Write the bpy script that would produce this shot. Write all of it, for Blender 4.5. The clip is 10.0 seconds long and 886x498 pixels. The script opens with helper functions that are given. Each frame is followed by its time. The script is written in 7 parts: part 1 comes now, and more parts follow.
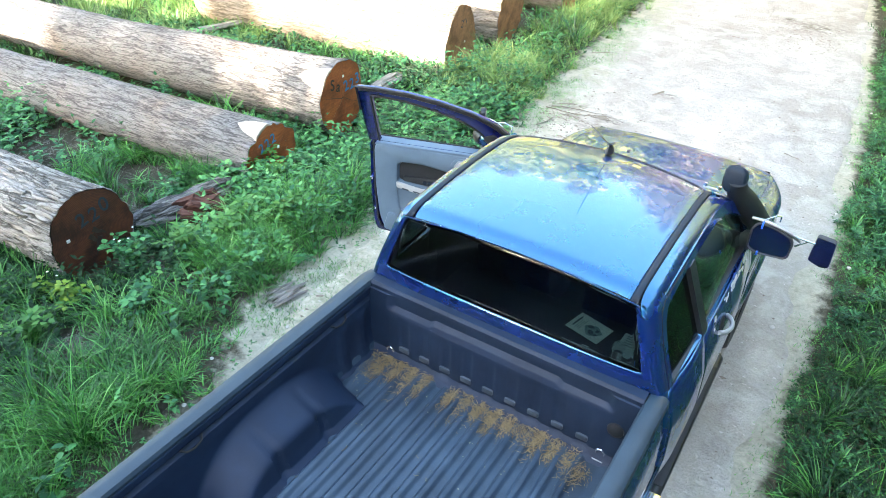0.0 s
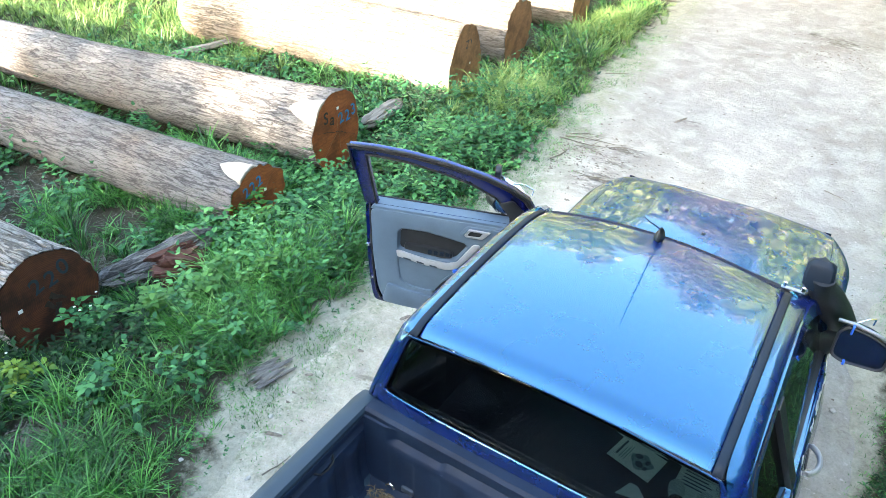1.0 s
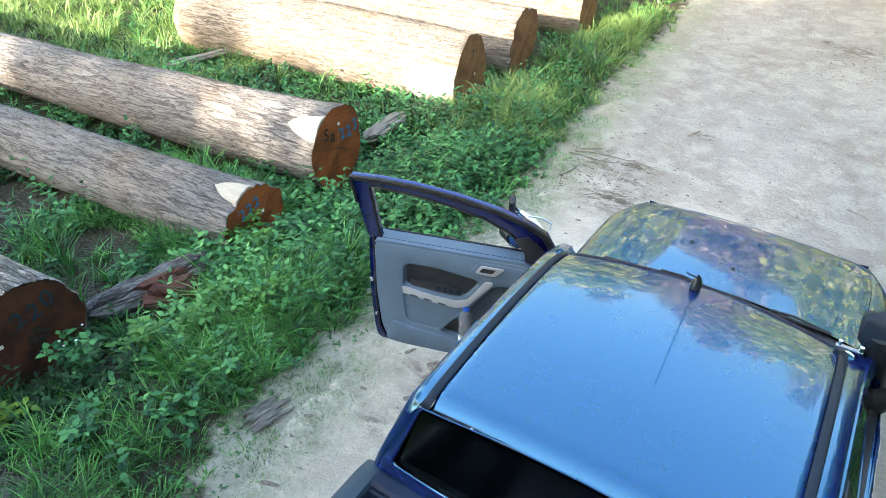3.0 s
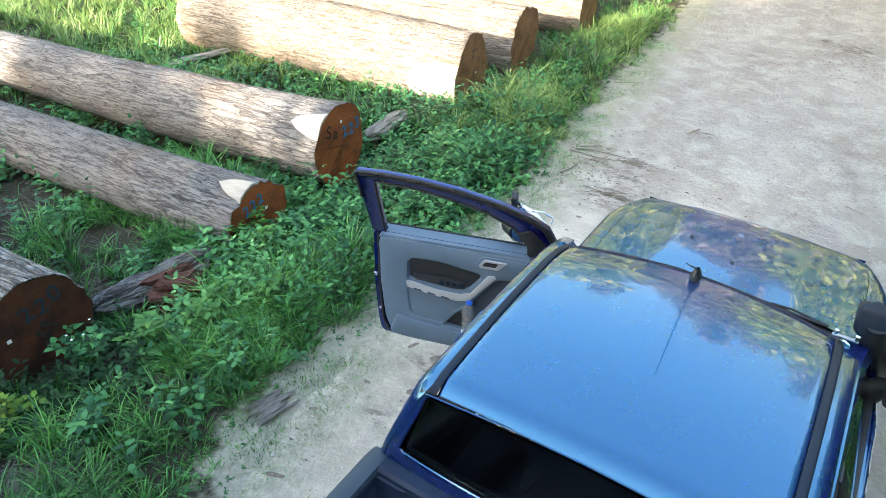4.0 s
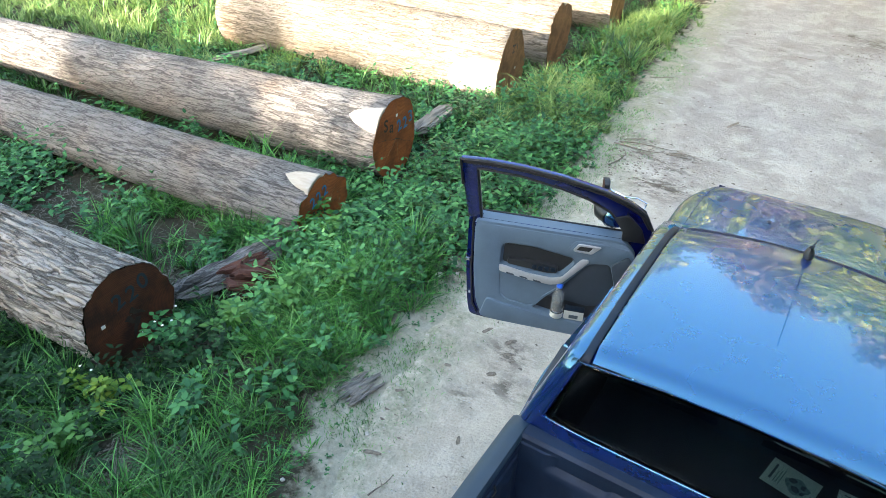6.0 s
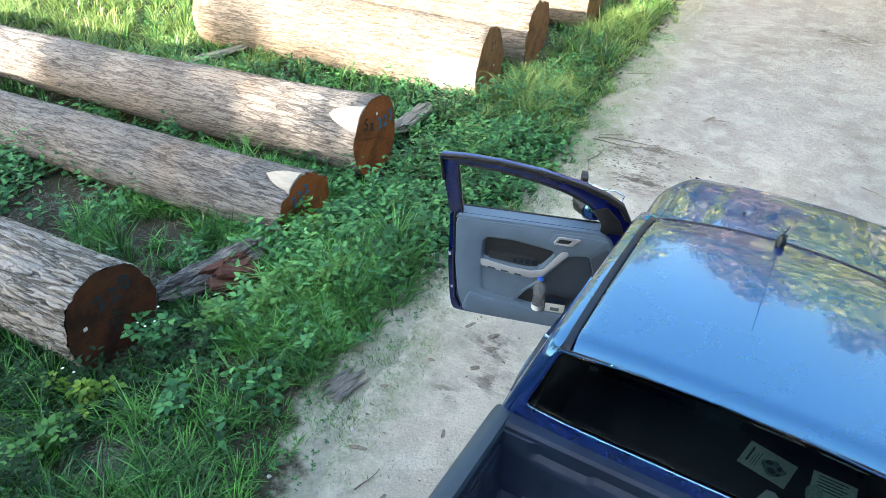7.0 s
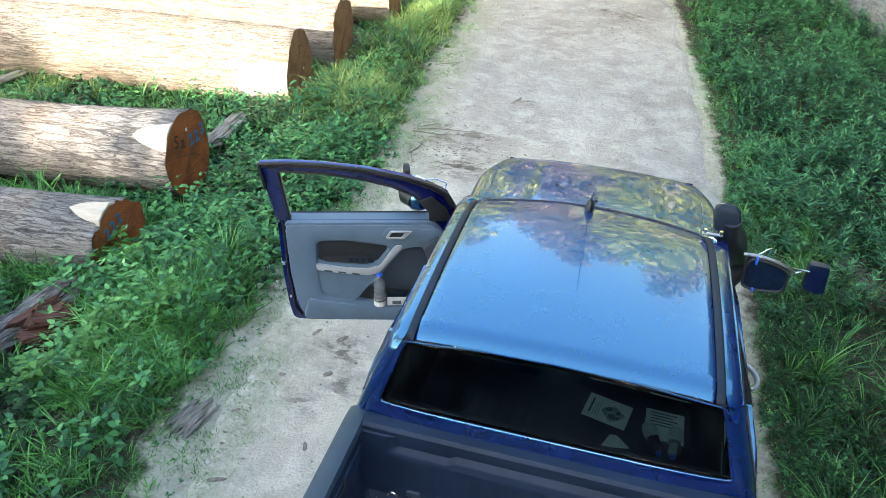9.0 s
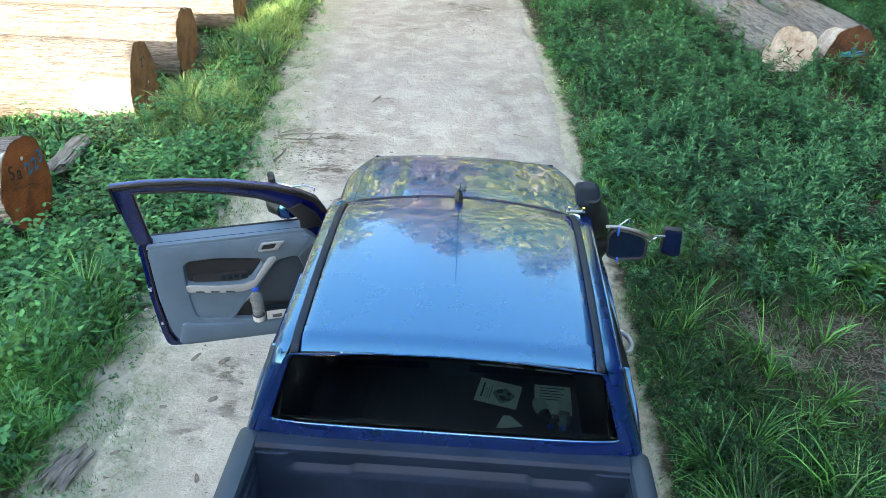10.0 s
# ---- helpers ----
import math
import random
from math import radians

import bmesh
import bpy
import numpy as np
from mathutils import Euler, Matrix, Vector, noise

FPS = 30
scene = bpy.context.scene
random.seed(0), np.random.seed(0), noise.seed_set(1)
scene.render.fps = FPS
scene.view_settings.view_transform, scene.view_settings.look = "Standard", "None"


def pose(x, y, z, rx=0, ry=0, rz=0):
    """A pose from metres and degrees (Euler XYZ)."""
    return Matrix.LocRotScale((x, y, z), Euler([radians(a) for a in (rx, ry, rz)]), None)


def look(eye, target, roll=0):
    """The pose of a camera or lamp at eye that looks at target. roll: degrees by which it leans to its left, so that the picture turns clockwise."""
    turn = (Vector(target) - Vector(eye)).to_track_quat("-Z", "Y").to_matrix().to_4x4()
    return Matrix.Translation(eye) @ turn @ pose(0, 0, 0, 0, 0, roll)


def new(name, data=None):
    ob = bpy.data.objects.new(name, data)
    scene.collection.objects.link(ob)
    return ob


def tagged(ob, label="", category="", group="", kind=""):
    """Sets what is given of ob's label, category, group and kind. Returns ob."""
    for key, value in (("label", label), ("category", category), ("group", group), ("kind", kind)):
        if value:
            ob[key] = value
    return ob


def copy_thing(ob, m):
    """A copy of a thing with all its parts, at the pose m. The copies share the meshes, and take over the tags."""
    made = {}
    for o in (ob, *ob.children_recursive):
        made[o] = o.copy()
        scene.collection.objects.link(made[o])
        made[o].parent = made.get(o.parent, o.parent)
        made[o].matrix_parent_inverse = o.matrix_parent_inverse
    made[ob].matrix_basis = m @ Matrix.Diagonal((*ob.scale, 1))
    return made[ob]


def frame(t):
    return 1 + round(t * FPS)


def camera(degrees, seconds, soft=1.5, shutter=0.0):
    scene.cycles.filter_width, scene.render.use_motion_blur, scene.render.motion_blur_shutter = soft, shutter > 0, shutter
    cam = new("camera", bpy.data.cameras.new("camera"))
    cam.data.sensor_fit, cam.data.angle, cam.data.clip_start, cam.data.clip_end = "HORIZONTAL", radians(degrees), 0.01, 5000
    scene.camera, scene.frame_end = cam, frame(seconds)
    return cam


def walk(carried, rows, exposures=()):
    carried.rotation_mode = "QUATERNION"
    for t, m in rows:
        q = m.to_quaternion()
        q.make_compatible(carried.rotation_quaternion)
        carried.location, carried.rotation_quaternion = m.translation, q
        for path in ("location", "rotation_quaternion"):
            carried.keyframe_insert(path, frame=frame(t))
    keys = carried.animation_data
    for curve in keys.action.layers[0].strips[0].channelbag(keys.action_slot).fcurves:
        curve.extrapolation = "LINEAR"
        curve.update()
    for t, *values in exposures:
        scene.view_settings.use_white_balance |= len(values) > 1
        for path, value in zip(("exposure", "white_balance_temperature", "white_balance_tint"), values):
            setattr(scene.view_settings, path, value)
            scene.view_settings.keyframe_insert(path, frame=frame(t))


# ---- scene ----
cam = camera(65.1, 10.0, soft=0.85)
PATH = [
    (0, (-0.094, -0.141, 3.802), (-0.942, 1.261, 2.656), 2.0),
    (0.5, (-0.342, 0.195, 3.794), (-1.19, 1.598, 2.649), 2.0),
    (1, (-0.639, 0.628, 3.77), (-1.491, 2.032, 2.63), 1.7),
    (1.5, (-0.86, 0.931, 3.764), (-1.716, 2.34, 2.631), 1.7),
    (2, (-0.897, 0.961, 3.757), (-1.754, 2.369, 2.623), 1.6),
    (2.5, (-0.9, 0.942, 3.751), (-1.756, 2.349, 2.616), 1.6),
    (4, (-0.875, 0.855, 3.763), (-1.729, 2.262, 2.627), 1.6),
    (4.5, (-1.011, 0.719, 3.761), (-1.859, 2.13, 2.624), 1.9),
    (5, (-1.268, 0.505, 3.778), (-2.123, 1.909, 2.638), 1.5),
    (5.5, (-1.294, 0.413, 3.785), (-2.146, 1.818, 2.644), 1.5),
    (7, (-1.256, 0.325, 3.789), (-2.061, 1.756, 2.648), 1.5),
    (7.5, (-1.236, 0.324, 3.792), (-1.981, 1.789, 2.652), 1.6),
    (8, (-1.23, 0.331, 3.792), (-1.88, 1.841, 2.654), 1.7),
    (8.5, (-1.222, 0.334, 3.792), (-1.744, 1.896, 2.657), 1.9),
    (9, (-1.213, 0.335, 3.791), (-1.598, 1.938, 2.659), 2.0),
    (9.5, (-1.208, 0.338, 3.793), (-1.421, 1.975, 2.665), 2.2),
    (10, (-1.204, 0.345, 3.789), (-1.243, 1.998, 2.664), 2.2),
]
# the clip's camera starts a little brighter than it ends
walk(cam, [(t, look(eye, target, roll)) for t, eye, target, roll in PATH],
     exposures=[(0, 4.06, 6950, 5), (1.0, 3.86, 6950, 5), (2.5, 3.43, 6950, 5), (4.0, 3.30, 6950, 5), (7.5, 3.30, 6950, 5), (10.0, 3.34, 6950, 5)])
# ---- world and sun ----
SUN_AZ = radians(186.0)      # compass angle of the sun, from +y towards +x
SUN_EL = radians(18.0)
world = bpy.data.worlds.new("sky")
scene.world = world
world.use_nodes = True
wn = world.node_tree
sky = wn.nodes.new("ShaderNodeTexSky")
sky.sky_type = "NISHITA"
sky.sun_disc = False
sky.sun_elevation = SUN_EL
sky.sun_rotation = SUN_AZ
sky.air_density, sky.dust_density, sky.ozone_density = 1.0, 2.0, 0.8
wn.nodes["Background"].inputs["Strength"].default_value = 0.15
wn.links.new(sky.outputs[0], wn.nodes["Background"].inputs["Color"])
TO_SUN = Vector((math.sin(SUN_AZ) * math.cos(SUN_EL), math.cos(SUN_AZ) * math.cos(SUN_EL), math.sin(SUN_EL)))
sun_data = bpy.data.lights.new("sun", "SUN")
sun_data.energy, sun_data.angle, sun_data.color = 3.0, radians(1.2), (1.0, 0.86, 0.73)
sun = new("sun", sun_data)
sun.matrix_world = look(TO_SUN * 60, (0, 0, 0))


# ---- materials ----
def shader(name):
    m = bpy.data.materials.new(name)
    m.use_nodes = True
    nt = m.node_tree
    return m, nt, nt.nodes["Principled BSDF"]


def ramp(nt, src, stops):
    r = nt.nodes.new("ShaderNodeValToRGB")
    while len(r.color_ramp.elements) < len(stops):
        r.color_ramp.elements.new(0.5)
    for e, (p, c) in zip(r.color_ramp.elements, stops):
        e.position, e.color = p, (*c, 1)
    nt.links.new(src, r.inputs[0])
    return r.outputs[0]


def noise_tex(nt, scale, detail=5, rough=0.6, stretch=None, coords="Object", warp=0.0):
    tc = nt.nodes.new("ShaderNodeTexCoord")
    src = tc.outputs[coords]
    if stretch:
        mp = nt.nodes.new("ShaderNodeMapping")
        mp.inputs["Scale"].default_value = stretch
        nt.links.new(src, mp.inputs[0])
        src = mp.outputs[0]
    n = nt.nodes.new("ShaderNodeTexNoise")
    n.inputs["Scale"].default_value, n.inputs["Detail"].default_value = scale, detail
    n.inputs["Roughness"].default_value, n.inputs["Distortion"].default_value = rough, warp
    nt.links.new(src, n.inputs["Vector"])
    return n.outputs["Fac"]


def mix(nt, fac, a, b, blend="MIX"):
    m = nt.nodes.new("ShaderNodeMix")
    m.data_type, m.blend_type = "RGBA", blend
    for sock, v in ((m.inputs[0], fac), (m.inputs[6], a), (m.inputs[7], b)):
        if isinstance(v, (int, float)):
            sock.default_value = v
        elif isinstance(v, tuple):
            sock.default_value = (*v, 1)
        else:
            nt.links.new(v, sock)
    return m.outputs[2]


def bump(nt, bsdf, height, strength, dist):
    b = nt.nodes.new("ShaderNodeBump")
    b.inputs["Strength"].default_value, b.inputs["Distance"].default_value = strength, dist
    nt.links.new(height, b.inputs["Height"])
    nt.links.new(b.outputs[0], bsdf.inputs["Normal"])


def surface(name, dark, light, rough=0.6, metal=0.0, scale=6.0, grain=80.0, relief=0.2, coat=0.0, spec=0.5, stretch=None, dist=0.004):
    """A plain material: two tones mixed by a coarse and a fine noise, with a fine relief."""
    m, nt, b = shader(name)
    big = ramp(nt, noise_tex(nt, scale, stretch=stretch), [(0.3, dark), (0.7, light)])
    fine = noise_tex(nt, grain, 3, stretch=stretch)
    col = mix(nt, 0.35, big, ramp(nt, fine, [(0.3, dark), (0.7, light)]))
    nt.links.new(col, b.inputs["Base Color"])
    b.inputs["Roughness"].default_value, b.inputs["Metallic"].default_value = rough, metal
    b.inputs["Coat Weight"].default_value, b.inputs["Specular IOR Level"].default_value = coat, spec
    b.inputs["Coat Roughness"].default_value = 0.04
    if relief:
        bump(nt, b, fine, relief, dist)
    return m


def leaf_material(name, stops, trans=0.25, rough=0.5, gloss=0.4):
    """Foliage: tones chosen by the single leaf, with some light through it."""
    m, nt, b = shader(name)
    g = nt.nodes.new("ShaderNodeNewGeometry")
    patch = noise_tex(nt, 0.9, 3)
    add = nt.nodes.new("ShaderNodeMath")
    add.operation, add.use_clamp = "MULTIPLY_ADD", True
    nt.links.new(g.outputs["Random Per Island"], add.inputs[0])
    add.inputs[1].default_value = 0.65
    sub = nt.nodes.new("ShaderNodeMath")
    sub.operation = "MULTIPLY_ADD"
    nt.links.new(patch, sub.inputs[0])
    sub.inputs[1].default_value, sub.inputs[2].default_value = 1.1, -0.4
    nt.links.new(sub.outputs[0], add.inputs[2])
    col = ramp(nt, add.outputs[0], stops)
    nt.links.new(col, b.inputs["Base Color"])
    b.inputs["Roughness"].default_value = rough
    b.inputs["Specular IOR Level"].default_value = gloss
    t = nt.nodes.new("ShaderNodeBsdfTranslucent")
    nt.links.new(col, t.inputs["Color"])
    mx = nt.nodes.new("ShaderNodeMixShader")
    mx.inputs[0].default_value = trans
    nt.links.new(b.outputs[0], mx.inputs[1])
    nt.links.new(t.outputs[0], mx.inputs[2])
    nt.links.new(mx.outputs[0], nt.nodes["Material Output"].inputs["Surface"])
    return m


def paint_material(name, tone, flakes, coat, share=0.4):
    """Metallic car paint: a deep pigment with bright flakes in it, under one clear coat."""
    m, nt, b = shader(name)
    dirt = noise_tex(nt, 3.0, 6)
    speck = noise_tex(nt, 900, 2)
    r = nt.nodes.new("ShaderNodeMapRange")
    nt.links.new(dirt, r.inputs[0])
    r.inputs[3].default_value, r.inputs[4].default_value = 0.22, 0.32
    nt.links.new(mix(nt, ramp(nt, dirt, [(0.55, (0.0,) * 3), (0.85, (0.015,) * 3)]), tone, (0.25, 0.23, 0.20)), b.inputs["Base Color"])
    b.inputs["Roughness"].default_value, b.inputs["Specular IOR Level"].default_value = 0.45, 0.05
    f = nt.nodes.new("ShaderNodeBsdfPrincipled")
    nt.links.new(ramp(nt, speck, [(0.35, tuple(0.75 * c for c in flakes)), (0.7, tuple(1.3 * c for c in flakes))]), f.inputs["Base Color"])
    f.inputs["Metallic"].default_value = 1.0
    nt.links.new(r.outputs[0], f.inputs["Roughness"])
    for q in (b, f):
        q.inputs["Coat Weight"].default_value, q.inputs["Coat Roughness"].default_value, q.inputs["Coat IOR"].default_value = coat, 0.04, 1.62
    mx = nt.nodes.new("ShaderNodeMixShader")
    mx.inputs[0].default_value = share
    nt.links.new(b.outputs[0], mx.inputs[1])
    nt.links.new(f.outputs[0], mx.inputs[2])
    nt.links.new(mx.outputs[0], nt.nodes["Material Output"].inputs["Surface"])
    return m


def glass_material(name, tint, rough=0.0, ior=1.45):
    m, nt, b = shader(name)
    b.inputs["Base Color"].default_value = (*tint, 1)
    b.inputs["Transmission Weight"].default_value = 1.0
    b.inputs["Roughness"].default_value, b.inputs["IOR"].default_value = rough, ior
    return m


def bottle_material():
    m = glass_material("clear_bottle_plastic", (0.93, 0.97, 1.0), 0.03)
    m.node_tree.nodes["Principled BSDF"].inputs["Transmission Weight"].default_value = 0.84
    return m


def ridged(nt, src, width):
    """Thin wandering lines where a noise crosses its middle: 0 in the line, 1 off it."""
    a = nt.nodes.new("ShaderNodeMath")
    a.operation = "SUBTRACT"
    nt.links.new(src, a.inputs[0])
    a.inputs[1].default_value = 0.5
    b = nt.nodes.new("ShaderNodeMath")
    b.operation = "ABSOLUTE"
    nt.links.new(a.outputs[0], b.inputs[0])
    c = nt.nodes.new("ShaderNodeMapRange")
    c.inputs[1].default_value, c.inputs[2].default_value = 0.0, width
    c.interpolation_type = "SMOOTHSTEP"
    nt.links.new(b.outputs[0], c.inputs[0])
    return c.outputs[0]


def bark_material(name, dark, light, scale=1.0, depth=0.011):
    """Furrowed bark: long wavy fissures at two sizes that part and meet, cross cracks, plates of uneven tone, stains."""
    m, nt, b = shader(name)
    long = ridged(nt, noise_tex(nt, 24 * scale, 3, 0.5, stretch=(0.10, 1, 1), warp=0.8), 0.058)
    mid = ridged(nt, noise_tex(nt, 44 * scale, 2, 0.5, stretch=(0.13, 1, 1), warp=0.8), 0.050)
    fine = ridged(nt, noise_tex(nt, 75 * scale, 2, 0.5, stretch=(0.2, 1, 1), warp=0.4), 0.06)
    cross = ridged(nt, noise_tex(nt, 22 * scale, 2, 0.5, stretch=(0.6, 1, 1), warp=0.8), 0.016)
    plates = noise_tex(nt, 7 * scale, 6, 0.72, stretch=(0.3, 1, 1), warp=0.6)
    stain = noise_tex(nt, 1.1, 5)
    blotch = noise_tex(nt, 4.5, 6, 0.7)
    tone = ramp(nt, plates, [(0.28, tuple(0.38 * p + 0.62 * q for p, q in zip(dark, light))), (0.5, tuple(0.12 * p + 0.88 * q for p, q in zip(dark, light))), (0.70, light)])
    tone = mix(nt, fine, mix(nt, 0.20, tone, dark), tone)
    tone = mix(nt, cross, mix(nt, 0.35, tone, dark), tone)
    tone = mix(nt, mid, mix(nt, 0.50, tone, dark), tone)
    tone = mix(nt, long, mix(nt, 0.75, tone, tuple(0.8 * c for c in dark)), tone)
    warm = ramp(nt, stain, [(0.38, (0.95, 0.98, 1.0)), (0.55, (1.0, 0.98, 0.95)), (0.72, (1.0, 0.88, 0.76))])
    dull = ramp(nt, blotch, [(0.30, (0.82, 0.82, 0.82)), (0.48, (1.0, 1.0, 1.0))])
    nt.links.new(mix(nt, 1.0, mix(nt, 1.0, tone, warm, "MULTIPLY"), dull, "MULTIPLY"), b.inputs["Base Color"])
    b.inputs["Roughness"].default_value, b.inputs["Specular IOR Level"].default_value = 0.85, 0.2
    total = long
    for src, k in ((mid, 0.5), (fine, 0.12), (cross, 0.2)):
        add = nt.nodes.new("ShaderNodeMath")
        add.operation = "MULTIPLY_ADD"
        nt.links.new(src, add.inputs[0])
        add.inputs[1].default_value = k
        nt.links.new(total, add.inputs[2])
        total = add.outputs[0]
    bump(nt, b, total, 0.8, depth / scale ** 0.5)
    return m


def endgrain_material(name, dark, light, stain=0.5):
    """Sawn end of a log: rings round the heart, saw marks, wet stains."""
    m, nt, b = shader(name)
    tc = nt.nodes.new("ShaderNodeTexCoord")
    mp = nt.nodes.new("ShaderNodeMapping")
    mp.inputs["Scale"].default_value = (0.0, 1, 1)
    nt.links.new(tc.outputs["Object"], mp.inputs[0])
    w = nt.nodes.new("ShaderNodeTexWave")
    w.wave_type, w.rings_direction = "RINGS", "X"
    w.inputs["Scale"].default_value, w.inputs["Distortion"].default_value = 22.0, 3.0
    w.inputs["Detail"].default_value = 3
    nt.links.new(mp.outputs[0], w.inputs["Vector"])
    rings = ramp(nt, w.outputs["Fac"], [(0.2, dark), (0.8, light)])
    blot = noise_tex(nt, 4.5, 6, 0.65)
    saw = noise_tex(nt, 26, 3, 0.5, stretch=(1, 0.15, 2.2))
    col = mix(nt, 0.45, rings, ramp(nt, saw, [(0.3, dark), (0.7, light)]))
    col = mix(nt, ramp(nt, blot, [(0.42, (0,) * 3), (0.62, (stain,) * 3)]), col, tuple(0.22 * c for c in dark))
    nt.links.new(col, b.inputs["Base Color"])
    b.inputs["Roughness"].default_value = 0.75
    bump(nt, b, saw, 0.5, 0.006)
    return m


def sandy_tones(nt):
    """Colour and relief of the sandy track."""
    coarse = noise_tex(nt, 0.55, 6, 0.6)
    track = noise_tex(nt, 1.6, 5, 0.6, stretch=(1.0, 0.12, 1))
    clods = noise_tex(nt, 5.5, 6, 0.7)
    grit = noise_tex(nt, 60, 6, 0.75)
    pebble = noise_tex(nt, 19, 4, 0.7)
    base = ramp(nt, coarse, [(0.34, (0.365, 0.313, 0.265)), (0.64, (0.6, 0.539, 0.479))])
    base = mix(nt, 0.35, base, ramp(nt, track, [(0.36, (0.244, 0.209, 0.174)), (0.66, (0.557, 0.505, 0.444))]))
    base = mix(nt, ramp(nt, clods, [(0.33, (0.45,) * 3), (0.47, (0.0,) * 3)]), base, (0.209, 0.183, 0.148))
    pale = noise_tex(nt, 2.3, 6, 0.7, warp=0.5)
    base = mix(nt, ramp(nt, pale, [(0.47, (0.0,) * 3), (0.60, (0.75,) * 3)]), base, (0.661, 0.609, 0.535))
    base = mix(nt, ramp(nt, pebble, [(0.27, (0.42,) * 3), (0.38, (0.0,) * 3)]), base, (0.191, 0.165, 0.135))
    base = mix(nt, 0.30, base, ramp(nt, grit, [(0.36, (0.209, 0.178, 0.148)), (0.66, (0.609, 0.557, 0.5))]))
    add = nt.nodes.new("ShaderNodeMath")
    add.operation = "MULTIPLY_ADD"
    nt.links.new(grit, add.inputs[0])
    add.inputs[1].default_value = 0.45
    nt.links.new(pebble, add.inputs[2])
    add2 = nt.nodes.new("ShaderNodeMath")
    add2.operation = "MULTIPLY_ADD"
    nt.links.new(clods, add2.inputs[0])
    add2.inputs[1].default_value = 2.2
    nt.links.new(add.outputs[0], add2.inputs[2])
    return base, add2.outputs[0]


def road_material():
    m, nt, b = shader("sandy_dirt")
    base, relief = sandy_tones(nt)
    at = nt.nodes.new("ShaderNodeAttribute")
    at.attribute_name = "trampled"
    k = nt.nodes.new("ShaderNodeMath")
    k.operation = "MULTIPLY"
    nt.links.new(at.outputs["Fac"], k.inputs[0])
    nt.links.new(ramp(nt, noise_tex(nt, 5.0, 6, 0.75), [(0.36, (0.0,) * 3), (0.58, (1.0,) * 3)]), k.inputs[1])
    earth = ramp(nt, noise_tex(nt, 24, 5, 0.7), [(0.3, (0.15, 0.165, 0.10)), (0.7, (0.38, 0.37, 0.285))])
    # greyer and darker further along and to the right, creamier near the left
    grey_at = nt.nodes.new("ShaderNodeAttribute")
    grey_at.attribute_name = "greyed"
    base = mix(nt, grey_at.outputs["Fac"], mix(nt, 1.0, base, (1.05, 1.03, 0.98), "MULTIPLY"), mix(nt, 1.0, base, (0.70, 0.725, 0.76), "MULTIPLY"))
    spot = nt.nodes.new("ShaderNodeAttribute")
    spot.attribute_name = "mulch"
    s = nt.nodes.new("ShaderNodeMath")
    s.operation = "MULTIPLY"
    nt.links.new(spot.outputs["Fac"], s.inputs[0])
    nt.links.new(ramp(nt, noise_tex(nt, 11.0, 6, 0.75, stretch=(0.5, 1, 1)), [(0.44, (0.0,) * 3), (0.56, (1.0,) * 3)]), s.inputs[1])
    base = mix(nt, s.outputs[0], base, (0.115, 0.098, 0.080))
    nt.links.new(mix(nt, k.outputs[0], base, earth), b.inputs["Base Color"])
    b.inputs["Roughness"].default_value, b.inputs["Specular IOR Level"].default_value = 0.95, 0.15
    bump(nt, b, relief, 0.8, 0.026)
    return m


def soil_material():
    """Dark verge soil with plant litter, dusted with the track's sand along its edge."""
    m, nt, b = shader("verge_soil")
    base, relief = sandy_tones(nt)
    fine = noise_tex(nt, 30, 6, 0.7)
    soil = ramp(nt, noise_tex(nt, 1.4, 5), [(0.3, (0.024, 0.026, 0.014)), (0.7, (0.075, 0.068, 0.046))])
    soil = mix(nt, 0.45, soil, ramp(nt, fine, [(0.35, (0.014, 0.014, 0.009)), (0.7, (0.10, 0.088, 0.066))]))
    at = nt.nodes.new("ShaderNodeAttribute")
    at.attribute_name = "dust"
    k = nt.nodes.new("ShaderNodeMath")
    k.operation = "MULTIPLY_ADD"
    nt.links.new(noise_tex(nt, 4.0, 6, 0.7), k.inputs[0])
    k.inputs[1].default_value = 1.5
    sub = nt.nodes.new("ShaderNodeMath")
    sub.operation = "SUBTRACT"
    nt.links.new(at.outputs["Fac"], sub.inputs[0])
    sub.inputs[1].default_value = 0.75
    nt.links.new(sub.outputs[0], k.inputs[2])
    nt.links.new(mix(nt, ramp(nt, k.outputs[0], [(0.30, (0,) * 3), (0.62, (1,) * 3)]), soil, mix(nt, 0.6, base, ramp(nt, noise_tex(nt, 22, 5, 0.7), [(0.3, (0.13, 0.145, 0.09)), (0.7, (0.34, 0.33, 0.25))]))), b.inputs["Base Color"])
    b.inputs["Roughness"].default_value, b.inputs["Specular IOR Level"].default_value = 0.95, 0.15
    bump(nt, b, fine, 0.9, 0.03)
    return m


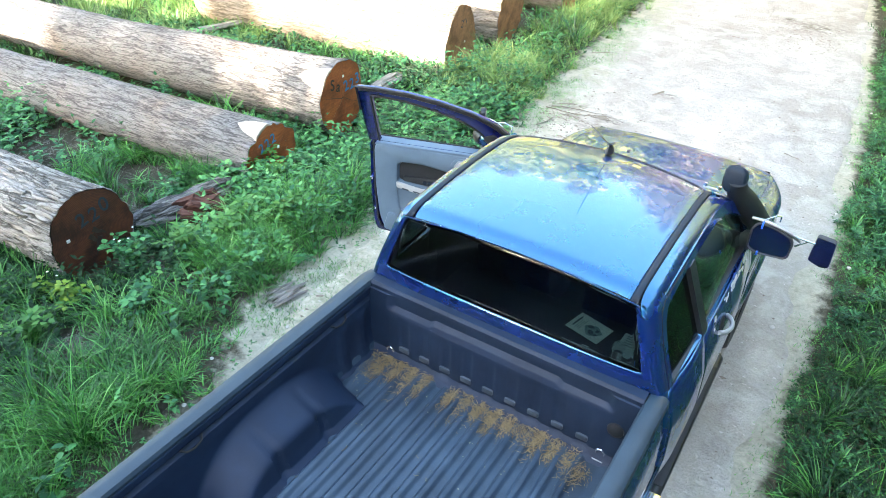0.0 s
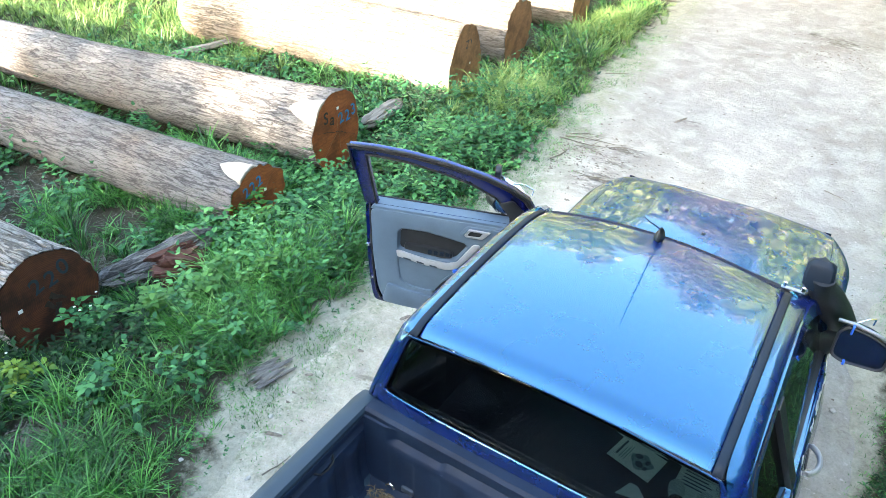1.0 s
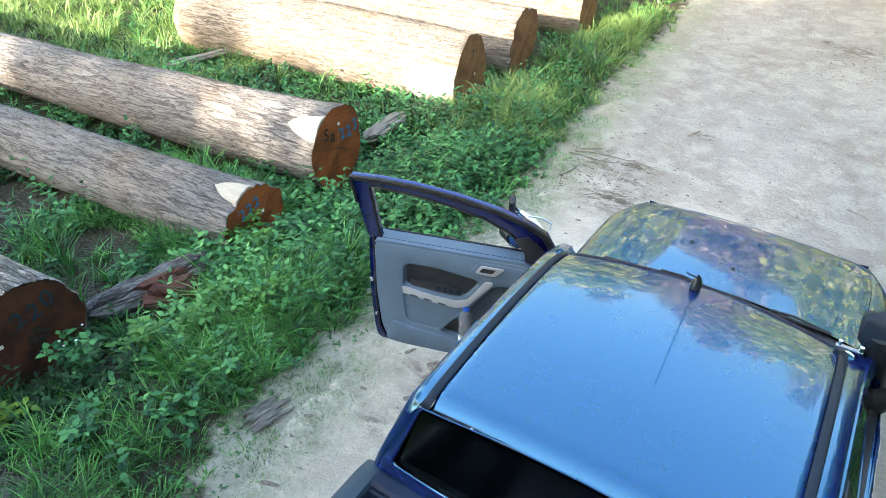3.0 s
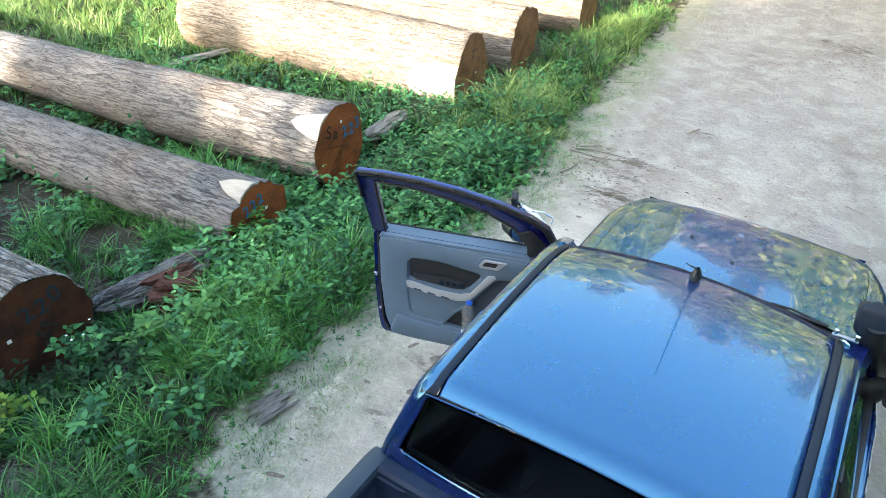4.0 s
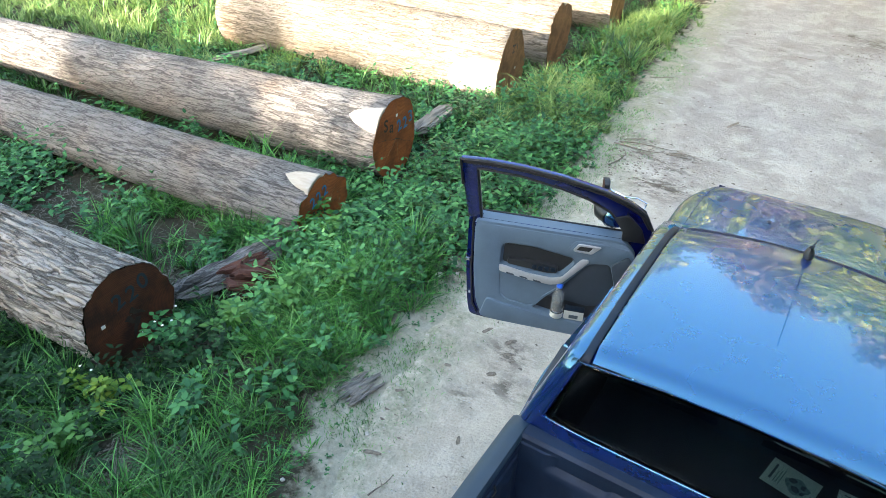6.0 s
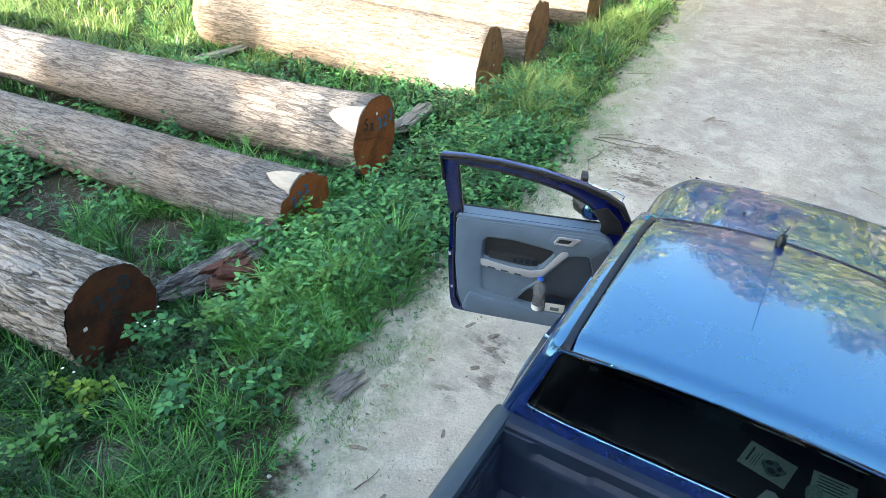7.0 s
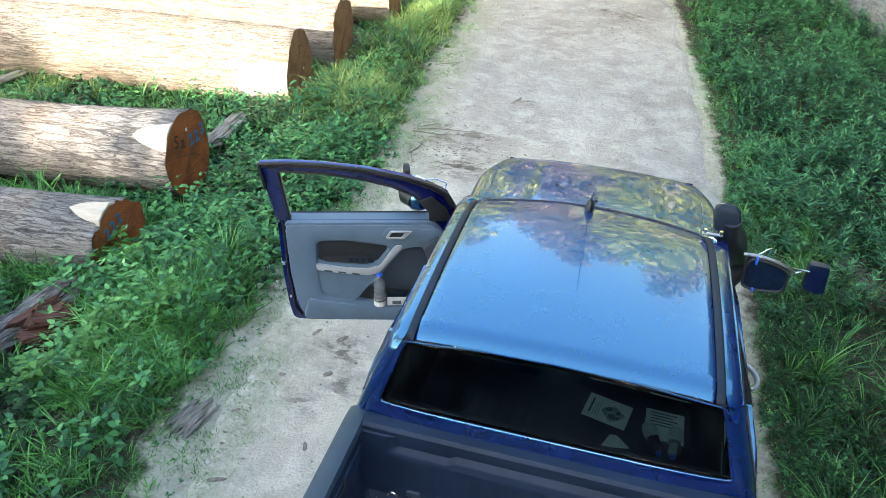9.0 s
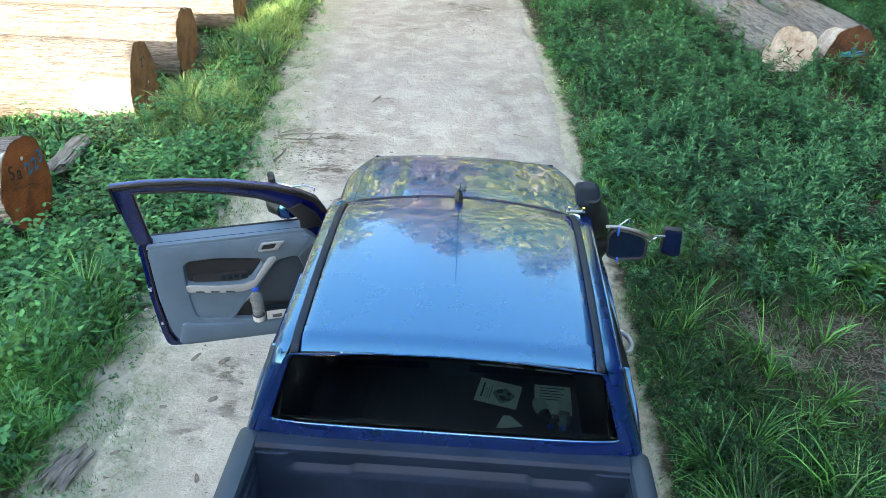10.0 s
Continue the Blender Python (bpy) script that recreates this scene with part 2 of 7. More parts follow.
PAINT = paint_material("blue_paint", (0.004, 0.010, 0.135), (0.035, 0.27, 0.37), 0.9, 0.42)
# Darker copy of the blue paint, used on the open door.
PAINT_INNER = paint_material("dark_blue_paint", (0.002, 0.004, 0.10), (0.003, 0.03, 0.15), 0.8)
BLACK = surface("black_plastic", (0.010, 0.011, 0.013), (0.022, 0.024, 0.028), 0.42, relief=0.15, grain=300)
RUBBER = surface("black_rubber", (0.006, 0.006, 0.007), (0.016, 0.016, 0.018), 0.6, relief=0.1)
STRIP = surface("roof_moulding_rubber", (0.006, 0.012, 0.022), (0.012, 0.022, 0.038), 0.5, spec=0.2, relief=0.1, grain=200)
LINER = surface("bed_liner_plastic", (0.0042, 0.0095, 0.024), (0.014, 0.030, 0.066), 0.60, spec=0.32, scale=3.5, grain=220, relief=0.3, dist=0.002)
LINER_FLOOR = surface("dusty_liner_plastic", (0.009, 0.019, 0.034), (0.042, 0.074, 0.115), 0.5, scale=4.5, grain=180, relief=0.3, dist=0.002)
LINER_WORN = surface("scuffed_liner_plastic", (0.020, 0.030, 0.045), (0.072, 0.092, 0.12), 0.5, scale=9, grain=160, relief=0.3, dist=0.002)
CAP = surface("rail_cap_plastic", (0.012, 0.024, 0.038), (0.023, 0.044, 0.066), 0.50, scale=5, grain=260, relief=0.3, dist=0.002)
TRIM = surface("grey_door_trim", (0.080, 0.122, 0.172), (0.112, 0.165, 0.226), 0.55, grain=260, relief=0.2, dist=0.002)
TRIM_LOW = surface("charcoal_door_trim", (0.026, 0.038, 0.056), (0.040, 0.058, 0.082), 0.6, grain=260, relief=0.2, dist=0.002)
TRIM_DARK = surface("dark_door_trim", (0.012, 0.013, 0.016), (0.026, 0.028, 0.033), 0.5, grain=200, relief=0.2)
SILVER = surface("silver_plastic", (0.42, 0.43, 0.445), (0.53, 0.54, 0.56), 0.30, metal=0.5, relief=0.0)
CHROME = surface("chrome", (0.75, 0.76, 0.78), (0.85, 0.86, 0.88), 0.12, metal=1.0, relief=0.0)
STEEL = surface("grey_steel", (0.32, 0.33, 0.34), (0.5, 0.51, 0.52), 0.35, metal=0.9, relief=0.05)
CLOTH = surface("dark_seat_cloth", (0.014, 0.014, 0.017), (0.04, 0.04, 0.046), 0.9, grain=300, relief=0.4)
WHITE = surface("white_plastic", (0.62, 0.63, 0.62), (0.75, 0.76, 0.75), 0.4, relief=0.0)
GLASS_DARK = glass_material("tinted_rear_glass", (0.36, 0.45, 0.46), 0.0, 1.35)
GLASS_BLACK = glass_material("privacy_glass", (0.10, 0.14, 0.115), 0.0, 1.30)
GLASS = glass_material("green_side_glass", (0.62, 0.80, 0.70))
BOTTLE = bottle_material()
BOTTLE_THIN = glass_material("thin_clear_plastic", (0.92, 0.96, 0.97), 0.03)
BLUE_CAP = surface("blue_cap_plastic", (0.02, 0.12, 0.62), (0.03, 0.16, 0.75), 0.35, relief=0.0)
# Mirror glass with its navy reflection painted in as an even colour.
BLUE_MIRROR = surface("mirror_glass_painted_reflection", (0.002, 0.005, 0.022), (0.004, 0.009, 0.036), 0.10, relief=0.0, coat=1.0, spec=0.8)
LAMP_CLEAR = surface("clear_lamp_lens", (0.5, 0.52, 0.55), (0.7, 0.72, 0.74), 0.08, metal=0.6, relief=0.0, coat=1.0)
LAMP_RED = surface("red_lamp_lens", (0.25, 0.004, 0.004), (0.4, 0.01, 0.008), 0.12, relief=0.0, coat=1.0)
PAPER = surface("printed_paper", (0.50, 0.62, 0.58), (0.70, 0.80, 0.76), 0.7, scale=30, relief=0.0)
INK = surface("dark_print", (0.04, 0.06, 0.08), (0.10, 0.13, 0.15), 0.7, relief=0.0)
INK_PALE = surface("grey_green_print", (0.12, 0.20, 0.21), (0.30, 0.42, 0.41), 0.7, scale=45, relief=0.0)
CARD = surface("pale_card", (0.5, 0.5, 0.48), (0.66, 0.66, 0.62), 0.6, relief=0.0)

BARK = bark_material("grey_log_bark", (0.050, 0.047, 0.048), (0.235, 0.225, 0.222), 0.88, 0.013)
# Lighter copy of the bark: sunlight on the far logs put into colour.
BARK_SUNLIT = bark_material("sunlit_log_bark", (0.11, 0.088, 0.068), (0.31, 0.27, 0.23), 0.85, 0.013)
BARK_ROUGH = bark_material("rough_log_bark", (0.055, 0.049, 0.044), (0.345, 0.328, 0.31), 0.40, 0.020)
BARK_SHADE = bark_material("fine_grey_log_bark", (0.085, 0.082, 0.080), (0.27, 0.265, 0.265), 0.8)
TRUNK = bark_material("tree_bark", (0.05, 0.04, 0.032), (0.16, 0.135, 0.11), 0.5)
END_ORANGE = endgrain_material("orange_sawn_wood", (0.21, 0.052, 0.012), (0.40, 0.115, 0.028), 0.55)
END_BROWN = endgrain_material("dark_brown_sawn_wood", (0.052, 0.015, 0.006), (0.115, 0.034, 0.012), 0.75)
END_WET = endgrain_material("brown_sawn_wood", (0.050, 0.020, 0.010), (0.125, 0.055, 0.028), 0.8)
END_TAN = endgrain_material("tan_sawn_wood", (0.24, 0.105, 0.045), (0.40, 0.20, 0.10), 0.55)
FRESH = surface("bare_pale_wood", (0.30, 0.26, 0.21), (0.46, 0.42, 0.36), 0.8, scale=5, grain=60, relief=0.4, stretch=(0.2, 1, 1))
ROTTEN = surface("rotten_red_wood", (0.028, 0.008, 0.005), (0.13, 0.045, 0.028), 0.9, scale=9, grain=60, relief=0.9, stretch=(0.2, 1, 1), dist=0.02)
WEATHERED = surface("weathered_wood", (0.09, 0.075, 0.06), (0.33, 0.295, 0.25), 0.9, scale=7, grain=50, relief=0.9, stretch=(0.15, 1, 1), dist=0.02)
FADED_SPRAY = surface("faded_blue_spray", (0.010, 0.020, 0.034), (0.016, 0.040, 0.066), 0.7, scale=14, relief=0.3)
BLUE_SPRAY = surface("blue_spray_paint", (0.012, 0.10, 0.24), (0.03, 0.19, 0.38), 0.6, scale=14, relief=0.3)
DARK_SPRAY = surface("dark_spray_paint", (0.012, 0.010, 0.010), (0.045, 0.030, 0.022), 0.7, scale=14, relief=0.3)
TAG = surface("white_tag_plastic", (0.72, 0.72, 0.68), (0.85, 0.85, 0.8), 0.5, relief=0.0)
PAINTED_END = surface("white_washed_sawn_wood", (0.20, 0.13, 0.08), (0.60, 0.60, 0.59), 0.8, scale=6, grain=30, relief=0.4)

ROAD = road_material()
SOIL = soil_material()
LITTER = surface("dry_leaf_litter", (0.06, 0.054, 0.044), (0.18, 0.162, 0.135), 0.9, scale=6, grain=50, relief=0.5)
STONE = surface("pale_stone", (0.28, 0.26, 0.23), (0.50, 0.47, 0.43), 0.9, scale=12, grain=70, relief=0.5)
DEAD_BARK = surface("dead_bark", (0.060, 0.054, 0.048), (0.25, 0.23, 0.21), 0.9, scale=60, grain=110, relief=1.0, stretch=(0.2, 1, 1), dist=0.02)
CHIP = surface("dark_bark_chip", (0.08, 0.062, 0.048), (0.27, 0.225, 0.18), 0.9, scale=40, grain=120, relief=0.8)
TWIG = surface("dead_twig_bark", (0.085, 0.065, 0.048), (0.22, 0.185, 0.15), 0.9, scale=20, grain=90, relief=0.6)
GRASS = leaf_material("grass_blades", [(0.0, (0.007, 0.028, 0.009)), (0.42, (0.016, 0.070, 0.015)), (0.76, (0.088, 0.275, 0.052)), (1.0, (0.25, 0.45, 0.16))], 0.22, 0.36)
HERB = leaf_material("herb_leaves", [(0.0, (0.009, 0.038, 0.018)), (0.42, (0.033, 0.128, 0.048)), (0.78, (0.098, 0.285, 0.090)), (1.0, (0.20, 0.42, 0.14))], 0.12, 0.45, 0.2)
# Dark leaves: the low weeds' tone, and shade put into nettles by the logs.
DARKENED_HERB = leaf_material("darkened_herb_leaves", [(0.0, (0.005, 0.017, 0.007)), (0.5, (0.013, 0.042, 0.016)), (0.85, (0.030, 0.085, 0.030)), (1.0, (0.065, 0.17, 0.05))], 0.06, 0.62, 0.15)
LANCE = leaf_material("lance_leaves", [(0.0, (0.005, 0.028, 0.014)), (0.45, (0.016, 0.080, 0.036)), (0.78, (0.050, 0.185, 0.075)), (1.0, (0.14, 0.34, 0.15))], 0.18, 0.40)
# Lighter copy of LANCE for the top whorls: light from above put into colour.
LANCE_TIPS = leaf_material("pale_tip_lance_leaves", [(0.0, (0.022, 0.098, 0.042)), (0.5, (0.058, 0.20, 0.075)), (1.0, (0.13, 0.32, 0.125))], 0.22, 0.42)
# Pale grass; part of its lightness stands for the sun behind the logs.
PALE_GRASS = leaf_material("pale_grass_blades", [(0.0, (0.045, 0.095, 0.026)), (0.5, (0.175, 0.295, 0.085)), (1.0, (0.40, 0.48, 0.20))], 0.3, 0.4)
TUFT_GRASS = leaf_material("fresh_grass_blades", [(0.0, (0.006, 0.028, 0.008)), (0.38, (0.030, 0.135, 0.026)), (0.72, (0.112, 0.35, 0.066)), (1.0, (0.27, 0.52, 0.15))], 0.18, 0.36)
YELLOWISH = leaf_material("yellow_green_leaves", [(0.0, (0.05, 0.13, 0.012)), (0.6, (0.16, 0.28, 0.03)), (1.0, (0.30, 0.36, 0.05))])
STRAW = leaf_material("dry_straw", [(0.0, (0.085, 0.060, 0.034)), (0.4, (0.19, 0.135, 0.070)), (0.88, (0.36, 0.275, 0.155)), (1.0, (0.11, 0.19, 0.05))], 0.1, 0.8)
PALE_BITS = leaf_material("pale_leaf_crumbs", [(0.0, (0.10, 0.09, 0.06)), (0.5, (0.26, 0.26, 0.17)), (1.0, (0.46, 0.50, 0.38))], 0.1, 0.7)
CROWN = leaf_material("tree_leaves", [(0.0, (0.020, 0.042, 0.010)), (0.5, (0.060, 0.095, 0.020)), (1.0, (0.13, 0.17, 0.04))], 0.10)
FRESH_CROWN = leaf_material("sunlit_spring_leaves", [(0.0, (0.12, 0.15, 0.04)), (0.5, (0.38, 0.40, 0.11)), (1.0, (0.62, 0.60, 0.22))], 0.25)
RUSSET_CROWN = leaf_material("russet_young_leaves", [(0.0, (0.10, 0.075, 0.075)), (0.5, (0.31, 0.245, 0.235)), (1.0, (0.50, 0.43, 0.40))], 0.25)
PALE_TRUNK = bark_material("pale_tree_bark", (0.16, 0.14, 0.12), (0.62, 0.57, 0.50), 0.5)


# ---- mesh helpers ----
def part(name, bm, material, parent=None, label="", smooth=True):
    """Links a bmesh, or a mesh, as one object under its thing or part."""
    if isinstance(bm, bmesh.types.BMesh):
        me = bpy.data.meshes.new(name)
        bmesh.ops.recalc_face_normals(bm, faces=bm.faces)
        bm.to_mesh(me)
        bm.free()
    else:
        me = bm
    me.materials.append(material)
    if smooth:
        me.polygons.foreach_set("use_smooth", [True] * len(me.polygons))
        me.set_sharp_from_angle(angle=radians(38))
    ob = new(name, me)
    if parent:
        ob.parent = parent
    if label:
        ob["label"] = label
    return ob


def thing(name, label, category, m=None, group="", kind=""):
    ob = new(name)
    ob.empty_display_size = 0.1
    if m:
        ob.matrix_basis = m
    return tagged(ob, label, category, group, kind)


def arrays(name, verts, quads=None, tris=None):
    """A mesh from numpy arrays of places and corner numbers."""
    me = bpy.data.meshes.new(name)
    loops = np.concatenate([a.ravel() for a in (quads, tris) if a is not None and len(a)]).astype(np.int32)
    sizes = np.concatenate([np.full(len(a), n, np.int32) for a, n in ((quads, 4), (tris, 3)) if a is not None and len(a)])
    me.vertices.add(len(verts))
    me.vertices.foreach_set("co", np.asarray(verts, np.float32).ravel())
    me.loops.add(len(loops))
    me.loops.foreach_set("vertex_index", loops)
    me.polygons.add(len(sizes))
    me.polygons.foreach_set("loop_start", np.concatenate([[0], np.cumsum(sizes)[:-1]]).astype(np.int32))
    me.update(calc_edges=True)
    me.validate()
    return me


def block(x0, x1, y0, y1, z0, z1, bevel=0.01, seg=2):
    bm = bmesh.new()
    bmesh.ops.create_cube(bm, size=1)
    for v in bm.verts:
        v.co = Vector(((x0 + x1) / 2 + v.co.x * (x1 - x0), (y0 + y1) / 2 + v.co.y * (y1 - y0), (z0 + z1) / 2 + v.co.z * (z1 - z0)))
    if bevel:
        bmesh.ops.bevel(bm, geom=bm.edges[:], offset=bevel, segments=seg, affect="EDGES", profile=0.5)
    return bm


def sheet(fn, nu, nv, closed_u=False):
    """A surface from fn(u, v), u and v from 0 to 1."""
    bm = bmesh.new()
    rows = [[bm.verts.new(fn(i / nu, j / nv)) for i in range(nu + (0 if closed_u else 1))] for j in range(nv + 1)]
    n = len(rows[0])
    for j in range(nv):
        for i in range(nu):
            bm.faces.new((rows[j][i], rows[j][(i + 1) % n], rows[j + 1][(i + 1) % n], rows[j + 1][i]))
    return bm


def thicken(ob, t, offset=-1):
    s = ob.modifiers.new("thickness", "SOLIDIFY")
    s.thickness, s.offset = t, offset
    return ob


def tube(points, radii, seg=10, caps=True):
    """A tube along points; radii: one number or one for each point."""
    pts = [Vector(p) for p in points]
    if isinstance(radii, (int, float)):
        radii = [radii] * len(pts)
    bm = bmesh.new()
    side = Vector((0, 0, 1))
    rings = []
    for i, p in enumerate(pts):
        d = (pts[min(i + 1, len(pts) - 1)] - pts[max(i - 1, 0)]).normalized()
        a = side - d * side.dot(d)
        if a.length < 0.1:
            a = Vector((1, 0, 0)) - d * d.x
        a.normalize()
        side = a
        b = d.cross(a)
        rings.append([bm.verts.new(p + (a * math.cos(t) + b * math.sin(t)) * radii[i]) for t in (2 * math.pi * k / seg for k in range(seg))])
    for r0, r1 in zip(rings, rings[1:]):
        for k in range(seg):
            bm.faces.new((r0[k], r0[(k + 1) % seg], r1[(k + 1) % seg], r1[k]))
    if caps:
        bm.faces.new(rings[0][::-1])
        bm.faces.new(rings[-1])
    return bm


def plate(outline, holes=(), thick=0.03, fn=None, bevel=0.0):
    """A flat plate with holes, drawn in (a, b); fn(a, b, c) lays it into space, c from 0 to thick."""
    bm = bmesh.new()
    edges = []
    for loop in (outline, *holes):
        vs = [bm.verts.new((a, b, 0)) for a, b in loop]
        edges += [bm.edges.new((vs[i], vs[(i + 1) % len(vs)])) for i in range(len(vs))]
    bmesh.ops.triangle_fill(bm, use_beauty=True, use_dissolve=False, edges=edges)
    bmesh.ops.recalc_face_normals(bm, faces=bm.faces)
    if bm.faces and bm.faces[:][0].normal.z < 0:
        bmesh.ops.reverse_faces(bm, faces=bm.faces)
    rim = [e for e in bm.edges if e.is_boundary]
    got = bmesh.ops.extrude_face_region(bm, geom=bm.faces[:])
    top = [g for g in got["geom"] if isinstance(g, bmesh.types.BMVert)]
    for v in top:
        v.co.z += thick
    if bevel:
        topset = set(top)
        es = [e for e in bm.edges if e.verts[0] in topset and e.verts[1] in topset and any(abs(f.normal.z) < 0.5 for f in e.link_faces)]
        for f in bm.faces:
            f.normal_update()
        es = [e for e in bm.edges if e.verts[0] in topset and e.verts[1] in topset and e.calc_face_angle(0) > 1.0]
        bmesh.ops.bevel(bm, geom=es, offset=bevel, segments=2, affect="EDGES", profile=0.5)
    if fn:
        for v in bm.verts:
            v.co = Vector(fn(v.co.x, v.co.y, v.co.z))
    return bm


def rounded(loop, r, n=4):
    """A loop of (a, b) with its corners rounded."""
    out = []
    for i, p in enumerate(loop):
        p, a, b = Vector(p), Vector(loop[i - 1]), Vector(loop[(i + 1) % len(loop)])
        d = min(r, (a - p).length * 0.45, (b - p).length * 0.45)
        s, e = p + (a - p).normalized() * d, p + (b - p).normalized() * d
        for k in range(n + 1):
            t = k / n
            q = s * (1 - t) ** 2 + p * 2 * t * (1 - t) + e * t * t
            out.append((q.x, q.y))
    return out


def smooth(a, b, x):
    t = min(1.0, max(0.0, (x - a) / (b - a)))
    return t * t * (3 - 2 * t)


def lerp_table(table, x):
    xs, ys = zip(*table)
    return float(np.interp(x, xs, ys))


def lettering(text, size, depth=0.001):
    """Words in the built-in font as a mesh in the xy plane, centred."""
    cu = bpy.data.curves.new("words", "FONT")
    cu.body, cu.size, cu.extrude, cu.align_x, cu.align_y = text, size, depth, "CENTER", "CENTER"
    cu.offset = size * 0.012
    tmp = new("words", cu)
    bpy.context.view_layer.update()
    me = bpy.data.meshes.new_from_object(tmp.evaluated_get(bpy.context.evaluated_depsgraph_get()))
    bpy.data.objects.remove(tmp)
    bpy.data.curves.remove(cu)
    return me


# ---- ground and road ----
ROAD_L = [(-60, -2.0), (-6, -3.3), (0, -3.3), (2.0, -3.32), (2.6, -3.45), (4.5, -3.62), (7, -3.45), (9.2, -3.7), (14.5, -3.97), (20, -4.4), (40, -8.0), (80, -22)]
VERGE_L = [(-60, -1.6), (-6, -3.0), (0, -3.02), (2.0, -3.06), (2.5, -3.32), (2.9, -3.60), (3.6, -3.72), (4.5, -3.64), (5.5, -3.5), (7, -3.45), (9.2, -3.7), (14.5, -3.97), (20, -4.4), (40, -8.0), (80, -22)]
ROAD_R = [(-60, 2.0), (-6, 0.26), (3, 0.20), (5, 0.26), (8, 0.24), (10.5, 0.16), (15, -0.15), (20, -0.6), (40, -4.2), (80, -18)]


def ground_z(x, y):
    """Height of the verge: a little above the track's edge, then falling away to the logs."""
    z = -0.015 - 0.14 * smooth(-4.2, -5.4, x) - 0.05 * smooth(0.4, 2.0, x)
    far = smooth(14, 30, math.hypot(x + 1, y - 5))
    z += (1 - 0.4 * far) * 0.05 * noise.noise((x * 0.45, y * 0.45, 3.1)) + 0.02 * noise.noise((x * 1.9, y * 1.9, 7.7))
    inside = smooth(lerp_table(ROAD_L, y) - 0.1, lerp_table(ROAD_L, y) + 0.5, x) * (1 - smooth(lerp_table(ROAD_R, y) - 0.5, lerp_table(ROAD_R, y) + 0.1, x))
    return z * (1 - inside) - 0.06 * inside


def road_z(x, y):
    l, r = lerp_table(ROAD_L, y), lerp_table(ROAD_R, y)
    e = min(x - l, r - x) + 0.28 * noise.noise((x * 0.9, y * 0.9, 1.3)) + 0.12 * noise.noise((x * 3.7, y * 3.7, 2.9))
    z = 0.008 * noise.noise((x * 2.2, y * 1.1, 5.0)) + 0.004 * noise.noise((x * 8, y * 8, 9.0))
    return z - 0.11 * (1 - smooth(-0.25, 0.22, e))


def axis_steps(lo, hi, near0, near1, fine, coarse):
    out = list(np.arange(near0, near1 + 1e-6, fine))
    s, v = fine, near0
    while v > lo:
        s = min(s * 1.35, coarse)
        v -= s
        out.insert(0, v)
    s, v = fine, near1
    while v < hi:
        s = min(s * 1.35, coarse)
        v += s
        out.append(v)
    return out


def height_sheet(name, xs, ys, fn):
    verts = [(x, y, fn(x, y)) for y in ys for x in xs]
    n = len(xs)
    a = np.arange((len(ys) - 1) * n).reshape(len(ys) - 1, n)[:, :-1].ravel()
    return arrays(name, verts, quads=np.stack([a, a + 1, a + n + 1, a + n], 1))


ground = part("ground", height_sheet("ground", axis_steps(-400, 400, -13, 8, 0.13, 60), axis_steps(-400, 400, 0, 17, 0.13, 60), ground_z), SOIL)
co = np.empty(len(ground.data.vertices) * 3, np.float32)
ground.data.vertices.foreach_get("co", co)
gx, gy = co[0::3].astype(float), co[1::3].astype(float)
off = np.where(gx < -1.7, np.interp(gy, *zip(*VERGE_L)) - gx, gx - np.interp(gy, *zip(*ROAD_R)))
ground.data.attributes.new("dust", "FLOAT", "POINT").data.foreach_set("value", np.clip(1.0 - (off + 0.15) / np.where(gx < -1.7, 0.75, 0.35), 0, 1).astype(np.float32))
tagged(ground, "dark verge soil under grass and weeds", "ground", kind="structure")
rx = [lerp for lerp in np.linspace(-0.12, 1.12, 60)]
ry = axis_steps(-60, 80, -1, 16, 0.09, 3)
rv = []
for y in ry:
    l, r = lerp_table(ROAD_L, y), lerp_table(ROAD_R, y)
    for u in rx:
        x = l + u * (r - l)
        rv.append((x, y, road_z(x, y)))
n = len(rx)
a = np.arange((len(ry) - 1) * n).reshape(len(ry) - 1, n)[:, :-1].ravel()
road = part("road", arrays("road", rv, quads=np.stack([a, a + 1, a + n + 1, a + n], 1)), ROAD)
co = np.array(rv)
edge = co[:, 0] - np.interp(co[:, 1], *zip(*ROAD_L))
road.data.attributes.new("trampled", "FLOAT", "POINT").data.foreach_set("value", np.maximum(np.clip(1.25 - edge / np.where(co[:, 1] > 2.4, 0.50, 0.30), 0, 1), 0.35 * np.clip(1.1 - (np.interp(co[:, 1], *zip(*ROAD_R)) - co[:, 0]) / 0.8, 0, 1) * np.clip((11 - co[:, 1]) / 4, 0.35, 1)).astype(np.float32))
road.data.attributes.new("greyed", "FLOAT", "POINT").data.foreach_set("value", np.clip(np.maximum((co[:, 1] - 5.5) / 4.5, (co[:, 0] + 2.2) / 1.6), 0, 1).astype(np.float32))
MULCH = [(-1.02, 14.45, 0.50), (-1.55, 14.7, 0.25), (-2.29, 9.58, 0.14), (-2.68, 8.25, 0.20), (-3.34, 8.45, 0.28), (-2.70, 7.38, 0.38), (-2.76, 7.9, 0.22), (-3.2, 8.05, 0.2), (-2.9, 4.1, 0.22), (-2.75, 3.75, 0.16), (-3.0, 3.5, 0.12)]
road.data.attributes.new("mulch", "FLOAT", "POINT").data.foreach_set("value", np.max([np.exp(-((co[:, 0] - a) ** 2 + (1.4 * (co[:, 1] - b)) ** 2) / r ** 2) for a, b, r in MULCH], 0).astype(np.float32))
tagged(road, "pale sandy dirt track with scattered grit and twigs", "road", kind="structure")

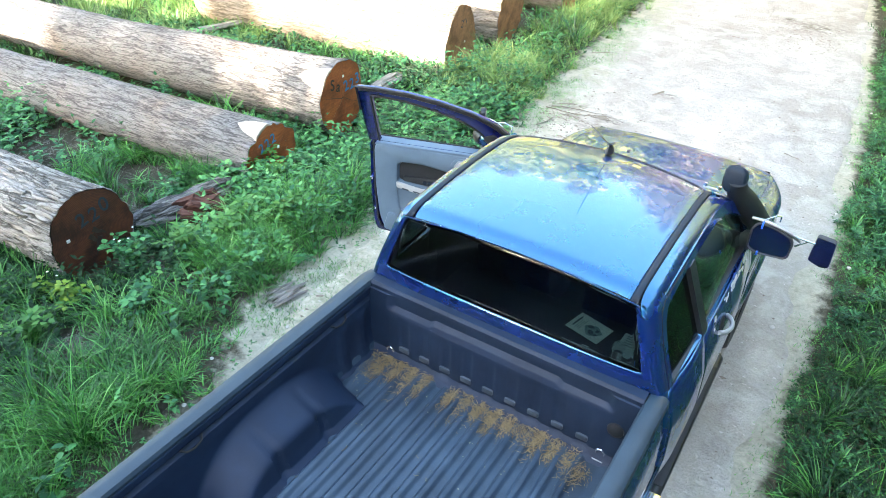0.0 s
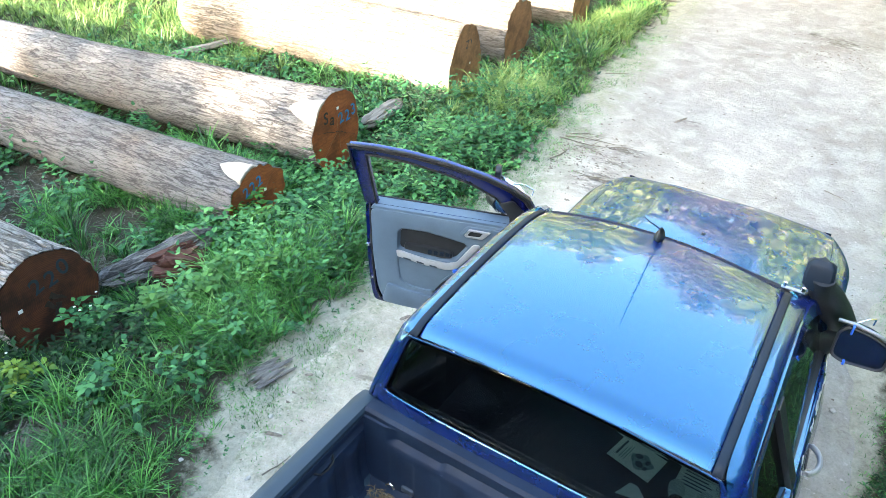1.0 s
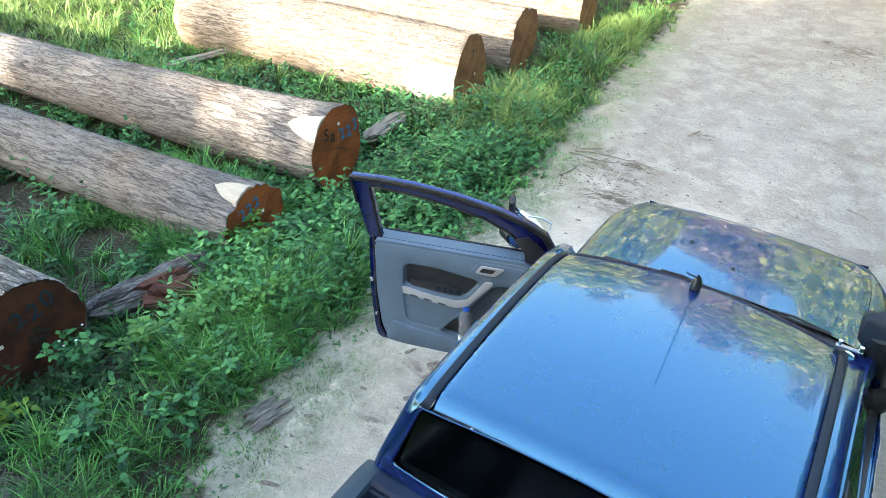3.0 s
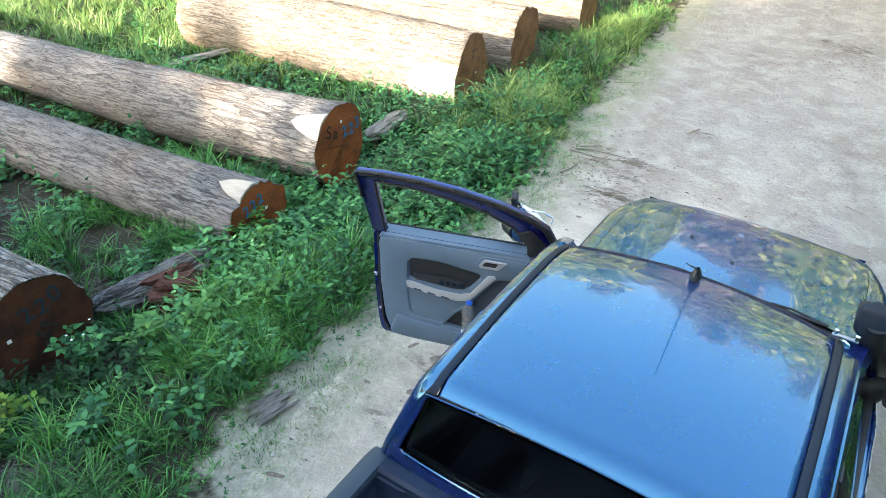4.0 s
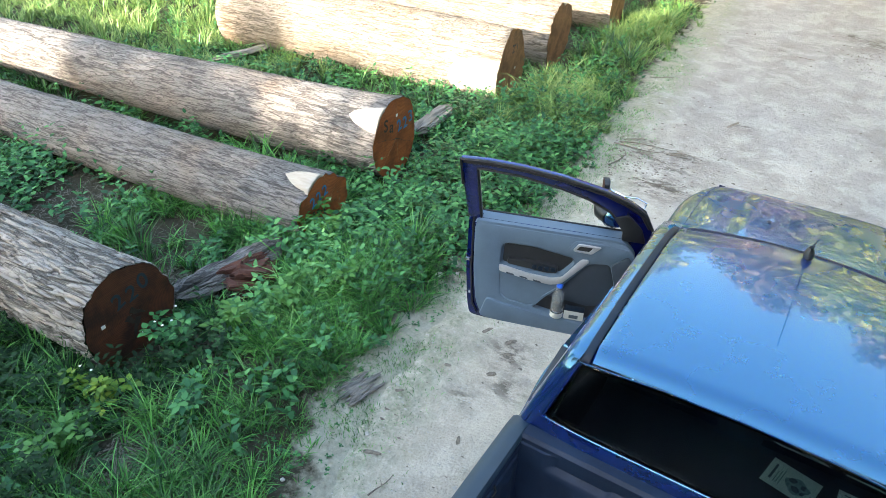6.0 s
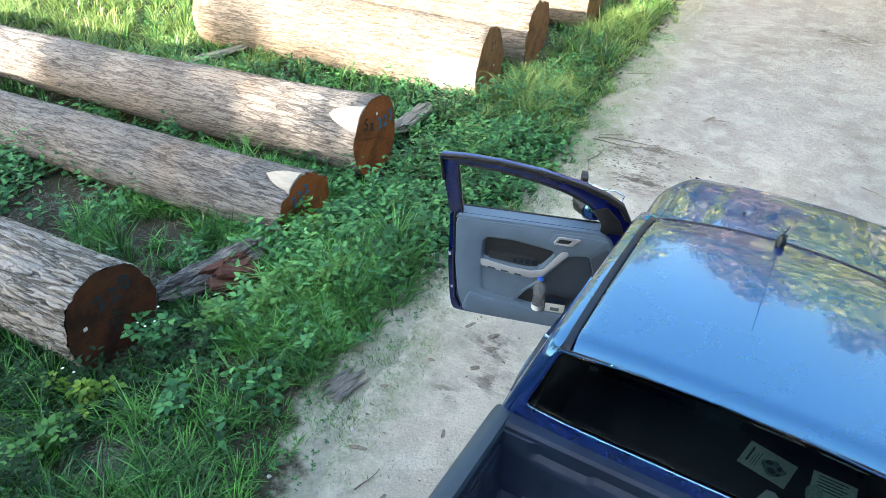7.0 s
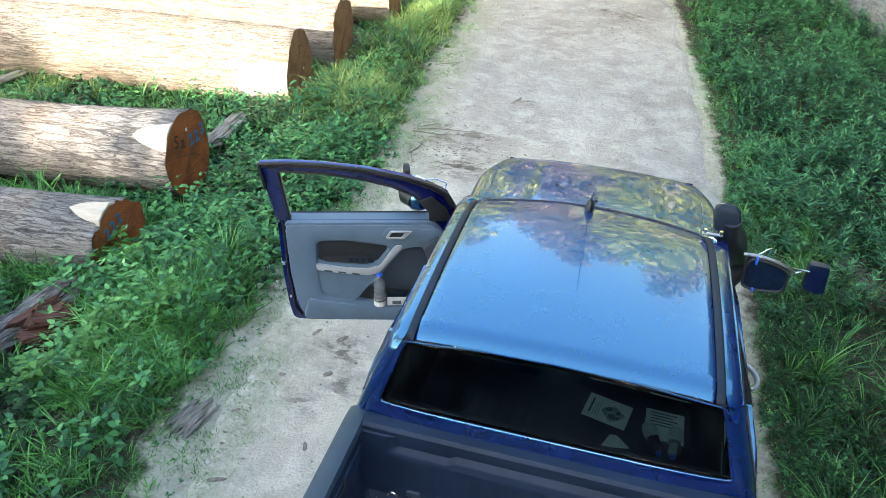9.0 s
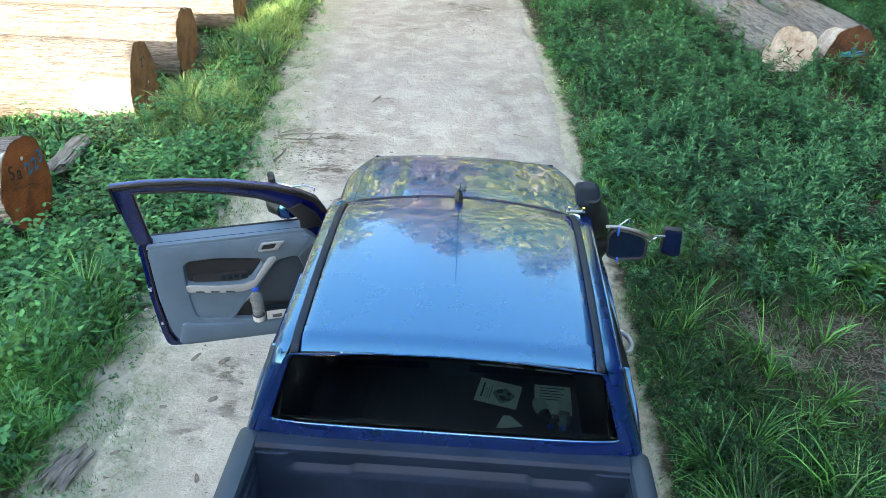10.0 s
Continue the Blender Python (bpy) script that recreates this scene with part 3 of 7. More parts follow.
# ---- the pickup truck ----
# its own axes: x to its right, y forward, zero at the back of the cab
TX, TY, TYAW = -1.222, 2.35, -0.8
TRUCK = pose(TX, TY, 0, 0, 0, TYAW)
truck = thing("pickup_truck", "metallic blue extended-cab pickup with black bed liner, driver's door open", "pickup truck", TRUCK)


def side_x(z):
    """Half width of the cab's side at a height."""
    if z > 1.42:
        return 0.857 - (z - 1.42) * 0.360
    return lerp_table([(0.5, 0.86), (0.7, 0.905), (0.95, 0.925), (1.2, 0.914), (1.36, 0.877), (1.42, 0.857)], z)


def side_at(y, z):
    """The same, with the doors bulging a little beyond the rear corner."""
    return side_x(z) + 0.028 * smooth(0.02, 0.35, y) * (1 - smooth(1.3, 1.7, y)) * (1 - 0.7 * smooth(1.42, 1.85, z))


def roof_side_z(y):
    return 1.890 + 0.006 * smooth(0.0, 0.9, y) - 0.008 * smooth(0.95, 1.25, y) + 0.028 * max(0.0, 1 - ((y - 0.62) / 0.58) ** 2)


# roof
def roof_fn(u, v):
    s = math.copysign(1 - (1 - abs(2 * u - 1)) ** 1.8, u - 0.5)
    y0, y1 = 0.022 + 0.016 * s * s, 1.285 - 0.07 * s * s
    y = y0 + (y1 - y0) * v
    z = roof_side_z(y) + 0.030 * (1 - s * s)
    k = max(0.0, (0.105 - (y - y0)) / 0.105)
    z -= 0.031 * k ** 2.4
    k = max(0.0, (0.20 - (y1 - y)) / 0.20)
    z -= 0.020 * k ** 2
    return (0.597 * s, y, z - 0.008 * abs(s) ** 60)


def roof_bands(u, v):
    return roof_fn(u, v ** 1.5)


roof = thicken(part("roof", sheet(roof_bands, 28, 60), PAINT, truck, "glossy metallic blue roof panel"), 0.006)
for sgn in (-1, 1):
    def strip_fn(u, v, sgn=sgn):
        y = 0.026 + 1.189 * v
        a = u * math.pi
        x = 0.6135 - 0.0175 * math.cos(a)
        return (sgn * x, y, roof_side_z(y) - 0.004 + 0.005 * math.sin(a) - (0.024 * max(0, (0.131 - y) / 0.105) ** 2.4) - 0.02 * max(0, (y - 1.05) / 0.16) ** 2)
    thicken(part("roof_strip", sheet(strip_fn, 6, 24), STRIP, truck, "black rubber roof moulding"), 0.02)

part("windscreen_seal", tube([(0.60 * s, 1.292 - 0.07 * s * s, roof_fn(0.5 + 0.5 * math.copysign(1 - (1 - abs(s)) ** (1 / 1.8), s), 1.0)[2] - 0.002) for s in np.linspace(-1, 1, 21)], 0.0035, 8), RUBBER, truck, "black rubber along the top of the windscreen")

# back of the cab, with the rear window
GLASS_BACK = [(-0.735, 1.522), (0.735, 1.522), (0.628, 1.855), (0.3, 1.886), (0, 1.893), (-0.3, 1.886), (-0.628, 1.855)]


def back_y(x, z):
    return -0.035 + 0.19 * max(0.0, z - 1.52) ** 1.15 + 0.016 * (abs(x) / 0.75) ** 6


def ray_loop(loop, c, d):
    """Where the ray from c along d leaves a loop of (a, b)."""
    best = None
    for i, p in enumerate(loop):
        q = loop[(i + 1) % len(loop)]
        ex, ey = q[0] - p[0], q[1] - p[1]
        den = d[0] * ey - d[1] * ex
        if abs(den) < 1e-12:
            continue
        t = ((p[0] - c[0]) * ey - (p[1] - c[1]) * ex) / den
        k = ((p[0] - c[0]) * d[1] - (p[1] - c[1]) * d[0]) / den
        if t > 0 and -1e-9 <= k <= 1 + 1e-9 and (best is None or t > best):
            best = t
    return (c[0] + d[0] * best, c[1] + d[1] * best)


def ring(outer, inner, fn, n=120, rows=8, centre=(0.0, 1.66)):
    """A smooth band between two loops, laid into space by fn(a, b, v)."""
    lens = [0.0]
    for i, p in enumerate(inner):
        q = inner[(i + 1) % len(inner)]
        lens.append(lens[-1] + math.hypot(q[0] - p[0], q[1] - p[1]))
    pin = []
    for k in range(n):
        t = lens[-1] * k / n
        i = max(j for j in range(len(inner)) if lens[j] <= t)
        f = (t - lens[i]) / max(1e-9, lens[i + 1] - lens[i])
        q = inner[(i + 1) % len(inner)]
        pin.append((inner[i][0] * (1 - f) + q[0] * f, inner[i][1] * (1 - f) + q[1] * f))
    pout = [ray_loop(outer, centre, (a - centre[0], b - centre[1])) for a, b in pin]
    return sheet(lambda u, v: fn(*(p * (1 - v) + q * v for p, q in zip(pin[round(u * n) % n], pout[round(u * n) % n])), v), n, rows, True)


BACK_EDGE = [(1.37, 0.828), (1.42, 0.824), (1.50, 0.795), (1.60, 0.753), (1.70, 0.709), (1.76, 0.685), (1.82, 0.662)]
back_outline = [(w, z) for z, w in BACK_EDGE] + [(0.650, 1.845), (0.630, 1.8585), (0.3, 1.889), (0, 1.896), (-0.3, 1.889), (-0.630, 1.8585), (-0.650, 1.845)] + [(-w, z) for z, w in reversed(BACK_EDGE)]
hole = rounded(GLASS_BACK, 0.014, 5)
thicken(part("cab_back", ring(back_outline, hole, lambda a, b, v: (a, back_y(a, b) + 0.003 * (1 - v) ** 9, b)), PAINT, truck, "blue panel framing the rear window"), 0.006, 1)
seal_in = [(a * 0.995, 1.66 + (b - 1.66) * 0.985) for a, b in hole]
part("window_seal", ring(hole, seal_in, lambda a, b, v: (a, back_y(a, b) + 0.004 + 0.002 * v, b), rows=3), RUBBER, truck)


def back_glass(u, v):
    top = 1.894 - 0.040 * abs(2 * u - 1) ** 2
    z = 1.510 + (top - 1.510) * v
    w = 0.745 - 0.078 * v
    x = (2 * u - 1) * w
    return (x, back_y(x, z) + 0.0075, z)


g = thicken(part("rear_window", sheet(back_glass, 24, 10), GLASS_DARK, truck, "dark tinted rear window"), 0.004)
g.visible_shadow = False
part("window_clip", block(-0.424, -0.415, back_y(0.42, 1.872) + 0.002, back_y(0.42, 1.872) + 0.008, 1.868, 1.876, 0.002), WHITE, truck)


for sgn in (-1, 1):
    # one pressing: the rail beside the roof, turning down into the rear pillar
    stations = []
    for y in np.linspace(1.31, 0.15, 26):
        zs = roof_side_z(min(y, 1.2)) - 0.014 - 0.10 * max(0, (y - 1.12) / 0.27) ** 1.5
        stations.append(((0.631, y, zs), (side_x(zs - 0.052), y, zs - 0.052), 0.0))
    stations.append(((0.633, 0.095, roof_side_z(0.095) - 0.018), (side_x(1.815), 0.118, 1.815), 0.15))
    stations.append(((0.636, 0.062, roof_side_z(0.062) - 0.026), (side_x(1.795), 0.098, 1.795), 0.4))
    stations.append(((0.642, 0.040, 1.856), (side_x(1.77), 0.088, 1.77), 0.7))
    stations.append(((0.650, 0.026, 1.842), (side_x(1.745), 0.082, 1.745), 0.9))
    for z in np.linspace(1.82, 0.95, 34):
        x0 = lerp_table(BACK_EDGE, z) if z > 1.37 else side_x(z) - 0.04
        x1, zo = max(side_x(z), x0 + 0.008), min(z, 1.72 + 0.35 * (z - 1.72)) if z > 1.72 else z
        stations.append(((x0, back_y(x0, z) - 0.008, z), (max(side_x(zo), x0 + 0.008), back_y(x0, z) + 0.052 + 0.02 * smooth(1.6, 1.8, z), zo), 1.0))

    def shoulder_fn(u, v, sgn=sgn, grow=0.0):
        t = v * (len(stations) - 1)
        i = min(len(stations) - 2, int(t))
        (a, b, w), (c, d, q) = stations[i], stations[i + 1]
        f = t - i
        lo, hi, w = Vector(a).lerp(Vector(c), f), Vector(b).lerp(Vector(d), f), w + (q - w) * f
        k = Vector((hi.x, lo.y, lo.z)).lerp(Vector((hi.x, lo.y, (lo.z + hi.z) / 2)), w)
        k = k * 0.8 + (lo + hi) * 0.1
        p = lo * (1 - u) ** 2 + k * 2 * u * (1 - u) + hi * u * u
        return (sgn * (p.x - grow), p.y + grow, p.z - grow)
    part("cant_rail", sheet(shoulder_fn, 10, 130), PAINT, truck, "blue rail and rear pillar in one pressing")
    part("rail_lining", sheet(lambda u, v: shoulder_fn(u, 0.04 + 0.95 * v, grow=0.024), 8, 60), CLOTH, truck)


# cab side of the right: frame above the belt, doors below
def side_map(sgn, inset=0.0):
    return lambda a, b, c: (sgn * (side_at(a, b) - inset - 0.03 + c), a, b)


REAR_WIN = rounded([(0.108, 1.435), (0.114, 1.57), (0.142, 1.72), (0.195, 1.785), (0.525, 1.815), (0.525, 1.435)], 0.03, 3)
FRONT_WIN = rounded([(0.585, 1.435), (0.585, 1.812), (1.0, 1.812), (1.2, 1.775), (1.36, 1.71), (1.5, 1.62), (1.585, 1.52), (1.60, 1.435)], 0.03, 3)
FRAME = [(0.048, 1.42), (0.040, 1.55), (0.052, 1.70), (0.070, 1.79), (0.084, 1.836), (0.54, 1.858), (1.0, 1.862), (1.2, 1.840), (1.39, 1.765), (1.55, 1.68), (1.66, 1.58), (1.76, 1.42)]


def side_panel(sgn, y0, y1, z0, z1, name, label="", arch=None, rows=16):
    """Body side between two stations; arch: (y, z, radius) of a wheel's opening."""
    def fn(u, v):
        y = y0 + (y1 - y0) * u
        lo = z0
        if arch and abs(y - arch[0]) < arch[2]:
            lo = max(lo, arch[1] + math.sqrt(arch[2] ** 2 - (y - arch[0]) ** 2))
        z = lo + (z1 - lo) * v
        x = side_at(y, z)
        if arch:
            d = math.hypot(y - arch[0], z - arch[1])
            x += 0.035 * smooth(arch[2] + 0.16, arch[2], d)
        if y < 0:
            x = x - 0.012
        else:
            x -= 0.185 * max(0.0, (y - 2.7) / 0.48) ** 2
        return (sgn * x, y, z)
    ob = part(name, sheet(fn, max(8, int(abs(y1 - y0) * 24)), rows), PAINT, truck, label)
    return thicken(ob, 0.018)


part("side_frame", plate(FRAME, [REAR_WIN, FRONT_WIN], 0.03, side_map(1), 0.0), PAINT, truck, "blue window frame of the closed side")
for nm, loop, tint in (("quarter_window", REAR_WIN, GLASS_BLACK), ("side_window", FRONT_WIN, GLASS)):
    pane = part(nm, plate(loop, (), 0.004, side_map(1, -0.004)), tint, truck, "greenish side glass")
    pane.visible_shadow = False
for sgn in (-1, 1):
    lining = FRAME if sgn > 0 else [(0.048, 1.42), (0.040, 1.55), (0.052, 1.70), (0.070, 1.79), (0.084, 1.836), (0.56, 1.858), (0.56, 1.42)]
    part("pillar_lining", plate(lining, [[(0.31 + 0.9 * (a - 0.31), 1.61 + 0.9 * (b - 1.61)) for a, b in REAR_WIN]] + ([FRONT_WIN] if sgn > 0 else []), 0.006, side_map(sgn, 0.012)), CLOTH, truck, "dark lining of the window pillars")
# added dark plate in the doorway, blocks daylight seen through the rear window
part("pillar_lining", plate([(0.49, 0.56), (0.49, 1.43), (0.51, 1.84), (1.10, 1.845), (1.22, 0.56)], (), 0.01, side_map(-1, 0.06)), CLOTH, truck, "dark plate added across part of the doorway to block daylight")
part("pillar_trim", plate([(0.515, 1.43), (0.515, 1.808), (0.60, 1.81), (0.60, 1.43)], (), 0.037, side_map(1, 0.002)), BLACK, truck, "black pillar trim between the windows")
part("shut_line", tube([(side_at(y, z) + 0.001, y, z) for y, z in ((0.50, 1.842), (0.30, 1.836), (0.17, 1.822), (0.115, 1.79), (0.088, 1.72), (0.072, 1.60), (0.066, 1.50), (0.066, 1.42))], 0.003, 6), RUBBER, truck, "dark shut line of the half door")
rear_door = side_panel(1, 0.050, 0.538, 0.56, 1.42, "rear_door", "blue half door")
front_door = side_panel(1, 0.545, 1.70, 0.56, 1.42, "front_door", "closed blue front door with splashes of dirt")
part("belt_moulding", plate([(0.105, 1.424), (0.105, 1.439), (1.61, 1.439), (1.61, 1.424)], (), 0.038, side_map(1, 0.003)), BLACK, truck, "black rubber along the foot of the windows")
for k in range(26):
    y, z = 0.72 + random.random() * 0.85, 1.405 - abs(random.gauss(0, 0.03))
    a, b = 0.010 + 0.025 * random.random(), 0.006 + 0.012 * random.random()
    loop = [(y + a * math.cos(t) * (0.7 + 0.5 * random.random()), z + b * math.sin(t) * (0.7 + 0.5 * random.random())) for t in np.linspace(0, 2 * math.pi, 9)[:-1]]
    part("dirt_splash", plate(loop, (), 0.001, lambda a, b, c: (side_at(a, b) + 0.001 + c, a, b)), CARD, front_door)
part("door_handle", sheet(lambda u, v:
            (side_at(0.88, 1.28) + 0.008 + 0.046 * math.sin(math.pi * v) ** 0.6 + 0.012 * math.cos(2 * math.pi * u), 0.79 + 0.18 * v, 1.282 + 0.017 * math.sin(2 * math.pi * u)), 12, 14, True), SILVER, front_door, "chrome door handle")
part("handle_cup", plate([(0.88 + 0.055 * math.cos(t), 1.282 + 0.04 * math.sin(t)) for t in np.linspace(0, 2 * math.pi, 25)[:-1]], (), 0.002, lambda a, b, c: (side_at(a, b) + c, a, b)), RUBBER, front_door)

# the left side, whose front door stands open
part("side_frame", plate([(0.048, 1.42), (0.040, 1.55), (0.052, 1.70), (0.070, 1.79), (0.084, 1.836), (0.56, 1.858), (0.56, 1.42)], [REAR_WIN], 0.03, side_map(-1)), PAINT, truck)
pane = part("quarter_window", plate(REAR_WIN, (), 0.004, side_map(-1, -0.004)), GLASS_BLACK, truck, "greenish side glass")
pane.visible_shadow = False
part("front_pillar", plate([(0.56, 1.815), (0.56, 1.845), (1.0, 1.862), (1.2, 1.840), (1.39, 1.765), (1.55, 1.68), (1.66, 1.58), (1.76, 1.42), (1.70, 1.42), (1.62, 1.55), (1.52, 1.645), (1.36, 1.735), (1.18, 1.805), (1.0, 1.82)], (), 0.05, lambda a, b, c: (-(side_at(a, b) - 0.07 + c), a, b)), PAINT, truck)
part("belt_moulding", plate([(0.105, 1.424), (0.105, 1.439), (0.53, 1.439), (0.53, 1.424)], (), 0.038, side_map(-1, 0.003)), BLACK, truck, "black rubber along the foot of the window")
side_panel(-1, 0.050, 0.538, 0.56, 1.42, "rear_door", "blue half door")
part("sill", block(-0.90, -0.74, 0.53, 1.74, 0.48, 0.58, 0.02), PAINT, truck)
# added cover that keeps the blue sill dark through the rear window
part("sill_plate", block(-0.865, -0.735, 0.54, 1.70, 0.576, 0.588, 0.003), RUBBER, truck, "black cover added over the blue sill")
part("hinge_pillar", block(-0.88, -0.80, 1.70, 1.78, 0.5, 1.44, 0.01), PAINT, truck)
part("sill", block(0.74, 0.90, 0.0, 1.74, 0.48, 0.56, 0.02), PAINT, truck)

# front body
F_AX, R_AX, WHEEL_Z, TYRE_R = 2.40, -0.90, 0.385, 0.385


def bonnet_z(y):
    return 1.250 - 0.022 * (y - 2.1) / 1.1 - 0.045 * (y - 2.1) ** 2 / 1.2 - 0.28 * max(0.0, (y - 3.06) / 0.34) ** 2.4


def front_w(y):
    return 1.0 - 0.17 * max(0.0, (y - 2.75) / 0.63) ** 2.2


def bonnet_fn(u, v):
    s = 2 * u - 1
    y1 = 3.385 - 0.205 * abs(s) ** 3
    y = 2.20 - 0.05 * s * s + (y1 - 2.20 + 0.05 * s * s) * v
    x = 0.772 * s * front_w(y)
    dome = 0.020 * smooth(0.68, 0.50, abs(s)) * smooth(2.1, 2.5, y) * (1 - smooth(2.9, 3.35, y))
    return (x, y, bonnet_z(y) + 0.026 * (1 - s * s) + dome - 0.012 * abs(s) ** 10)


bonnet = part("bonnet", sheet(bonnet_fn, 72, 44), PAINT, truck, "glossy blue bonnet reflecting trees")
for sx, sy in ((-0.28, 2.62), (0.02, 2.45)):
    part("washer_jet", block(sx - 0.012, sx + 0.012, sy - 0.01, sy + 0.012, bonnet_z(sy) + 0.03, bonnet_z(sy) + 0.052, 0.004), BLACK, bonnet)
for sgn in (-1, 1):
    def wing_fn(u, v, sgn=sgn):
        y = 1.74 + (3.18 - 1.74) * v
        zt = bonnet_z(max(y, 2.1)) - 0.013 - 0.02 * smooth(2.1, 1.74, y)
        a = u * math.pi / 2
        x0 = 0.775 * front_w(y)
        x1 = side_x(1.09) - 0.185 * max(0.0, (y - 2.7) / 0.48) ** 2
        z1 = min(1.085, zt - 0.05)
        return (sgn * (x0 + (x1 - x0) * math.sin(a)), y, z1 + (zt - z1) * math.cos(a) ** 0.75)
    part("front_wing", sheet(wing_fn, 18, 44), PAINT, truck)
    side_panel(sgn, 1.712, 3.18, 0.52, 1.09, "wing_side", arch=(F_AX, WHEEL_Z, 0.47))
    part("headlight", sheet(lambda u, v, sgn=sgn: (sgn * (0.44 + 0.27 * u), 3.402 - 0.205 * ((0.44 + 0.27 * u) / 0.74) ** 3 - 0.03 * v, 0.80 + 0.16 * v - 0.02 * u), 12, 6), LAMP_CLEAR, truck, "clear headlight")


def nose_fn(u, v):
    s = 2 * u - 1
    y = 3.39 - 0.205 * abs(s) ** 3 + 0.012 * math.sin(math.pi * v)
    zt = bonnet_z(3.38 - 0.205 * abs(s) ** 3) - 0.004
    return (0.735 * s, y, 0.62 + (zt - 0.62) * v)


part("nose_panel", sheet(nose_fn, 40, 10), PAINT, truck)
part("grille", block(-0.42, 0.42, 3.36, 3.41, 0.74, 0.93, 0.02), BLACK, truck, "black grille")
for z in (0.78, 0.835, 0.89):
    part("grille_bar", block(-0.40, 0.40, 3.405, 3.42, z - 0.012, z + 0.012, 0.006), CHROME, truck)
part("front_bumper", sheet(lambda u, v: ((2 * u - 1) * 0.86, 3.45 - 0.34 * abs(2 * u - 1) ** 3.5 - 0.05 * (2 * v - 1) ** 2, 0.40 + 0.30 * v), 24, 8), PAINT, truck, "blue front bumper")
part("cowl", sheet(lambda u, v: ((2 * u - 1) * 0.77, 2.02 + 0.19 * v - 0.06 * (2 * u - 1) ** 2, 1.215 + 0.02 * v + 0.015 * (1 - (2 * u - 1) ** 2)), 20, 4), BLACK, truck, "black wiper cowl")
for x0, x1, yy in ((-0.68, 0.0, 2.14), (-0.02, 0.62, 2.12)):
    w = part("wiper", tube([(x0, yy - 0.02, 1.285), ((x0 + x1) / 2, yy + 0.02, 1.29), (x1, yy + 0.03, 1.275)], 0.009, 6), RUBBER, truck)
    part("wiper_arm", tube([(x1, yy + 0.07, 1.25), (x1 - 0.2, yy + 0.04, 1.30), ((x0 + x1) / 2, yy + 0.02, 1.305)], 0.008, 6), BLACK, w)
screen = part("windscreen", sheet(lambda u, v: ((2 * u - 1) * (0.75 - 0.14 * v), 2.06 - 0.80 * v - 0.05 * (2 * u - 1) ** 2 * (1 + v), 1.225 + 0.645 * v - 0.03 * (2 * u - 1) ** 2 * v + 0.02 * math.sin(math.pi * v)), 20, 14), GLASS, truck, "clear windscreen")
thicken(screen, 0.005)
screen.visible_shadow = False
for sgn in (-1, 1):
    part("screen_pillar", tube([(sgn * 0.79, 2.0, 1.22), (sgn * 0.745, 1.70, 1.49), (sgn * 0.69, 1.42, 1.73), (sgn * 0.63, 1.21, 1.845)], [0.045, 0.04, 0.036, 0.03], 8), PAINT, truck)

# antenna
ant = part("antenna_base", sheet(lambda u, v: (0.024 * math.cos(2 * math.pi * u) * (1 - 0.75 * v ** 2), 1.235 + 0.045 * math.sin(2 * math.pi * u) * (1 - 0.6 * v ** 2) - 0.01 * v, 1.918 + 0.055 * v), 16, 6, True), BLACK, truck, "black antenna base on the roof")
part("antenna_mast", tube([(0.0, 1.235, 1.960), (0.003, 1.10, 2.055), (0.008, 0.93, 2.17), (0.012, 0.80, 2.262)], [0.0045, 0.0035, 0.003, 0.002], 6), BLACK, ant)

# the closed side's mirror with a towing mirror strapped to it, and the snorkel
def mirror_loop(k):
    """Outline of the mirror head seen from behind, scaled about its middle."""
    pts = [(0.872, 1.500), (0.868, 1.625), (0.90, 1.665), (1.00, 1.650), (1.085, 1.618), (1.112, 1.585), (1.108, 1.500), (1.085, 1.482), (0.93, 1.478)]
    return rounded([(0.99 + k * (a - 0.99), 1.56 + k * (b - 1.56)) for a, b in pts], 0.022 * k, 3)


def mirror_y(a, b):
    return 1.405 + 0.10 * (a - 0.9) + 0.22 * (b - 1.56)


mir = part("side_mirror", ring(mirror_loop(1.0), mirror_loop(0.30), lambda a, b, v: (a, mirror_y(a, b) + 0.115 - 0.105 * v ** 3.5, b), 72, 10, (0.99, 1.56)), PAINT, truck, "blue side mirror housing")
part("mirror_back", plate(mirror_loop(0.33), (), 0.01, lambda a, b, c: (a, mirror_y(a, b) + 0.108 + c, b)), PAINT, mir)
part("mirror_rim", plate(mirror_loop(1.0), [mirror_loop(0.90)], 0.020, lambda a, b, c: (a, mirror_y(a, b) + 0.008 - c, b), 0.004), BLACK, mir, "black rim of the mirror")
part("mirror_face", plate(mirror_loop(0.92), (), 0.004, lambda a, b, c: (a, mirror_y(a, b) + c, b)), BLUE_MIRROR, mir, "mirror glass with its dark blue reflection painted in")
part("mirror_foot", tube([(0.84, 1.52, 1.44), (0.865, 1.50, 1.50), (0.91, 1.48, 1.53)], [0.055, 0.05, 0.04], 10), BLACK, mir)
part("clamp_arm", tube([(0.855, 1.44, 1.668), (0.93, 1.43, 1.676), (1.03, 1.435, 1.655), (1.10, 1.445, 1.622), (1.135, 1.455, 1.595)], [0.010, 0.011, 0.011, 0.010, 0.008], 8), STEEL, mir, "bare metal clamp arm")
part("clamp_rod", tube([(1.06, 1.45, 1.632), (1.14, 1.465, 1.612), (1.215, 1.475, 1.602)], 0.006, 6), CHROME, mir)
part("clamp_rod", tube([(1.118, 1.46, 1.556), (1.145, 1.465, 1.580), (1.175, 1.47, 1.604)], 0.006, 6), CHROME, mir)
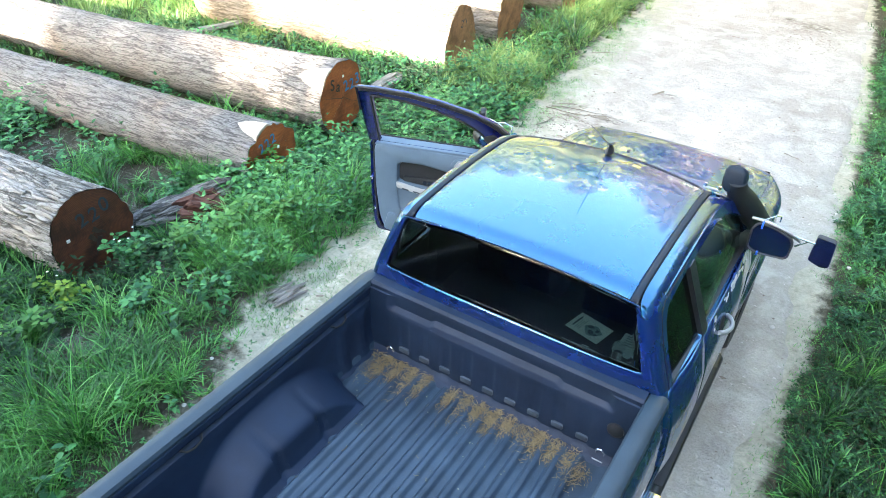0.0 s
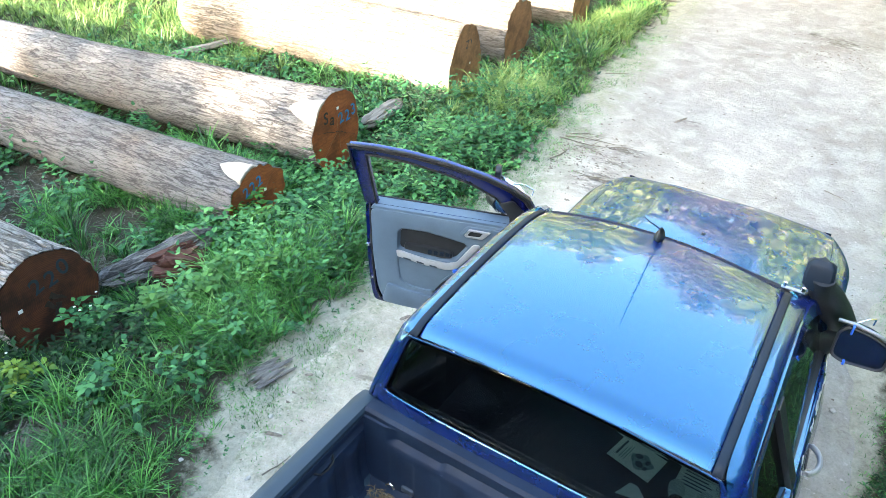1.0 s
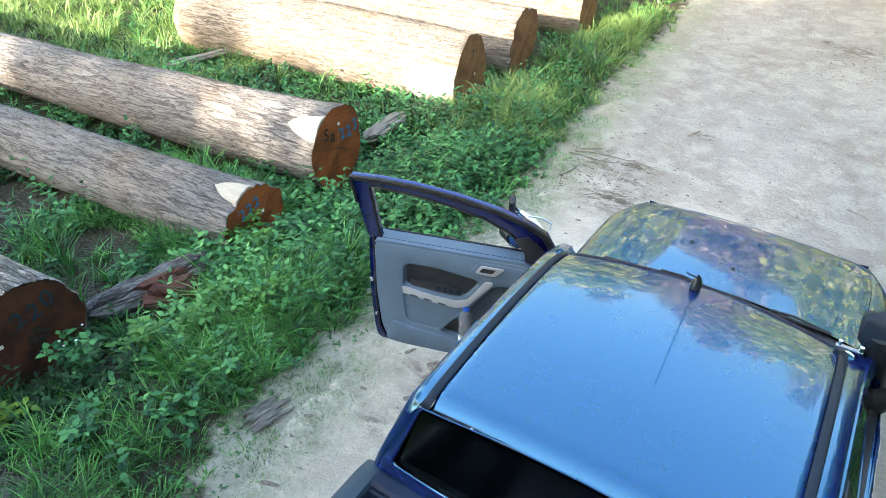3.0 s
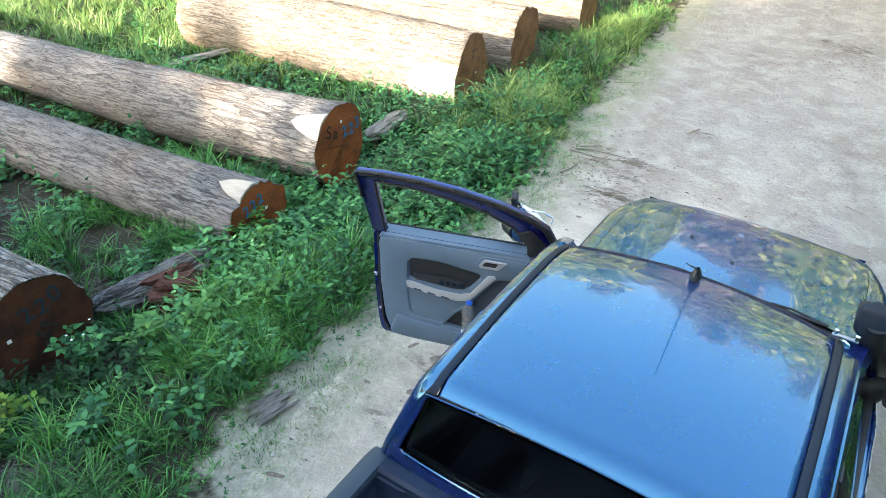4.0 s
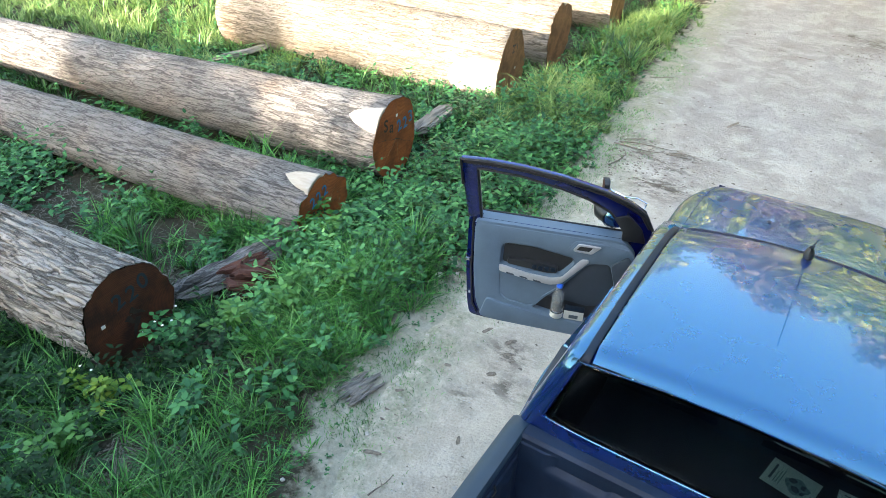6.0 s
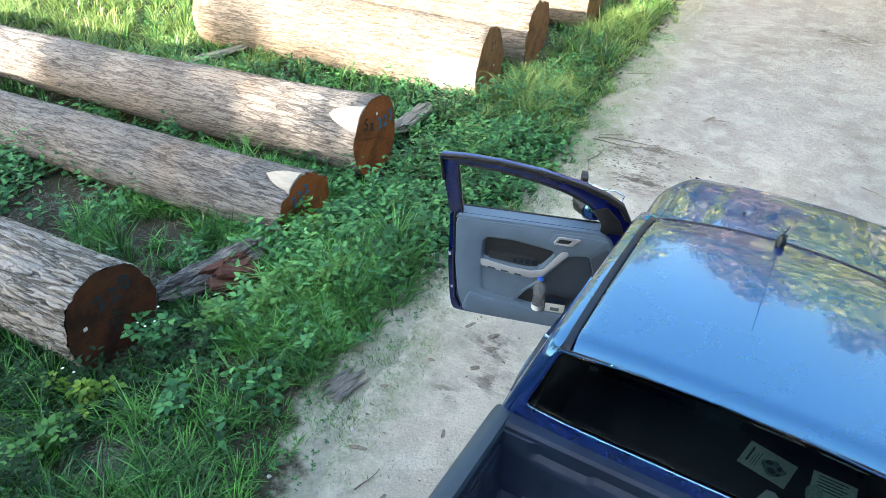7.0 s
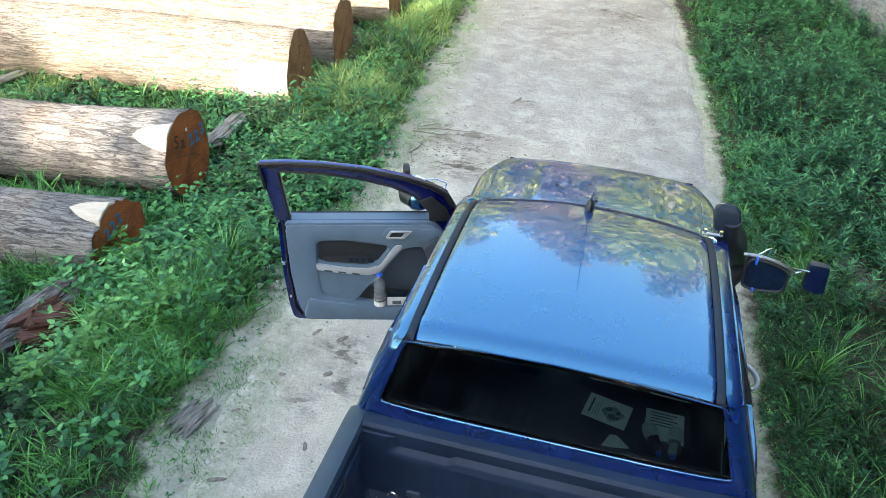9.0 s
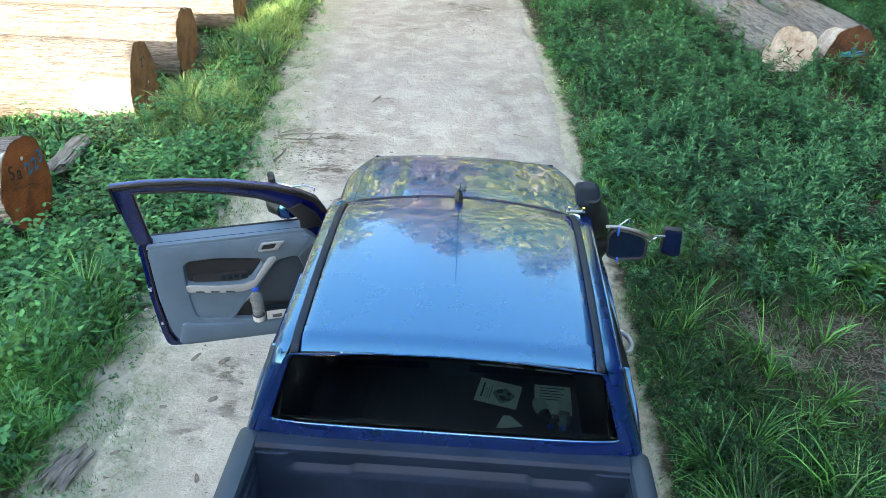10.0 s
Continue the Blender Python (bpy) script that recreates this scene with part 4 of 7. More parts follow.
part("clamp_hook", tube([(0.93, 1.44, 1.682), (0.975, 1.46, 1.712), (1.0, 1.49, 1.700), (1.0, 1.50, 1.66)], 0.004, 6), CHROME, mir)
part("clamp_strap", block(0.918, 0.928, 1.395, 1.44, 1.635, 1.682, 0.003), BLUE_CAP, mir, "blue strap")
part("clamp_strap", block(0.935, 0.947, 1.378, 1.40, 1.468, 1.492, 0.003), BLUE_CAP, mir, "blue strap")
TOW = [(1.205, 1.490), (1.213, 1.640), (1.318, 1.632), (1.325, 1.478), (1.28, 1.468)]
part("towing_mirror", plate(rounded(TOW, 0.016, 3), (), 0.035, lambda a, b, c: (a, 1.515 - c + 0.25 * (b - 1.55), b), 0.008), BLACK, mir, "clip-on towing mirror in a black shell")
part("towing_mirror_face", plate(rounded([(1.265 + 0.93 * (a - 1.265), 1.555 + 0.94 * (b - 1.555)) for a, b in TOW], 0.012, 3), (), 0.002, lambda a, b, c: (a, 1.4795 - c + 0.25 * (b - 1.55), b)), BLUE_MIRROR, mir, "mirror glass with its dark blue reflection painted in")

snork = part("snorkel", tube([(0.90, 2.38, 1.10), (0.925, 2.14, 1.18), (0.895, 1.90, 1.34), (0.84, 1.68, 1.54), (0.775, 1.48, 1.74), (0.735, 1.39, 1.835), (0.728, 1.37, 1.90)], [0.06, 0.080, 0.088, 0.085, 0.075, 0.060, 0.050], 16), BLACK, truck, "black snorkel along the windscreen pillar")


def head_fn(u, v):
    a = 2 * math.pi * u
    c, s = math.cos(a), math.sin(a)
    q = (abs(c) ** 7 + abs(s) ** 7) ** (-1 / 7)
    w = [0.045, 0.062, 0.065, 0.060, 0.040, 0.004]
    d = [0.05, 0.058, 0.060, 0.056, 0.040, 0.004]
    k = [0.0, 0.15, 0.5, 0.85, 1.0, 1.0]
    t = v * 5
    i = min(4, int(t))
    f = t - i
    W, D, K = (p[i] * (1 - f) + p[i + 1] * f for p in (w, d, k))
    return (0.712 + W * c * q - 0.010 * K, 1.39 + D * s * q + 0.03 * K, 1.835 + 0.125 * K - 0.02 * K * s * q)


part("snorkel_head", sheet(head_fn, 28, 15, True), STRIP, snork, "blue-black ram head of the snorkel")
br = part("snorkel_bracket", block(0.575, 0.675, 1.20, 1.22, roof_side_z(1.2) + 0.002, roof_side_z(1.2) + 0.010, 0.003), STEEL, truck, "small steel bracket with a bolt")
part("bolt", tube([(0.588, 1.21, roof_side_z(1.2)), (0.588, 1.21, roof_side_z(1.2) + 0.030)], 0.008, 8), CHROME, br)
part("bolt", tube([(0.665, 1.21, roof_side_z(1.2)), (0.665, 1.21, roof_side_z(1.2) + 0.03)], 0.009, 8), CHROME, br)

# the open door: u from hinge to lock edge, z up, c towards the cabin side
HX, HY = -2.03, 4.06
DU, DN = Vector((-0.954, -0.300)), Vector((0.300, -0.954))


def door_map(off=0.0):
    inv = TRUCK.inverted()

    def fn(a, b, c):
        v = 0.03 + max(0.0, b - 1.42) * 0.27 + off + c
        p = Vector((HX, HY)) + DU * a + DN * v
        return inv @ Vector((p.x, p.y, b))
    return fn


DOOR_OUT = [(1.176, 1.893), (1.165, 1.70), (1.14, 1.42), (1.142, 1.0), (1.125, 0.72), (1.105, 0.605), (0.94, 0.590), (0.38, 0.588), (0.05, 0.60), (0.02, 0.90), (0.0, 1.42), (0.008, 1.537), (0.066, 1.655), (0.163, 1.723), (0.321, 1.789), (0.565, 1.851), (0.802, 1.886), (1.007, 1.898)]
DOOR_WIN = [(1.072, 1.833), (1.066, 1.70), (1.053, 1.424), (0.62, 1.422), (0.170, 1.420), (0.176, 1.499), (0.215, 1.57), (0.268, 1.637), (0.408, 1.716), (0.576, 1.770), (0.814, 1.820), (1.034, 1.836)]
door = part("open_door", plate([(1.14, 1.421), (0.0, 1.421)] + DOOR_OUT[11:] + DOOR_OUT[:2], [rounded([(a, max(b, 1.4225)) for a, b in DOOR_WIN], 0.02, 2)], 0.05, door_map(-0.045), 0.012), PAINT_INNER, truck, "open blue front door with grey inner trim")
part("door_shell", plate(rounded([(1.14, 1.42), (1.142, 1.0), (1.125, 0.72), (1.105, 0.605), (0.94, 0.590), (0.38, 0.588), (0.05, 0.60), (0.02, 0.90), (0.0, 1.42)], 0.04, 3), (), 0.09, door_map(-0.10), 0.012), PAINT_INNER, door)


def loop_tube(loop, r, off, seg=6, closed=True):
    f = door_map(off)
    pts = [f(a, b, 0) for a, b in loop]
    return tube(pts + (pts[:1] if closed else []), r, seg, not closed)


part("door_seal", loop_tube([(1.140, 1.872), (1.128, 1.70), (1.104, 1.42), (1.104, 1.0), (1.085, 0.72), (1.05, 0.64)], 0.007, -0.004, 6, False), RUBBER, door)
part("door_seal", loop_tube([(1.16, 1.876), (1.0, 1.879), (0.80, 1.868), (0.565, 1.833), (0.321, 1.771), (0.175, 1.707), (0.085, 1.645), (0.03, 1.55)], 0.010, 0.008, 6, False), RUBBER, door)
part("window_channel", loop_tube(DOOR_WIN[2:0:-1] + DOOR_WIN[:1] + DOOR_WIN[:5:-1], 0.009, 0.002, 6, False), RUBBER, door)
part("latch", plate([(1.118, 1.075), (1.118, 1.095), (1.14, 1.095), (1.14, 1.075)], (), 0.014, door_map(-0.012), 0.002), CHROME, door)
part("latch", plate([(1.10, 0.80), (1.10, 0.82), (1.115, 0.82), (1.115, 0.80)], (), 0.012, door_map(-0.012), 0.002), CHROME, door)
TRIM_LOOP = rounded([(1.086, 1.412), (1.082, 1.05), (1.056, 0.78), (1.02, 0.68), (0.95, 0.642), (0.90, 0.638), (0.38, 0.622), (0.09, 0.625), (0.06, 1.0), (0.075, 1.34), (0.13, 1.40), (0.17, 1.412)], 0.05, 3)
RECESS = rounded([(0.905, 1.115), (0.900, 1.262), (0.872, 1.290), (0.70, 1.292), (0.445, 1.252), (0.43, 1.215), (0.505, 1.105), (0.565, 1.092)], 0.03, 4)
LOWER = rounded([(0.905, 1.060), (0.885, 0.868), (0.84, 0.834), (0.675, 0.812), (0.60, 0.918), (0.50, 1.020), (0.56, 1.015), (0.72, 1.028)], 0.035, 4)
POCKET = rounded([(0.672, 0.806), (0.60, 0.905), (0.495, 1.005), (0.34, 1.225), (0.215, 1.245), (0.175, 1.12), (0.15, 0.90), (0.16, 0.772), (0.30, 0.762), (0.48, 0.766)], 0.035, 4)
trim = part("trim_panel", plate(TRIM_LOOP, [RECESS, LOWER, POCKET], 0.056, door_map(-0.012), 0.012), TRIM, door, "soft grey inner door trim")
part("trim_insert", plate(LOWER, (), 0.040, door_map(-0.008)), TRIM, trim)
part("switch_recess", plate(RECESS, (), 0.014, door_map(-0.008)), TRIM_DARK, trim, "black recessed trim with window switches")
part("recess_lining", ring(RECESS, [(0.68 + 0.955 * (a - 0.68), 1.19 + 0.90 * (b - 1.19)) for a, b in RECESS], lambda a, b, v: door_map(0.040 - 0.030 * (1 - v))(a, b, 0), 90, 4, (0.68, 1.19)), TRIM, trim)
# Flat dark plate: the depth and shade of the pocket put into colour.
part("door_pocket", plate(POCKET, (), 0.020, door_map(-0.018)), TRIM_DARK, door, "shallow dark plate painted as the shaded door pocket")
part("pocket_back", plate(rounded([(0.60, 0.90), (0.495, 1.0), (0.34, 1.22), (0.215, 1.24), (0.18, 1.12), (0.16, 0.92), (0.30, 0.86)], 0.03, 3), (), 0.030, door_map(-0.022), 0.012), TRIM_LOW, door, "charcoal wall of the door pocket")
part("switch_panel", plate(rounded([(0.86, 1.125), (0.86, 1.165), (0.62, 1.170), (0.53, 1.150), (0.53, 1.110), (0.60, 1.100)], 0.015, 3), (), 0.038, door_map(-0.004), 0.006), BLACK, trim)
for k in range(4):
    a = 0.545 + 0.040 * k
    part("window_switch", plate(rounded([(a, 1.124), (a, 1.150), (a + 0.03, 1.150), (a + 0.03, 1.124)], 0.006, 2), (), 0.014, door_map(0.032), 0.003), STRIP, trim)
ARM = rounded([(0.912, 1.118), (0.908, 1.066), (0.72, 1.032), (0.57, 1.020), (0.495, 1.042), (0.342, 1.240), (0.350, 1.262), (0.392, 1.258), (0.496, 1.100), (0.565, 1.078), (0.70, 1.084)], 0.014, 3)
part("armrest", plate(ARM, (), 0.058, door_map(-0.004), 0.010), SILVER, door, "silver grab handle and armrest edge")
for a in (0.62, 0.71, 0.80):
    z0 = 1.026 + 0.14 * (a - 0.62)
    part("armrest_inlay", plate(rounded([(a, z0), (a + 0.01, z0 + 0.014), (a + 0.062, z0 + 0.021), (a + 0.055, z0 + 0.007)], 0.006, 2), (), 0.004, door_map(0.051), 0.001), LINER_WORN, door)
part("handle_surround", plate(rounded([(0.49, 1.318), (0.44, 1.392), (0.27, 1.392), (0.11, 1.378), (0.205, 1.262), (0.35, 1.285)], 0.02, 3), (), 0.010, door_map(0.040), 0.005), TRIM, door)
part("speaker_panel", plate(rounded([(0.208, 1.248), (0.115, 1.330), (0.085, 1.30), (0.08, 0.90), (0.13, 0.86), (0.172, 1.12)], 0.02, 3), (), 0.022, door_map(0.038), 0.008), TRIM_LOW, door)
HAND = rounded([(0.452, 1.326), (0.422, 1.376), (0.280, 1.374), (0.335, 1.314), (0.44, 1.316)], 0.012, 3)
HAND_IN = rounded([(0.432, 1.331), (0.411, 1.362), (0.330, 1.362), (0.352, 1.327), (0.425, 1.326)], 0.010, 3)
part("handle_well", plate(HAND_IN, (), 0.002, door_map(0.0505)), BLACK, door)
part("inner_handle", plate(HAND, [HAND_IN], 0.014, door_map(0.048), 0.004), SILVER, door, "chrome inner door handle")
part("sail_panel", plate(rounded([(0.176, 1.425), (0.178, 1.50), (0.245, 1.60), (0.16, 1.64), (0.07, 1.54), (0.03, 1.425)], 0.015, 2), (), 0.03, door_map(-0.010), 0.006), BLACK, door)
part("belt_trim", plate([(1.088, 1.402), (1.068, 1.430), (0.17, 1.430), (0.13, 1.402)], (), 0.125, door_map(-0.088), 0.010), TRIM, door)
part("belt_seal", plate([(1.06, 1.424), (1.06, 1.436), (0.17, 1.436), (0.17, 1.424)], (), 0.012, door_map(-0.098), 0.003), RUBBER, door)
part("lower_trim", plate(rounded([(1.03, 0.66), (0.90, 0.644), (0.38, 0.632), (0.10, 0.635), (0.12, 0.752), (0.31, 0.755), (0.48, 0.757), (0.69, 0.783), (0.88, 0.81), (0.98, 0.84)], 0.04, 3), (), 0.036, door_map(0.028), 0.026), TRIM, door)
part("edge_seal", loop_tube(DOOR_OUT[11:] + DOOR_OUT[:2], 0.010, 0.006, closed=False), RUBBER, door, "black rubber seal round the window frame")
# glass is wound down; its mirror and clip-on mirror stand outside
f = door_map()
dm = part("side_mirror", tube([f(0.20, 1.50, -0.10), f(0.225, 1.50, -0.14), f(0.245, 1.505, -0.20), f(0.26, 1.51, -0.27), f(0.265, 1.51, -0.31)], [0.045, 0.085, 0.098, 0.090, 0.05], 14), PAINT, door, "blue side mirror housing")
part("mirror_face", tube([f(0.262, 1.505, -0.12), f(0.30, 1.505, -0.20), f(0.318, 1.51, -0.265)], [0.05, 0.07, 0.055], 12), BLACK, dm)
part("towing_mirror", plate(rounded([(-0.05, -0.085), (-0.055, 0.07), (0.0, 0.095), (0.055, 0.075), (0.05, -0.08), (0.0, -0.10)], 0.03, 4), (), 0.035, lambda a, b, c: f(0.33 - c + 0.1 * a, 1.595 + b, -0.335 - a), 0.012), BLACK, dm, "black clip-on towing mirror")
part("towing_mirror_face", plate(rounded([(-0.042, -0.075), (-0.047, 0.06), (0.0, 0.085), (0.047, 0.065), (0.042, -0.07), (0.0, -0.09)], 0.03, 4), (), 0.002, lambda a, b, c: f(0.332 + c + 0.1 * a, 1.595 + b, -0.335 - a)), END_BROWN, dm, "rust-coloured reflector")
for b0, b1 in ((1.62, 1.56), (1.60, 1.50)):
    part("clamp_rod", tube([f(0.31, b0, -0.33), f(0.24, 1.60, -0.28), f(0.17, b1 + 0.03, -0.22)], 0.007, 6), CHROME, dm)
part("clamp_arm", tube([f(0.255, 1.615, -0.28), f(0.17, 1.60, -0.22), f(0.10, 1.56, -0.16)], [0.010, 0.018, 0.014], 8), WHITE, dm, "pale clamp of the towing mirror")
part("clamp_hook", tube([f(0.20, 1.62, -0.23), f(0.12, 1.65, -0.19), f(0.06, 1.63, -0.17), f(0.07, 1.585, -0.17)], 0.005, 6), CHROME, dm)

# load bed
BED_Y0, BED_Y1 = -0.06, -1.86


def bed_floor_fn(u, v):
    x = -0.775 + 1.55 * u
    y = BED_Y0 - 0.02 + (BED_Y1 - BED_Y0 + 0.02) * v
    z = 0.948
    if abs(x) < 0.625:
        ph = ((x + 0.625) / 0.0893) % 1.0
        ridge = smooth(0.04, 0.30, ph) * (1 - smooth(0.46, 0.74, ph))
        z += 0.022 * ridge * smooth(-0.10, -0.15, y)
    else:
        z += 0.012 * smooth(0.66, 0.72, abs(x)) + 0.05 * smooth(0.745, 0.775, abs(x)) ** 2
    z += 0.006 * noise.noise((x * 2, y * 2, 4))
    return (x, y, z)


bed = part("bed_floor", sheet(bed_floor_fn, 224, 16), LINER_FLOOR, truck, "black ribbed plastic bed liner, dusty")


def bulk_fn(u, v):
    x = -0.79 + 1.58 * u
    prof = [(-0.005, 1.425), (-0.03, 1.443), (-0.085, 1.441), (-0.098, 1.425), (-0.098, 1.402), (-0.078, 1.388), (-0.076, 1.34), (-0.10, 1.315), (-0.112, 1.28), (-0.112, 1.06), (-0.105, 1.0), (-0.13, 0.965), (-0.16, 0.948)]
    t = v * (len(prof) - 1)
    i = min(len(prof) - 2, int(t))
    y, z = (p * (1 - t + i) + q * (t - i) for p, q in zip(prof[i], prof[i + 1]))
    ends = smooth(0.62, 0.68, abs(x))
    if 1.29 < z < 1.40:
        jog = 0.022 * smooth(0.36, 0.40, abs(x))
        z -= jog if z < 1.36 else 0.0
    if z < 1.40 and z > 1.0:
        y = y * (1 - ends) + (-0.098 - 0.01) * ends
    if 0.98 < z < 1.26:
        y += 0.008 * smooth(-0.2, 0.5, math.cos(x * 2 * math.pi / 0.137)) * (1 - ends)
    return (x, y, z)


part("bed_bulkhead", sheet(bulk_fn, 150, 60), LINER, truck, "black plastic front wall of the bed")
for k in range(9):
    x = -0.55 + 0.137 * k
    part("liner_pad", block(x - 0.032, x + 0.032, -0.1175, -0.100, 1.032, 1.066, 0.005), LINER_WORN, truck, "scuffed raised pad")


def liner_fn(sgn):
    def fn(u, v):
        y = BED_Y0 - 0.02 + (BED_Y1 - BED_Y0 + 0.02) * u
        prof = [(0.800, 1.42), (0.785, 1.395), (0.785, 1.365), (0.812, 1.352), (0.812, 1.325), (0.790, 1.312), (0.788, 1.27), (0.792, 1.20), (0.790, 1.10), (0.780, 1.03), (0.765, 0.975), (0.735, 0.95)]
        t = v * (len(prof) - 1)
        i = min(len(prof) - 2, int(t))
        x, z = (p * (1 - t + i) + q * (t - i) for p, q in zip(prof[i], prof[i + 1]))
        d = abs(y + 0.93) / 0.50
        if d < 1 and z < 1.28:
            top = 0.945 + 0.25 * (1 - d ** 2.6)
            x -= 0.205 * smooth(top + 0.055, top - 0.085, z) * smooth(1.0, 0.86, d)
            x += 0.020 * smooth(0.035, 0.012, abs(abs(y + 0.93 - 0.10 * (1.1 - z)) - 0.15)) * smooth(top + 0.03, top - 0.04, z)
        x -= 0.012 * smooth(0.05, 0.02, abs(abs(y + 0.28) - 0.08)) * smooth(1.29, 1.25, z)
        return (sgn * x, y, z)
    return fn


for sgn in (-1, 1):
    liner = part("bed_side_liner", sheet(liner_fn(sgn), 110, 66), LINER, truck, "black plastic side wall with wheel arch")
    cap_prof = [(0.790, 1.385), (0.786, 1.418), (0.796, 1.434), (0.83, 1.440), (0.865, 1.434), (0.882, 1.420), (0.886, 1.385)]
    part("rail_cap", sheet(lambda u, v, sgn=sgn: (sgn * cap_prof[round(u * 6)][0], 0.005 + (BED_Y1 - 0.02) * v, cap_prof[round(u * 6)][1] - 0.012 * smooth(0.02, 0.0, v)), 6, 30), CAP, truck, "blue-black plastic rail cap")
    part("cap_end", sheet(lambda u, v, sgn=sgn: (sgn * (0.838 + (cap_prof[round(u * 6)][0] - 0.838) * v), 0.004 + 0.012 * (1 - v), 1.385 + (cap_prof[round(u * 6)][1] - 0.012 - 1.385) * v), 6, 2), CAP, truck)
    side_panel(sgn, -0.012, BED_Y1 - 0.02, 0.62, 1.392, "bed_side", "blue outer bed side", arch=(R_AX, WHEEL_Z, 0.46))
    for y0, y1 in ((-0.33, -0.62), (-1.32, -1.60)):
        part("tie_hook", tube([(sgn * 0.80, y0 + 0.02, 1.335), (sgn * 0.779, y0, 1.322), (sgn * 0.776, y0 - 0.04, 1.314), (sgn * 0.779, y0 - 0.08, 1.322), (sgn * 0.80, y0 - 0.10, 1.335)], 0.005, 6), RUBBER, truck)
    part("groove_rail", block(sgn * 0.815 - 0.006, sgn * 0.815 + 0.006, -1.80, -0.20, 1.333, 1.345, 0.003), RUBBER, truck)
    ring = part("lashing_eye", tube([(sgn * 0.652 + 0.022 * math.cos(t), -0.105, 0.995 + 0.024 * math.sin(t)) for t in np.linspace(0, 2 * math.pi, 13)], 0.007, 6, False), CHROME, truck, "chrome lashing eye")
    part("eye_plate", block(sgn * 0.652 - 0.03, sgn * 0.652 + 0.03, -0.135, -0.08, 0.952, 0.966, 0.004), STEEL, ring)
    part("lamp_socket", tube([(sgn * 0.70, -0.10, 1.20), (sgn * 0.70, -0.118, 1.20), (sgn * 0.70, -0.125, 1.20)], [0.045, 0.042, 0.028], 18), BLACK, truck) if sgn > 0 else None
part("tailgate", block(-0.80, 0.80, BED_Y1 - 0.06, BED_Y1, 0.86, 1.42, 0.02), PAINT, truck, "blue tailgate")
part("tailgate_cap", block(-0.79, 0.79, BED_Y1 - 0.065, BED_Y1 + 0.01, 1.421, 1.442, 0.008), CAP, truck)
part("tailgate_handle", block(-0.12, 0.12, BED_Y1 - 0.075, BED_Y1 - 0.061, 1.20, 1.28, 0.006), BLACK, truck)
part("rear_bumper", block(-0.86, 0.86, BED_Y1 - 0.20, BED_Y1 - 0.03, 0.52, 0.68, 0.03), CHROME, truck, "chrome rear step bumper")
for sgn in (-1, 1):
    part("tail_lamp", block(sgn * 0.855 - 0.045, sgn * 0.855 + 0.045, BED_Y1 - 0.045, BED_Y1 - 0.022, 0.92, 1.32, 0.01), LAMP_RED, truck, "red tail lamp")
part("underbody", block(-0.72, 0.72, BED_Y1 + 0.05, 3.2, 0.46, 0.80, 0.03), RUBBER, truck)

for sgn in (-1, 1):
    step = part("running_board", tube([(sgn * 0.84, 0.05, 0.44), (sgn * 0.915, 0.12, 0.44), (sgn * 0.915, 1.60, 0.44), (sgn * 0.84, 1.70, 0.44)], 0.04, 12), BLACK, truck, "black side step")
    part("step_tread", block(sgn * 0.915 - 0.03, sgn * 0.915 + 0.03, 0.30, 1.45, 0.478, 0.486, 0.003), RUBBER, step)
    part("step_end", block(sgn * 0.925 - 0.036, sgn * 0.925 + 0.036, 0.10, 0.24, 0.476, 0.485, 0.003), CHROME, step, "bright step end")
    for y in (F_AX, R_AX):
        prof = [(0.235, -0.11), (0.30, -0.125), (0.36, -0.12), (0.383, -0.09), (0.387, 0.0), (0.383, 0.09), (0.36, 0.12), (0.30, 0.125), (0.235, 0.11)]

        def tyre_fn(u, v, y=y, sgn=sgn):
            r, w = prof[round(v * 8)]
            a = 2 * math.pi * u
            return (sgn * 0.80 + w, y + r * math.cos(a), WHEEL_Z + r * math.sin(a))
        wheel = part("wheel", tube([(sgn * 0.72, y, WHEEL_Z), (sgn * 0.86, y, WHEEL_Z)], [0.20, 0.16], 20), STEEL, truck)
        part("tyre", sheet(tyre_fn, 40, 8, True), RUBBER, wheel, "black off-road tyre")
        part("rim", sheet(lambda u, v, y=y, sgn=sgn: (sgn * (0.90 - 0.05 * v), y + (0.235 - 0.19 * v) * math.cos(2 * math.pi * u) , WHEEL_Z + (0.235 - 0.19 * v) * math.sin(2 * math.pi * u)), 30, 3, True), SILVER, wheel)

# cabin
part("cabin_floor", block(-0.70, 0.70, 0.05, 1.75, 0.62, 0.68, 0.02), RUBBER, truck)
part("cabin_lining", block(-0.70, 0.70, -0.005, 0.045, 0.68, 1.36, 0.01), CLOTH, truck)
part("door_lining", block(0.795, 0.822, 0.06, 1.68, 0.60, 1.422, 0.01), CLOTH, truck, "dark lining of the closed doors")
part("door_lining", block(-0.822, -0.795, 0.06, 0.60, 0.60, 1.422, 0.01), CLOTH, truck, "dark lining of the half door")
part("back_lining", block(-0.80, 0.80, 0.0, 0.03, 1.30, 1.505, 0.008), CLOTH, truck)
part("rear_shelf", block(-0.69, 0.69, 0.047, 0.78, 1.04, 1.10, 0.02), CLOTH, truck, "dark bench behind the seats")
part("headliner", sheet(lambda u, v: ((2 * u - 1) * 0.60, 0.12 + 1.08 * v, 1.83 + 0.03 * (1 - (2 * u - 1) ** 2) + 0.02 * v), 8, 8), CLOTH, truck)
part("dashboard", block(-0.74, 0.74, 1.52, 2.0, 1.0, 1.24, 0.06, 3), BLACK, truck, "black dashboard")
